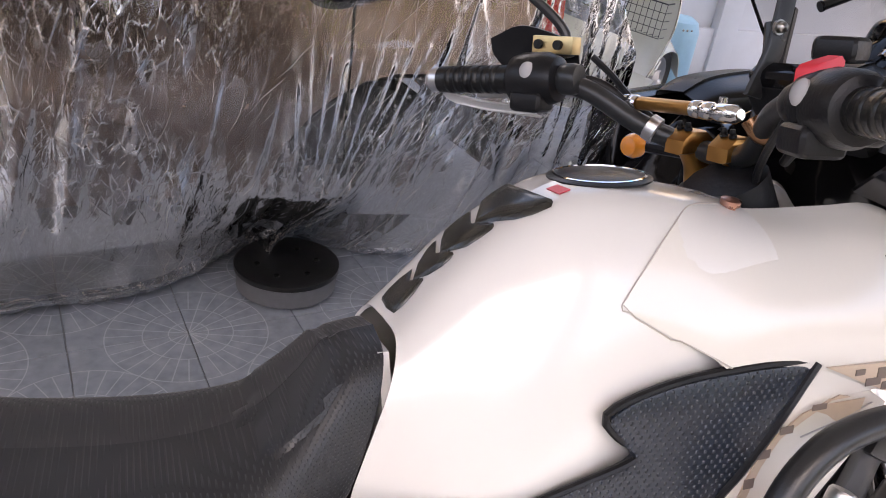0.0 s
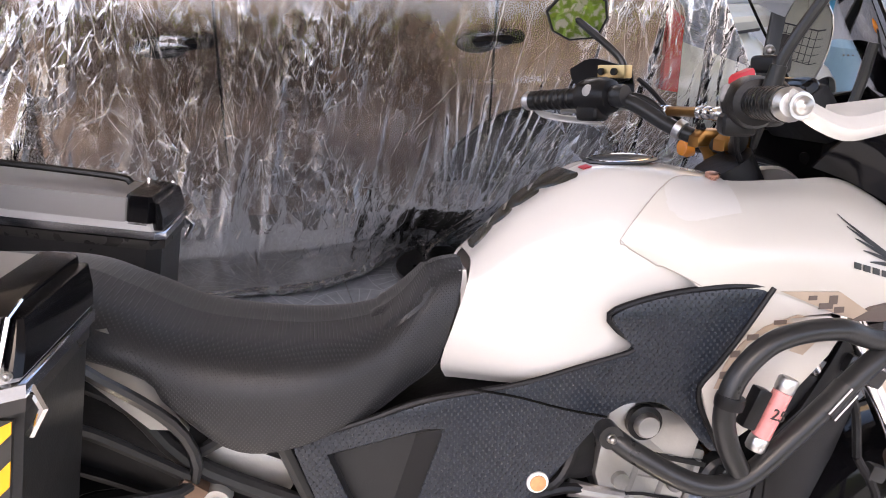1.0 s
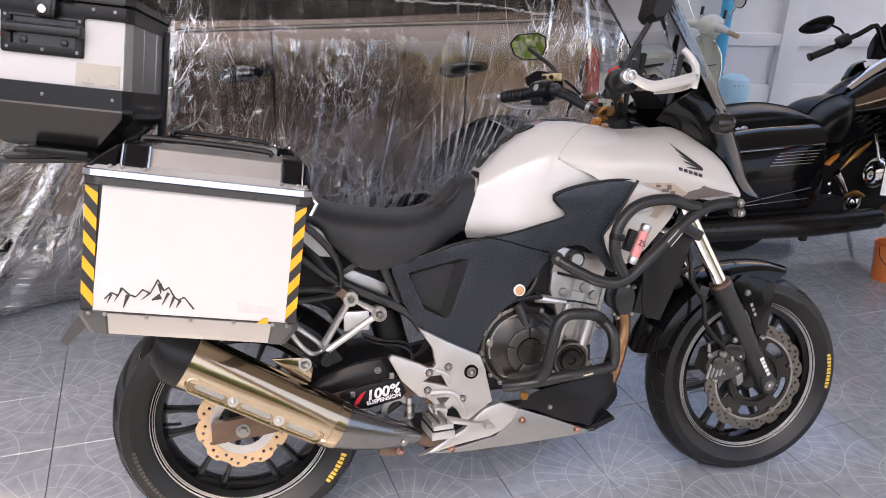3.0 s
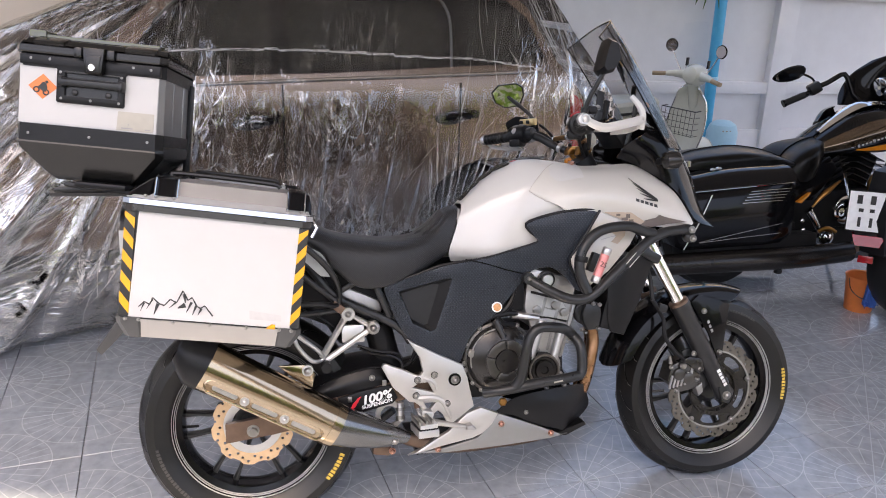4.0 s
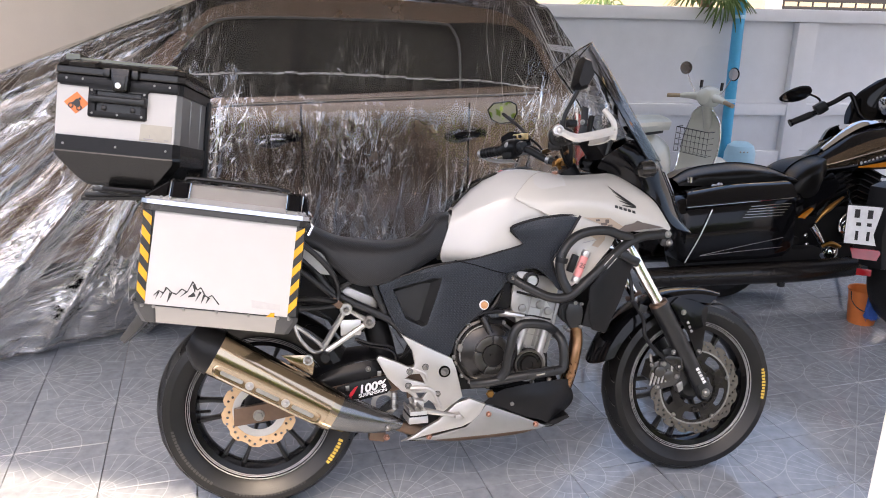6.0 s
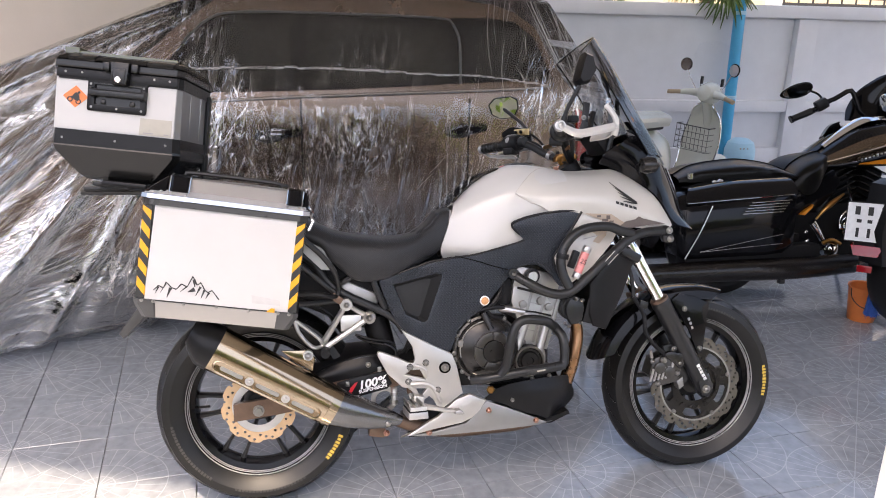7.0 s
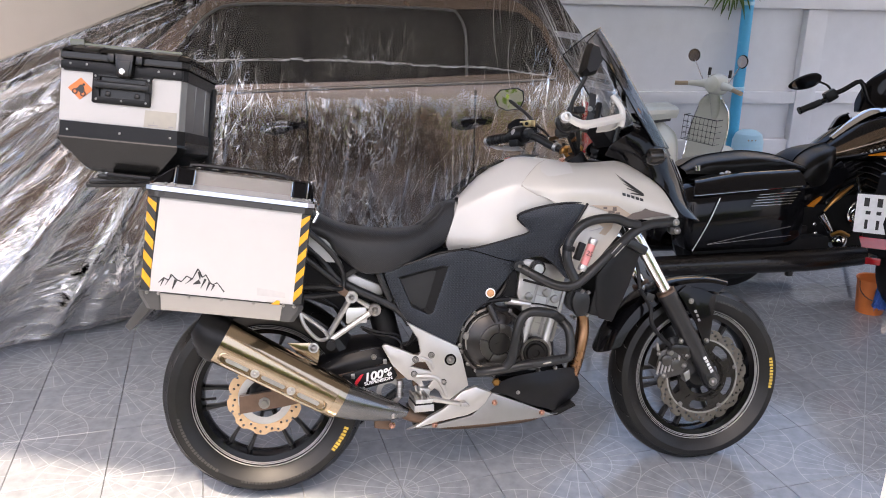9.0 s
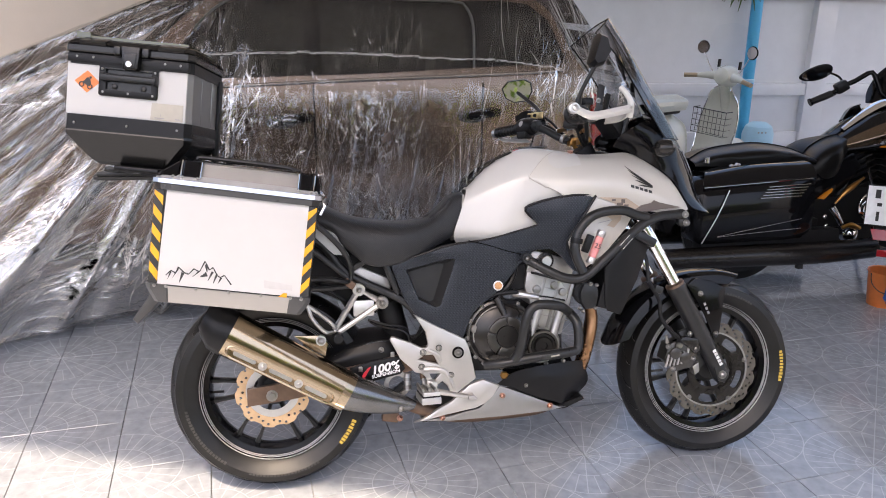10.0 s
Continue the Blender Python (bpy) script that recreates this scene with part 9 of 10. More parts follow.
    for x, a in ((0.66, -22), (0.86, 22)):
        cyl_ = part("cylinder", made(box, (x, 0, 0.60), (0.13, 0.17, 0.20), (0, a, 0), 0.03), M["dark"], en)
        for k in range(6):
            part("fin", made(box, (x + math.sin(radians(a)) * (0.03 * k - 0.075), -0.005, 0.60 + 0.03 * k - 0.075), (0.165, 0.21, 0.007), (0, a, 0), 0.002), M["cover"], cyl_)
    part("air_cleaner", made(lathe, [(0.062, 0), (0.066, 0.02), (0.055, 0.030), (0.02, 0.034)], (0.864, -0.17, 0.536), (0, -1, 0), 30), M["gold"], en, "gold air cleaner cover")
    for k in range(5):
        a = 2 * math.pi * k / 5
        part("cleaner_rib", made(tube, [(0.864, -0.206, 0.536), (0.864 + 0.055 * math.cos(a), -0.202, 0.536 + 0.055 * math.sin(a))], 0.007, 8), M["black_gloss"], en)
    part("cam_cover", made(lathe, [(0.075, 0), (0.078, 0.02), (0.06, 0.035), (0.02, 0.04)], (0.70, -0.14, 0.40), (0, -1, 0), 30), M["chrome"], en, "chrome cam cover")
    part("gear_cover", made(lathe, [(0.052, 0), (0.054, 0.015), (0.046, 0.035), (0.030, 0.045), (0.010, 0.048)], (0.575, -0.14, 0.262), (0, -1, 0.2), 26), M["chrome"], en, "chrome transmission cover")
    part("cover_lip", made(tube, [(0.515, -0.175, 0.295), (0.56, -0.19, 0.315), (0.62, -0.185, 0.29)], 0.010, 10, 10), M["gold"], en)
    part("lifter_cover", made(tube, [(0.441, -0.17, 0.413), (0.475, -0.172, 0.370), (0.512, -0.17, 0.318)], [0.021, 0.017], 14, 8), M["chrome"], en)
    for x, z in ((0.408, 0.36), (0.420, 0.31), (0.465, 0.275)):
        part("chrome_nut", made(lathe, [(0.011, 0), (0.011, 0.012), (0.006, 0.016)], (x, -0.165, z), (0, -1, 0), 12), M["chrome"], en)
    part("push_rod", made(tube, [(0.700, -0.165, 0.47), (0.655, -0.160, 0.60)], 0.009, 10), M["chrome"], en)
    part("gearbox", made(box, (0.42, 0, 0.40), (0.36, 0.24, 0.24), (0, 0, 0), 0.04), M["dark"], en)
    part("sump", made(box, (0.66, 0, 0.25), (0.62, 0.20, 0.12), (0, 0, 0), 0.03), M["dark"], en)
    part("swingarm", made(box, (0.16, -0.13, 0.33), (0.46, 0.04, 0.07), (0, 4, 0), 0.012), M["dark"], t)
    part("oil_tank", made(box, (0.38, -0.12, 0.53), (0.20, 0.08, 0.16), (0, -10, 0), 0.03), M["black_gloss"], t)
    part("gold_trim", made(plate, [(0.360, 0.458), (0.400, 0.486), (0.440, 0.508), (0.428, 0.488), (0.388, 0.452)], -0.180, -0.160, bevel=0.003), M["amber"], t)
    part("side_panel", made(plate, [(0.40, 0.60), (0.56, 0.69), (0.62, 0.62), (0.50, 0.46), (0.44, 0.46)], -0.150, -0.135, bevel=0.004), M["black_gloss"], t)
    part("gold_trim", made(tube, [(0.464, -0.172, 0.428), (0.505, -0.178, 0.478), (0.560, -0.178, 0.520), (0.626, -0.170, 0.559)], [0.005, 0.016, 0.006], 10, 14), M["gold"], t)
    # pipes
    part("muffler", made(tube, [(-0.60, -0.29, 0.212), (-0.1, -0.29, 0.205), (0.30, -0.28, 0.195), (0.64, -0.26, 0.198)], [0.049, 0.055, 0.058, 0.054], 22, 14), M["pipe_black"], t, "long satin black silencer")
    part("muffler", made(tube, [(-0.60, 0.29, 0.212), (-0.1, 0.29, 0.205), (0.30, 0.28, 0.195), (0.64, 0.26, 0.198)], [0.049, 0.055, 0.058, 0.054], 22, 14), M["pipe_black"], t)
    part("header", made(tube, [(0.62, -0.26, 0.198), (0.74, -0.24, 0.235), (0.85, -0.20, 0.33), (0.92, -0.16, 0.50)], 0.032, 14, 20), M["rust"], t)
    part("lower_shield", made(box, (0.05, -0.20, 0.245), (0.80, 0.10, 0.13), (0, 0, 0), 0.02), M["dark"], t)
    part("muffler_clamp", made(box, (0.20, -0.275, 0.140), (0.03, 0.03, 0.05), (0, 0, 0), 0.006), M["black_metal"], t)
    part("lower_frame", made(tube, [(0.05, -0.16, 0.20), (0.4, -0.17, 0.16), (1.0, -0.15, 0.17), (1.25, -0.08, 0.40)], 0.02, 10, 20), M["black_metal"], t)
    part("foot_board", made(box, (0.98, -0.27, 0.26), (0.34, 0.10, 0.02), (0, 0, 0), 0.01), M["black"], t)
    # bars, mirrors, fairing
    near = [(0.69, 0.385, 0.935), (0.76, 0.365, 0.966), (0.83, 0.345, 1.0), (0.87, 0.33, 1.033), (0.915, 0.31, 1.055), (0.975, 0.285, 1.098), (0.992, 0.272, 1.103), (1.003, 0.262, 1.085), (1.035, 0.238, 0.99), (1.055, 0.20, 0.955)]
    hb = part("handlebar", made(tube, [(x, y, z) for x, y, z in near] + [(1.09, 0.10, 0.945), (1.09, -0.10, 0.945)] + [(x, -y, z) for x, y, z in near[::-1]], 0.0145, 12), M["black_gloss"], t, "tall black pull-back handlebar")
    for s in (1, -1):
        part("grip", made(tube, [(0.688, -0.386 * s, 0.934), (0.80, -0.354 * s, 0.984)], 0.020, 14), M["rubber"], hb)
        part("grip_cap", made(cyl, (0.684, -0.388 * s, 0.932), (0.694, -0.385 * s, 0.937), 0.023, n=18), M["black_gloss"], hb)
        part("control", made(box, (0.850, -0.338 * s, 1.022), (0.070, 0.055, 0.065), (0, -30, 15 * s), 0.014), M["black"], hb)
        part("lever", made(tube, [(0.86, -0.345 * s, 1.005), (0.80, -0.395 * s, 0.955), (0.73, -0.43 * s, 0.925)], [0.009, 0.006], 8, 10), M["black_gloss"], hb)
        part("stem", made(tube, [(0.865, -0.345 * s, 1.045), (0.852, -0.375 * s, 1.082), (0.80, -0.405 * s, 1.108)], 0.0065, 8, 10), M["black_gloss"], hb)
        oval = [(0.088 * math.cos(2 * math.pi * k / 24) * (1 - 0.10 * math.sin(2 * math.pi * k / 24)), 0.046 * math.sin(2 * math.pi * k / 24) * (1 + 0.18 * math.cos(2 * math.pi * k / 24))) for k in range(24)]
        mm = part("mirror", made(rings, [[(0.735 + 0.93 * u * e + 0.3 * w, -0.42 * s + 0.40 * u * e * s + 0.45 * v * e * s + 0.9 * w * s, 1.102 + v * e + 0.20 * u * e) for u, v in oval] for w, e in ((-0.026, 0.5), (-0.018, 0.8), (-0.006, 0.97), (0.002, 1.0), (0.006, 0.95))]), M["black_gloss"], hb, "oval black mirror shell", smooth=60)
        part("mirror_glass", made(rings, [[(0.735 + 0.93 * u * 0.86 + 0.3 * w, -0.42 * s + 0.40 * u * 0.86 * s + 0.45 * v * 0.86 * s + 0.9 * w * s, 1.102 + v * 0.86 + 0.20 * u * 0.86) for u, v in oval] for w in (0.0035, 0.008)]), M["mirror"], mm)
    part("fairing", made(skin, [[(0.99, 0.30, 0.93), (1.02, 0.33, 1.0), (1.06, 0.30, 1.10), (1.14, 0.24, 1.18)], [(1.02, 0.22, 0.93), (1.06, 0.24, 1.02), (1.12, 0.20, 1.14), (1.18, 0.15, 1.21)], [(1.26, 0.0, 0.92), (1.30, 0.0, 1.02), (1.30, 0.0, 1.14), (1.26, 0.0, 1.23)], [(1.02, -0.22, 0.93), (1.06, -0.24, 1.02), (1.12, -0.20, 1.14), (1.18, -0.15, 1.21)], [(0.99, -0.30, 0.93), (1.02, -0.33, 1.0), (1.06, -0.30, 1.10), (1.14, -0.24, 1.18)]], 16, 22, 0.006), M["black_gloss"], t, "gloss black handlebar fairing")
    gs = part("gauge_shell", made(lathe, [(0.042, 0), (0.050, 0.02), (0.045, 0.06), (0.02, 0.08)], (1.045, 0.06, 1.035), (1, 0, 0.2), 24), M["black_gloss"], t)
    part("gauge_ring", made(lathe, [(0.044, -0.004), (0.050, 0.0), (0.050, 0.006)], (1.043, 0.06, 1.035), (1, 0, 0.2), 24), M["chrome"], gs)
    part("far_shell", made(skin, [[(0.69, 0.10, 0.85), (0.74, 0.11, 0.905), (0.80, 0.11, 0.925)], [(0.74, 0.19, 0.83), (0.79, 0.20, 0.89), (0.86, 0.19, 0.92)], [(0.78, 0.21, 0.76), (0.84, 0.22, 0.82), (0.92, 0.21, 0.86)]], 12, 9, 0.006), M["black_gloss"], t)
    part("fork", made(tube, [(1.20, -0.12, 0.95), (1.60, -0.12, 0.32)], 0.028, 14), M["chrome"], t)
    part("fork", made(tube, [(1.20, 0.12, 0.95), (1.60, 0.12, 0.32)], 0.028, 14), M["chrome"], t)
    part("frame_tube", made(tube, [(1.22, 0, 0.92), (1.15, 0, 0.70), (1.05, 0, 0.28)], 0.03, 12, 12), M["black_gloss"], t)
    part("side_stand", made(tube, [(1.0, 0.14, 0.20), (1.02, 0.30, 0.034)], 0.012, 8), M["black_metal"], t)


M["leather"] = mat("black seat leather", (0.006, 0.0055, 0.005), 0.30, spec=0.16, vary=0.15, bump=0.15, bscale=160)
M["pipe_black"] = mat("satin black pipe coating", (0.012, 0.010, 0.009), 0.24, spec=0.35, vary=0.2, scale=12)
M["bronze"] = mat("bronze metallic paint", (0.15, 0.105, 0.068), 0.20, 0.8, vary=0.1, coat=0.6)
bagger()


def tail_bike():
    """The next motorcycle along: only its tail, plate and rear tyre stand in view."""
    m = pose(3.07, 0.92, 0, -5, 0, 5)
    t = thing("motorcycle", "dark motorcycle tail with white number plate and red lamps", "motorcycle", m)
    lathe_wheel("rear_wheel", (0.06, 0, 0.31), 0.31, 0.085, t, M["black_gloss"])
    part("tail_fender", made(plate, [(-0.20, 0.76), (-0.26, 0.74), (-0.30, 0.52), (-0.28, 0.36), (-0.25, 0.36), (-0.20, 0.55), (-0.02, 0.66), (0.40, 0.66), (0.40, 0.80)], -0.07, 0.07, bevel=0.006), M["black"], t)
    # plate and lamps sit on a swivelled bracket
    def turned(fn, *q):
        bm = made(fn, *q)
        bm.transform(pose(-0.31, 0, 0.56, 0, 4, 38))
        return bm
    pl = part("number_plate", turned(box, (0, 0, 0), (0.004, 0.200, 0.185)), M["white_decal"], t, "white number plate with plain dark bars")
    part("plate_rim", turned(tube, [(-0.001, -0.101, 0.093), (-0.001, 0.101, 0.093), (-0.001, 0.101, -0.093), (-0.001, -0.101, -0.093)], 0.004, 6, 0, True), M["black"], pl)
    for half, z, h, w in ((0.055, 0.054, 0.040, 0.022), (0.045, 0.005, 0.016, 0.020), (0.048, -0.050, 0.044, 0.013)):
        for k in range(3):
            part("bar_mark", turned(box, (-0.0034, half * (k - 1), z), (0.002, w, h)), M["tape_black"], pl)
    part("bracket", turned(box, (0.03, 0, -0.08), (0.05, 0.12, 0.16), (0, 0, 0), 0.01), M["black"], t)
    part("tail_lamp", turned(rings, [[(0.035, -0.06, -0.165), (0.035, 0.06, -0.165), (0.035, 0.075, -0.105), (0.035, -0.075, -0.105)], [(-0.02, -0.05, -0.158), (-0.02, 0.05, -0.158), (-0.012, 0.068, -0.110), (-0.012, -0.068, -0.110)]]), M["red_lens"], t, "red tail lamp")
    part("reflector", turned(box, (0.01, 0.0, -0.222), (0.012, 0.065, 0.034), (0, 0, 0), 0.004), M["red_lens"], t, "small red reflector")
    part("body", made(box, (0.55, 0, 0.62), (0.9, 0.24, 0.32), (0, 0, 0), 0.08, 3), M["black_gloss"], t)
    part("seat", made(box, (0.25, 0, 0.83), (0.7, 0.26, 0.10), (0, -4, 0), 0.04, 3), M["leather"], t)
    lathe_wheel("front_wheel", (1.40, 0, 0.31), 0.31, 0.06, t, M["black_gloss"])
    part("fork", made(tube, [(1.05, 0.0, 0.95), (1.40, 0.0, 0.31)], 0.03, 10), M["chrome"], t)
    part("side_stand", made(tube, [(0.5, 0.10, 0.30), (0.52, 0.26, 0.025)], 0.012, 8), M["black_metal"], t)


tail_bike()


def scooter():
    m = pose(3.045, 3.25, 0, 3, 0, 29) @ Matrix.Scale(0.955, 4)
    t = thing("scooter", "ivory vintage scooter with chrome mirrors and wire basket", "scooter", m)
    part("leg_shield", made(skin, [[(0.02, -0.084, 0.86), (0.05, -0.139, 0.76), (0.03, -0.167, 0.58), (-0.02, -0.152, 0.40), (-0.08, -0.139, 0.30)], [(0.05, -0.042, 0.89), (0.08, -0.065, 0.77), (0.06, -0.079, 0.58), (0.01, -0.084, 0.40), (-0.07, -0.084, 0.30)], [(0.06, 0, 0.90), (0.09, 0, 0.77), (0.07, 0, 0.58), (0.02, 0, 0.40), (-0.07, 0, 0.30)], [(0.05, 0.042, 0.89), (0.08, 0.065, 0.77), (0.06, 0.079, 0.58), (0.01, 0.084, 0.40), (-0.07, 0.084, 0.30)], [(0.02, 0.084, 0.86), (0.05, 0.139, 0.76), (0.03, 0.167, 0.58), (-0.02, 0.152, 0.40), (-0.08, 0.139, 0.30)]], 20, 17, 0.008), M["cream"], t, "ivory leg shield with chrome trim")
    part("shield_trim", made(tube, [(-0.08, -0.139, 0.30), (-0.02, -0.152, 0.40), (0.03, -0.167, 0.58), (0.05, -0.139, 0.76), (0.02, -0.084, 0.86), (0.06, 0, 0.90), (0.02, 0.084, 0.86), (0.05, 0.139, 0.76), (0.03, 0.167, 0.58), (-0.02, 0.152, 0.40), (-0.08, 0.139, 0.30)], 0.006, 6, 50), M["chrome"], t)
    part("column", made(tube, [(0.03, 0, 0.92), (0.12, 0, 0.70), (0.26, 0, 0.24)], [0.04, 0.035], 14, 10), M["cream"], t)
    hb = part("headset", made(lathe, [(0.02, -0.10), (0.06, -0.08), (0.085, -0.02), (0.08, 0.05), (0.03, 0.075)], (0.05, 0, 0.965), (1, 0, -0.1), 24), M["cream"], t, "ivory headset")
    for s in (1, -1):
        part("bar", made(tube, [(0.03, 0.05 * s, 0.965), (0.0, 0.14 * s, 0.962), (-0.04, 0.20 * s, 0.955)], [0.038, 0.018], 12, 12), M["cream"], hb)
        part("grip", made(tube, [(-0.035, 0.19 * s, 0.956), (-0.08, 0.29 * s, 0.945)], 0.017, 12), M["tan_rubber"], hb, "tan rubber grip")
        part("mirror_stem", made(tube, [(0.02, 0.11 * s, 0.99), (0.01, 0.15 * s, 1.05), (0.0, 0.195 * s, 1.13)], 0.005, 8, 10), M["chrome"], hb)
        mr = part("mirror", made(lathe, [(0.02, 0.012), (0.045, 0.008), (0.050, 0.0), (0.046, -0.005)], (0.0, 0.21 * s, 1.165), (1, 0.15 * s, 0), 24), M["black_gloss"], hb, "round mirror with a dark rim")
        part("mirror_glass", made(lathe, [(0.043, 0), (0.043, -0.002)], (-0.006, 0.21 * s, 1.165), (1, 0.15 * s, 0), 24), M["mirror"], mr)
        part("screen_clip", made(box, (0.06, 0.09 * s, 1.055), (0.03, 0.012, 0.06), (0, 0, 0), 0.004), M["black"], hb)
        part("clip_rod", made(tube, [(0.05, 0.09 * s, 0.99), (0.06, 0.09 * s, 1.06)], 0.005, 8), M["chrome"], hb)
    part("fly_screen", made(skin, [[(0.10, -0.20, 1.02), (0.06, -0.20, 1.20), (0.02, -0.14, 1.33)], [(0.14, 0, 0.99), (0.10, 0, 1.20), (0.04, 0, 1.36)], [(0.10, 0.20, 1.02), (0.06, 0.20, 1.20), (0.02, 0.14, 1.33)]], 14, 13, 0.0), M["clear"], t, "clear fly screen", smooth=80)
    part("keyhole", made(cyl, (0.075, -0.01, 0.80), (0.06, -0.01, 0.80), 0.014), M["tape_black"], t)
    # wire basket behind the shield
    bk = part("basket", made(tube, [(-0.02, -0.145, 0.72), (-0.10, -0.145, 0.72), (-0.10, 0.145, 0.72), (-0.02, 0.145, 0.72)], 0.004, 6), M["iron"], t, "black wire basket")
    for z in (0.53, 0.58, 0.625, 0.67):
        part("wire", made(tube, [(-0.02, -0.145, z), (-0.10, -0.145, z), (-0.10, 0.145, z), (-0.02, 0.145, z)], 0.0022, 5), M["iron"], bk)
    for k in range(9):
        y = -0.145 + 0.03625 * k
        part("wire", made(tube, [(-0.02, y, 0.53), (-0.10, y, 0.53), (-0.10, y, 0.72)], 0.0022, 5), M["iron"], bk)
    # floor, body, saddle
    part("floor_board", made(skin, [[(-0.08, -0.19, 0.30), (-0.25, -0.20, 0.27), (-0.45, -0.20, 0.28)], [(-0.07, 0, 0.31), (-0.25, 0, 0.29), (-0.45, 0, 0.30)], [(-0.08, 0.19, 0.30), (-0.25, 0.20, 0.27), (-0.45, 0.20, 0.28)]], 12, 9, 0.02), M["cream"], t)
    part("body", made(skin, [[(-0.57, 0, 0.72), (-0.75, 0, 0.77), (-1.05, 0, 0.74), (-1.30, 0, 0.60)], [(-0.57, -0.13, 0.64), (-0.75, -0.20, 0.66), (-1.05, -0.21, 0.62), (-1.30, -0.08, 0.52)], [(-0.57, -0.17, 0.42), (-0.75, -0.25, 0.44), (-1.05, -0.25, 0.42), (-1.30, -0.08, 0.42)], [(-0.57, -0.15, 0.28), (-0.75, -0.21, 0.28), (-1.05, -0.2, 0.30), (-1.30, -0.06, 0.36)]], 24, 16, 0.006, True), M["cream"], t, "ivory rounded body")
    part("saddle", made(skin, [[(-0.55, 0, 0.86), (-0.75, 0, 0.87), (-1.00, 0, 0.875), (-1.17, 0, 0.85)], [(-0.55, -0.10, 0.83), (-0.75, -0.135, 0.845), (-1.00, -0.14, 0.85), (-1.17, -0.10, 0.825)], [(-0.55, -0.09, 0.77), (-0.75, -0.12, 0.78), (-1.00, -0.13, 0.785), (-1.17, -0.09, 0.79)]], 20, 10, 0.006, True), M["cream"], t, "cream saddle")
    part("saddle_base", made(box, (-0.85, 0, 0.765), (0.5, 0.18, 0.04), (0, 0, 0), 0.012), M["black"], t)
    lathe_wheel("front_wheel", (0.30, 0, 0.215), 0.215, 0.045, t, M["alu"])
    lathe_wheel("rear_wheel", (-1.07, 0, 0.215), 0.215, 0.045, t, M["alu"])
    part("front_fender", made(skin, [[(0.30 + 0.25 * math.cos(radians(a)), y, 0.215 + 0.25 * math.sin(radians(a)) - 0.8 * abs(y)) for a in (10, 60, 110, 160)] for y in (-0.08, -0.05, 0, 0.05, 0.08)], 16, 11, 0.005), M["cream"], t)
    part("stand", made(tube, [(-0.45, -0.12, 0.28), (-0.50, -0.16, -0.005)], 0.010, 8), M["iron"], t)



scooter()


def tank_jar():
    """A pale blue water drum by the wall."""
    c = (3.76, 3.80, 0)
    t = thing("water_drum", "pale blue rounded plastic water drum by the wall", "drum", base=c)
    part("drum", made(lathe, [(0.11, 0.0), (0.125, 0.03), (0.125, 0.40), (0.105, 0.46), (0.06, 0.49), (0.02, 0.495)], c, (0, 0, 1), 36), M["pale_blue"], t)
    bm = bmesh.new()
    for k in range(3):
        bolt(bm, (c[0] - 0.06 + 0.03 * k, c[1] - 0.11 - 0.002 * k, 0.42), 0.007, (0, -1, 0.3))
    part("screw", bm, M["bolt"], t)


tank_jar()


def bucket():
    c = (2.94, 1.10, 0)
    t = thing("bucket", "orange plastic bucket standing on the tiled floor", "bucket", base=c)
    part("pail", made(lathe, [(0.062, 0.0), (0.064, 0.004), (0.080, 0.165), (0.085, 0.173), (0.085, 0.180), (0.077, 0.176), (0.062, 0.010)], c, (0, 0, 1), 36), M["orange"], t)
    part("handle", made(tube, [(c[0] - 0.083, c[1], 0.17), (c[0] - 0.10, c[1] - 0.04, 0.13), (c[0] - 0.08, c[1] - 0.09, 0.10), (c[0], c[1] - 0.105, 0.09)], 0.0025, 6, 12), M["iron"], t)
    b = thing("duster", "blue bristle wash brush hanging over the bucket", "brush", base=(2.90, 1.00, 0.06))
    part("core", made(box, (2.905, 0.992, 0.135), (0.06, 0.03, 0.15), (0, 4, -20), 0.01), M["blue_brush"], b)
    bm = bmesh.new()
    rnd = random.Random(9)
    for k in range(240):
        p = Vector((2.905 + rnd.uniform(-0.035, 0.035), 0.985 + rnd.uniform(-0.012, 0.012), 0.07 + rnd.uniform(0, 0.14)))
        d = Vector((rnd.uniform(-0.8, 0.6), rnd.uniform(-1, 0.0), rnd.uniform(-0.9, 0.3))).normalized()
        cyl(bm, p, p + d * 0.022, 0.0022, 0.0008, 4)
    tagged(part("bristles", bm, M["blue_brush"], b), kind="stuff")


bucket()


def floor_disc():
    c = (0.825, 1.645, 0.012)
    t = thing("round_base", "round black plastic base with bolt holes on the floor", "base", base=c)
    n = 48
    part("drum", made(lathe, [(0.150, 0.0), (0.152, 0.055), (0.146, 0.060), (0.05, 0.060), (0.05, 0.052), (0.032, 0.052), (0.030, 0.060), (0.006, 0.060)], c, (0, 0, 1), n), M["grey_rubber"], t)
    part("rim", made(lathe, [(0.150, 0.054), (0.158, 0.060), (0.158, 0.074), (0.150, 0.078), (0.06, 0.070), (0.03, 0.074)], c, (0, 0, 1), n), M["rubber"], t)
    for k in range(6):
        a = 2 * math.pi * k / 6
        part("bolt_hole", made(cyl, (c[0] + 0.09 * math.cos(a), c[1] + 0.09 * math.sin(a), 0.083), (c[0] + 0.09 * math.cos(a), c[1] + 0.09 * math.sin(a), 0.0885), 0.008), M["groove"], t)


M["grey_rubber"] = mat("grey rubber", (0.12, 0.12, 0.125), 0.6, vary=0.15)
floor_disc()


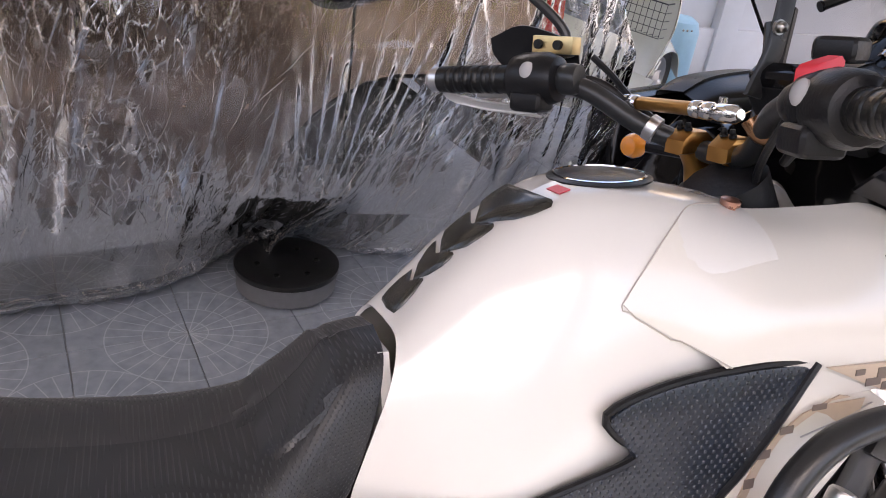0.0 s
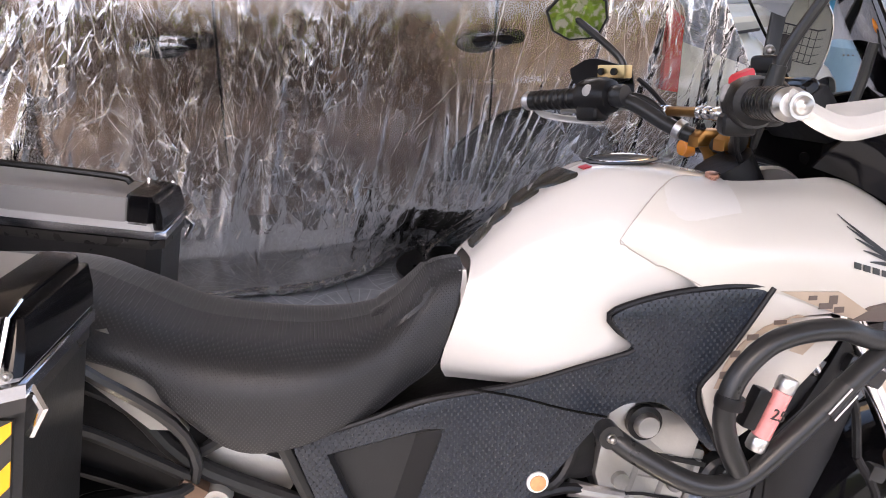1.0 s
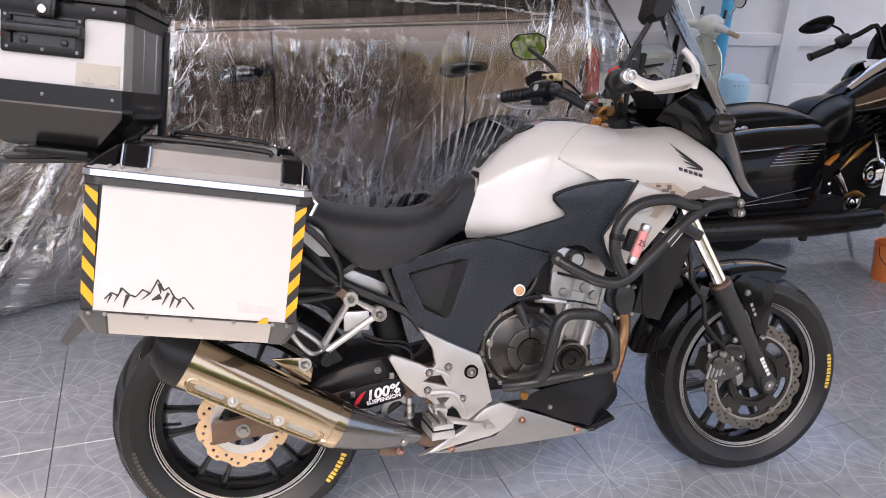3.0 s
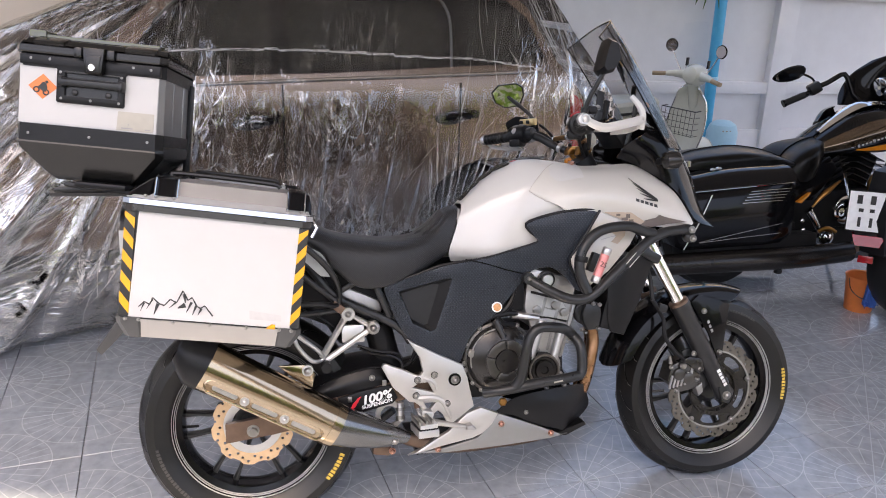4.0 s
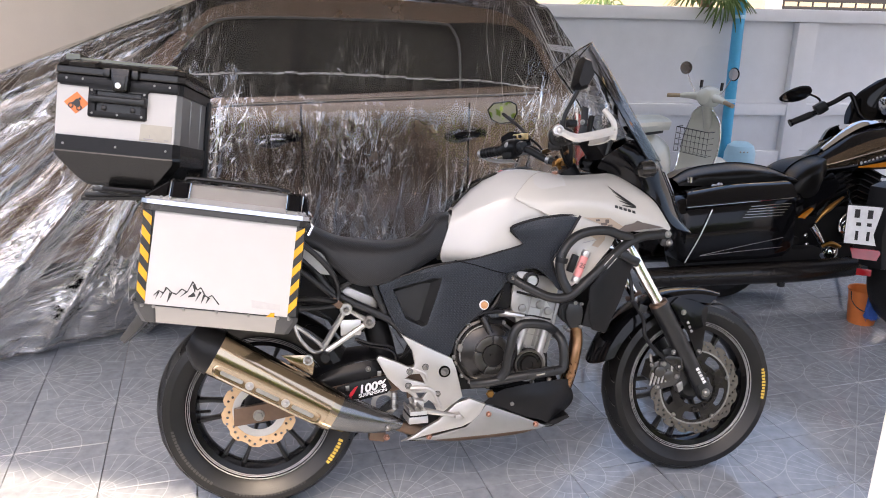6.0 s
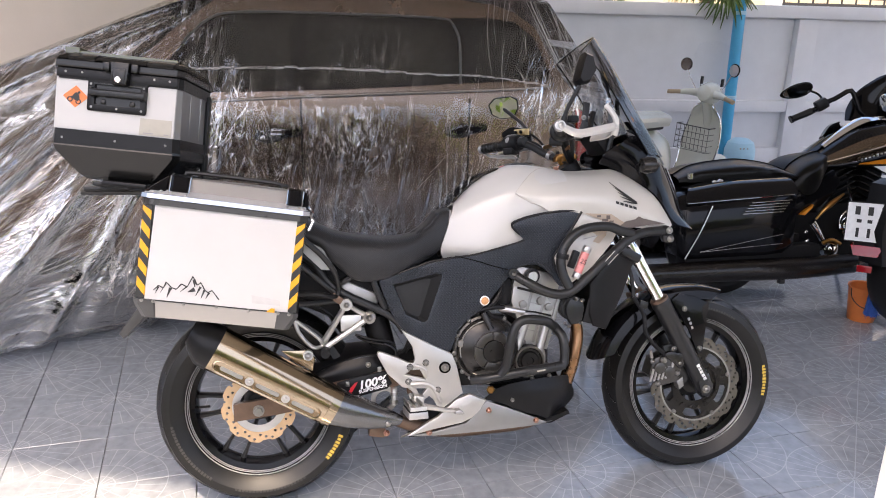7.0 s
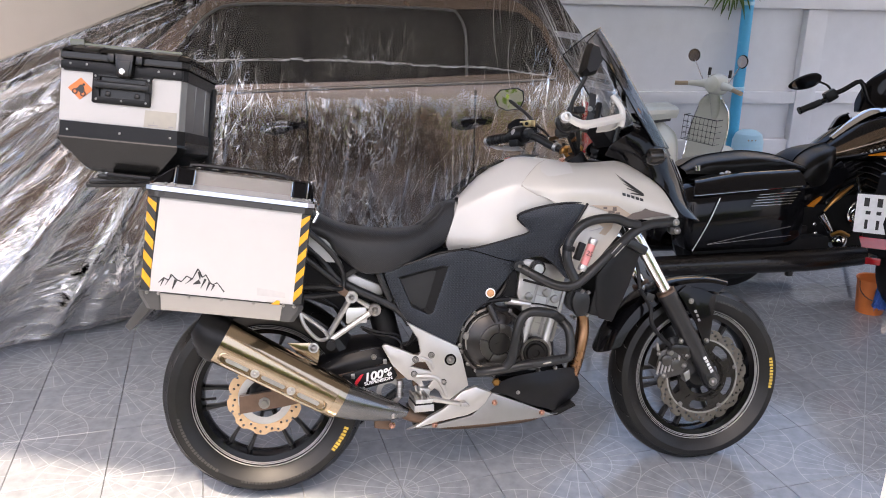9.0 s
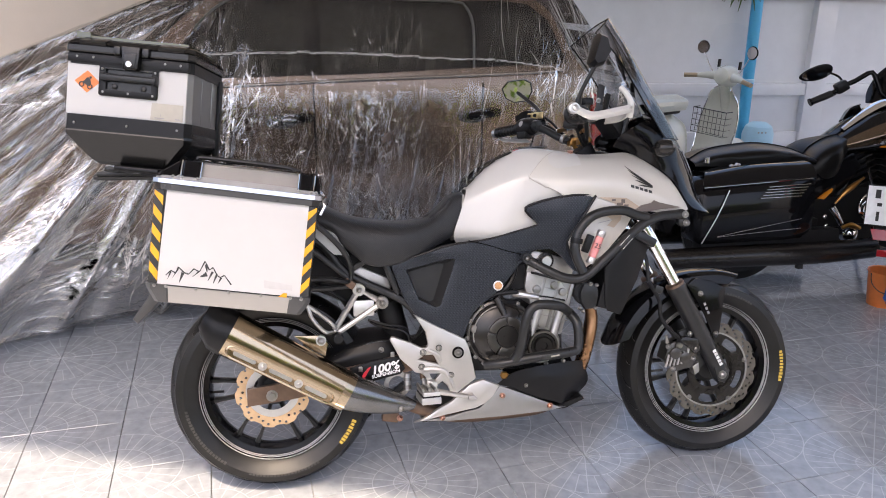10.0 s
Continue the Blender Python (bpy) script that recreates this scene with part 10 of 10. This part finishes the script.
# ---- planting and street side beyond the wall ----
def palm(x, y, z, seed, count, droop=0):
    rnd = random.Random(seed)
    t = thing("palm", "green fan palm drooping over the white wall", "palm", base=(x, y, 0))
    part("trunk", made(tube, [(x, y, 0), (x + 0.03, y, z * 0.6), (x, y, z)], [0.07, 0.05], 12, 8), M["rust"], t)
    for k in range(count):
        a = rnd.uniform(0, 2 * math.pi)
        ln = rnd.uniform(0.22, 0.36)
        st = Vector((x, y, z + rnd.uniform(-0.1, 0.1)))
        tip = st + Vector((math.cos(a) * 0.16, math.sin(a) * 0.16, rnd.uniform(-0.05, 0.14)))
        bm = bmesh.new()
        tube(bm, [st, st.lerp(tip, 0.5) + Vector((0, 0, 0.06)), tip], 0.006, 6, 8)
        for j in range(9):
            b = a + (j - 4) * 0.22
            d = Vector((math.cos(b), math.sin(b), -0.2))
            pts = [tip + d * ln * f + Vector((0, 0, -0.55 * ln * f * f)) for f in (0, 0.3, 0.6, 0.85, 1)]
            w = [0.006, 0.016, 0.015, 0.009, 0.001]
            s = Vector((-math.sin(b), math.cos(b), 0))
            va = [bm.verts.new(p - s * q) for p, q in zip(pts, w)]
            vb = [bm.verts.new(p + Vector((0, 0, -0.006))) for p, q in zip(pts, w)]
            vc = [bm.verts.new(p + s * q) for p, q in zip(pts, w)]
            for i in range(4):
                bm.faces.new((va[i], va[i + 1], vb[i + 1], vb[i]))
                bm.faces.new((vb[i], vb[i + 1], vc[i + 1], vc[i]))
        part("frond", bm, M["leaf"], t)
    for k in range(droop):
        tip = Vector((x - 0.02 + 0.07 * (k - (droop - 1) / 2), 4.10 - 0.012 * (k % 2), 1.69 + 0.05 * rnd.random()))
        bm = bmesh.new()
        tube(bm, [(x, y, z), Vector((x, y, z)).lerp(tip, 0.55) + Vector((0, 0, 0.05)), tip], 0.006, 6, 8)
        for j in range(11):
            b = radians((j - 5) * 11 + rnd.uniform(-4, 4))
            ln = rnd.uniform(0.24, 0.36) * (1 - 0.15 * abs(j - 5) / 5)
            d = Vector((math.sin(b), -0.10, -math.cos(b)))
            pts = [tip + d * ln * f + Vector((0.10 * ln * math.sin(b) * f, -0.02 * math.sin(3 * f), 0.12 * ln * abs(math.sin(b)) * math.sin(math.pi * f))) for f in (0, 0.3, 0.6, 0.85, 1)]
            s = Vector((math.cos(b), 0, math.sin(b)))
            w = [0.004, 0.010, 0.010, 0.006, 0.001]
            va = [bm.verts.new(p - s * q) for p, q in zip(pts, w)]
            vb = [bm.verts.new(p + Vector((0, 0.006, 0))) for p, q in zip(pts, w)]
            vc = [bm.verts.new(p + s * q) for p, q in zip(pts, w)]
            for i in range(4):
                bm.faces.new((va[i], va[i + 1], vb[i + 1], vb[i]))
                bm.faces.new((vb[i], vb[i + 1], vc[i + 1], vc[i]))
        part("frond", bm, M["leaf"], t)
    return t


palm(3.62, 4.42, 1.74, 3, 5, 2)
palm(2.85, 4.75, 1.50, 5, 7)
palm(1.95, 4.8, 1.50, 8, 7)


def street_gate():
    t = thing("iron_gate", "dark scrolled iron gate beyond the wall", "gate", base=(6.6, 6.6, 0))
    for z in (0.1, 1.62, 1.72, 2.1):
        part("rail", made(box, (6.8, 6.6, z), (2.2, 0.04, 0.05)), M["iron"], t)
    for k in range(12):
        x = 5.75 + 0.19 * k
        part("bar", made(cyl, (x, 6.6, 0.0), (x, 6.6, 2.1), 0.012, n=8), M["iron"], t)
        part("scroll", made(tube, [(x + 0.095 + 0.05 * math.cos(a) * (1 - a / 9), 6.58, 1.90 + 0.07 * math.sin(a) * (1 - a / 9)) for a in [0.5 * q for q in range(15)]], 0.008, 6), M["iron"], t)
    part("gate_post", made(box, (5.62, 6.6, 1.15), (0.14, 0.14, 2.3), (0, 0, 0), 0.01), M["wall"], t)


street_gate()

# ---- loose pieces of one part become parts of their own ----
def split_pieces(ob):
    me = ob.data
    bm = bmesh.new()
    bm.from_mesh(me)
    bm.verts.ensure_lookup_table()
    seen, groups = set(), []
    for v in bm.verts:
        if v in seen:
            continue
        todo, group = [v], []
        seen.add(v)
        while todo:
            q = todo.pop()
            group.append(q)
            for e in q.link_edges:
                w = e.other_vert(q)
                if w not in seen:
                    seen.add(w)
                    todo.append(w)
        groups.append(group)
    for group in groups[1:]:
        keep = {v.index: i for i, v in enumerate(group)}
        faces = [[keep[v.index] for v in f.verts] for f in bm.faces if f.verts[0].index in keep]
        m2 = bpy.data.meshes.new(me.name)
        m2.from_pydata([v.co[:] for v in group], [], faces)
        for s in me.materials:
            m2.materials.append(s)
        m2.polygons.foreach_set("use_smooth", [f.smooth for f in bm.faces if f.verts[0].index in keep])
        o2 = new(ob.name.split(".")[0], m2)
        o2.parent = ob.parent
        o2.matrix_parent_inverse = ob.matrix_parent_inverse.copy()
        o2.matrix_basis = ob.matrix_basis.copy()
    if len(groups) > 1:
        bmesh.ops.delete(bm, geom=[v for g in groups[1:] for v in g], context="VERTS")
        bm.to_mesh(me)
    bm.free()


PIECES = ("boss", "clip", "bolt", "groove", "ridge", "lug", "segment", "mark", "screw", "rivet", "blade", "hole", "groove_edge")
for ob in [o for o in scene.objects if o.type == "MESH" and o.parent and o.name.split(".")[0].endswith(PIECES)]:
    split_pieces(ob)


# ---- floor tiles ----
def floor_tiles():
    bm = bmesh.new()
    g = 0.0012
    box(bm, (TILE / 2, TILE / 2, -0.004), (TILE - 2 * g, TILE - 2 * g, 0.008), (0, 0, 0), 0.0012, 1)
    me = bpy.data.meshes.new("tile")
    bm.to_mesh(me)
    bm.free()
    me.materials.append(M["tile"])
    near, rest = [], []
    for i in range(-15, 17):
        for j in range(-13, 16):
            c = GRID @ Vector((TILE * (i + 0.5), TILE * (j + 0.5), 0))
            if -2.95 < c.x < 6.0 and -2.45 < c.y < 4.1:
                (near if -2.0 < c.x < 3.0 and -0.8 < c.y < 2.4 else rest).append((i, j))
    rnd = random.Random(2)

    def at(i, j):
        odd = (i + j) % 2
        m = GRID @ Matrix.Translation((TILE * (i + (1 if odd else 0)), TILE * j, rnd.uniform(-0.0004, 0.0004)))
        return m @ pose(0, 0, 0, 0, 0, 90 if odd else 0)
    near.sort(key=lambda q: (GRID @ Vector((TILE * (q[0] + 0.5), TILE * (q[1] + 0.5), 0)) - Vector((0.7, 0.5, 0))).length)
    for i, j in near[:300]:
        ob = new("tile", me)
        ob.parent = floor
        ob.matrix_world = at(i, j)
    # the farther tiles, joined; their pattern follows each tile's own corner through a stored coordinate
    co, faces, uv = [], [], []
    src = [v.co.copy() for v in me.vertices]
    polys = [list(p.vertices) for p in me.polygons]
    for i, j in near[300:] + rest:
        m = at(i, j)
        k = len(co)
        co += [m @ v for v in src]
        uv += src
        faces += [[k + q for q in p] for p in polys]
    far = bpy.data.meshes.new("far_tiles")
    far.from_pydata(co, [], faces)
    a = far.attributes.new("tile_xy", "FLOAT_VECTOR", "POINT")
    a.data.foreach_set("vector", [c for v in uv for c in v])
    far.materials.append(tile_material("tile_xy"))
    ob = new("far_tiles", far)
    ob.parent = floor
    tagged(ob, "blue-grey glazed tiles farther off", "", "", "stuff")


floor_tiles()
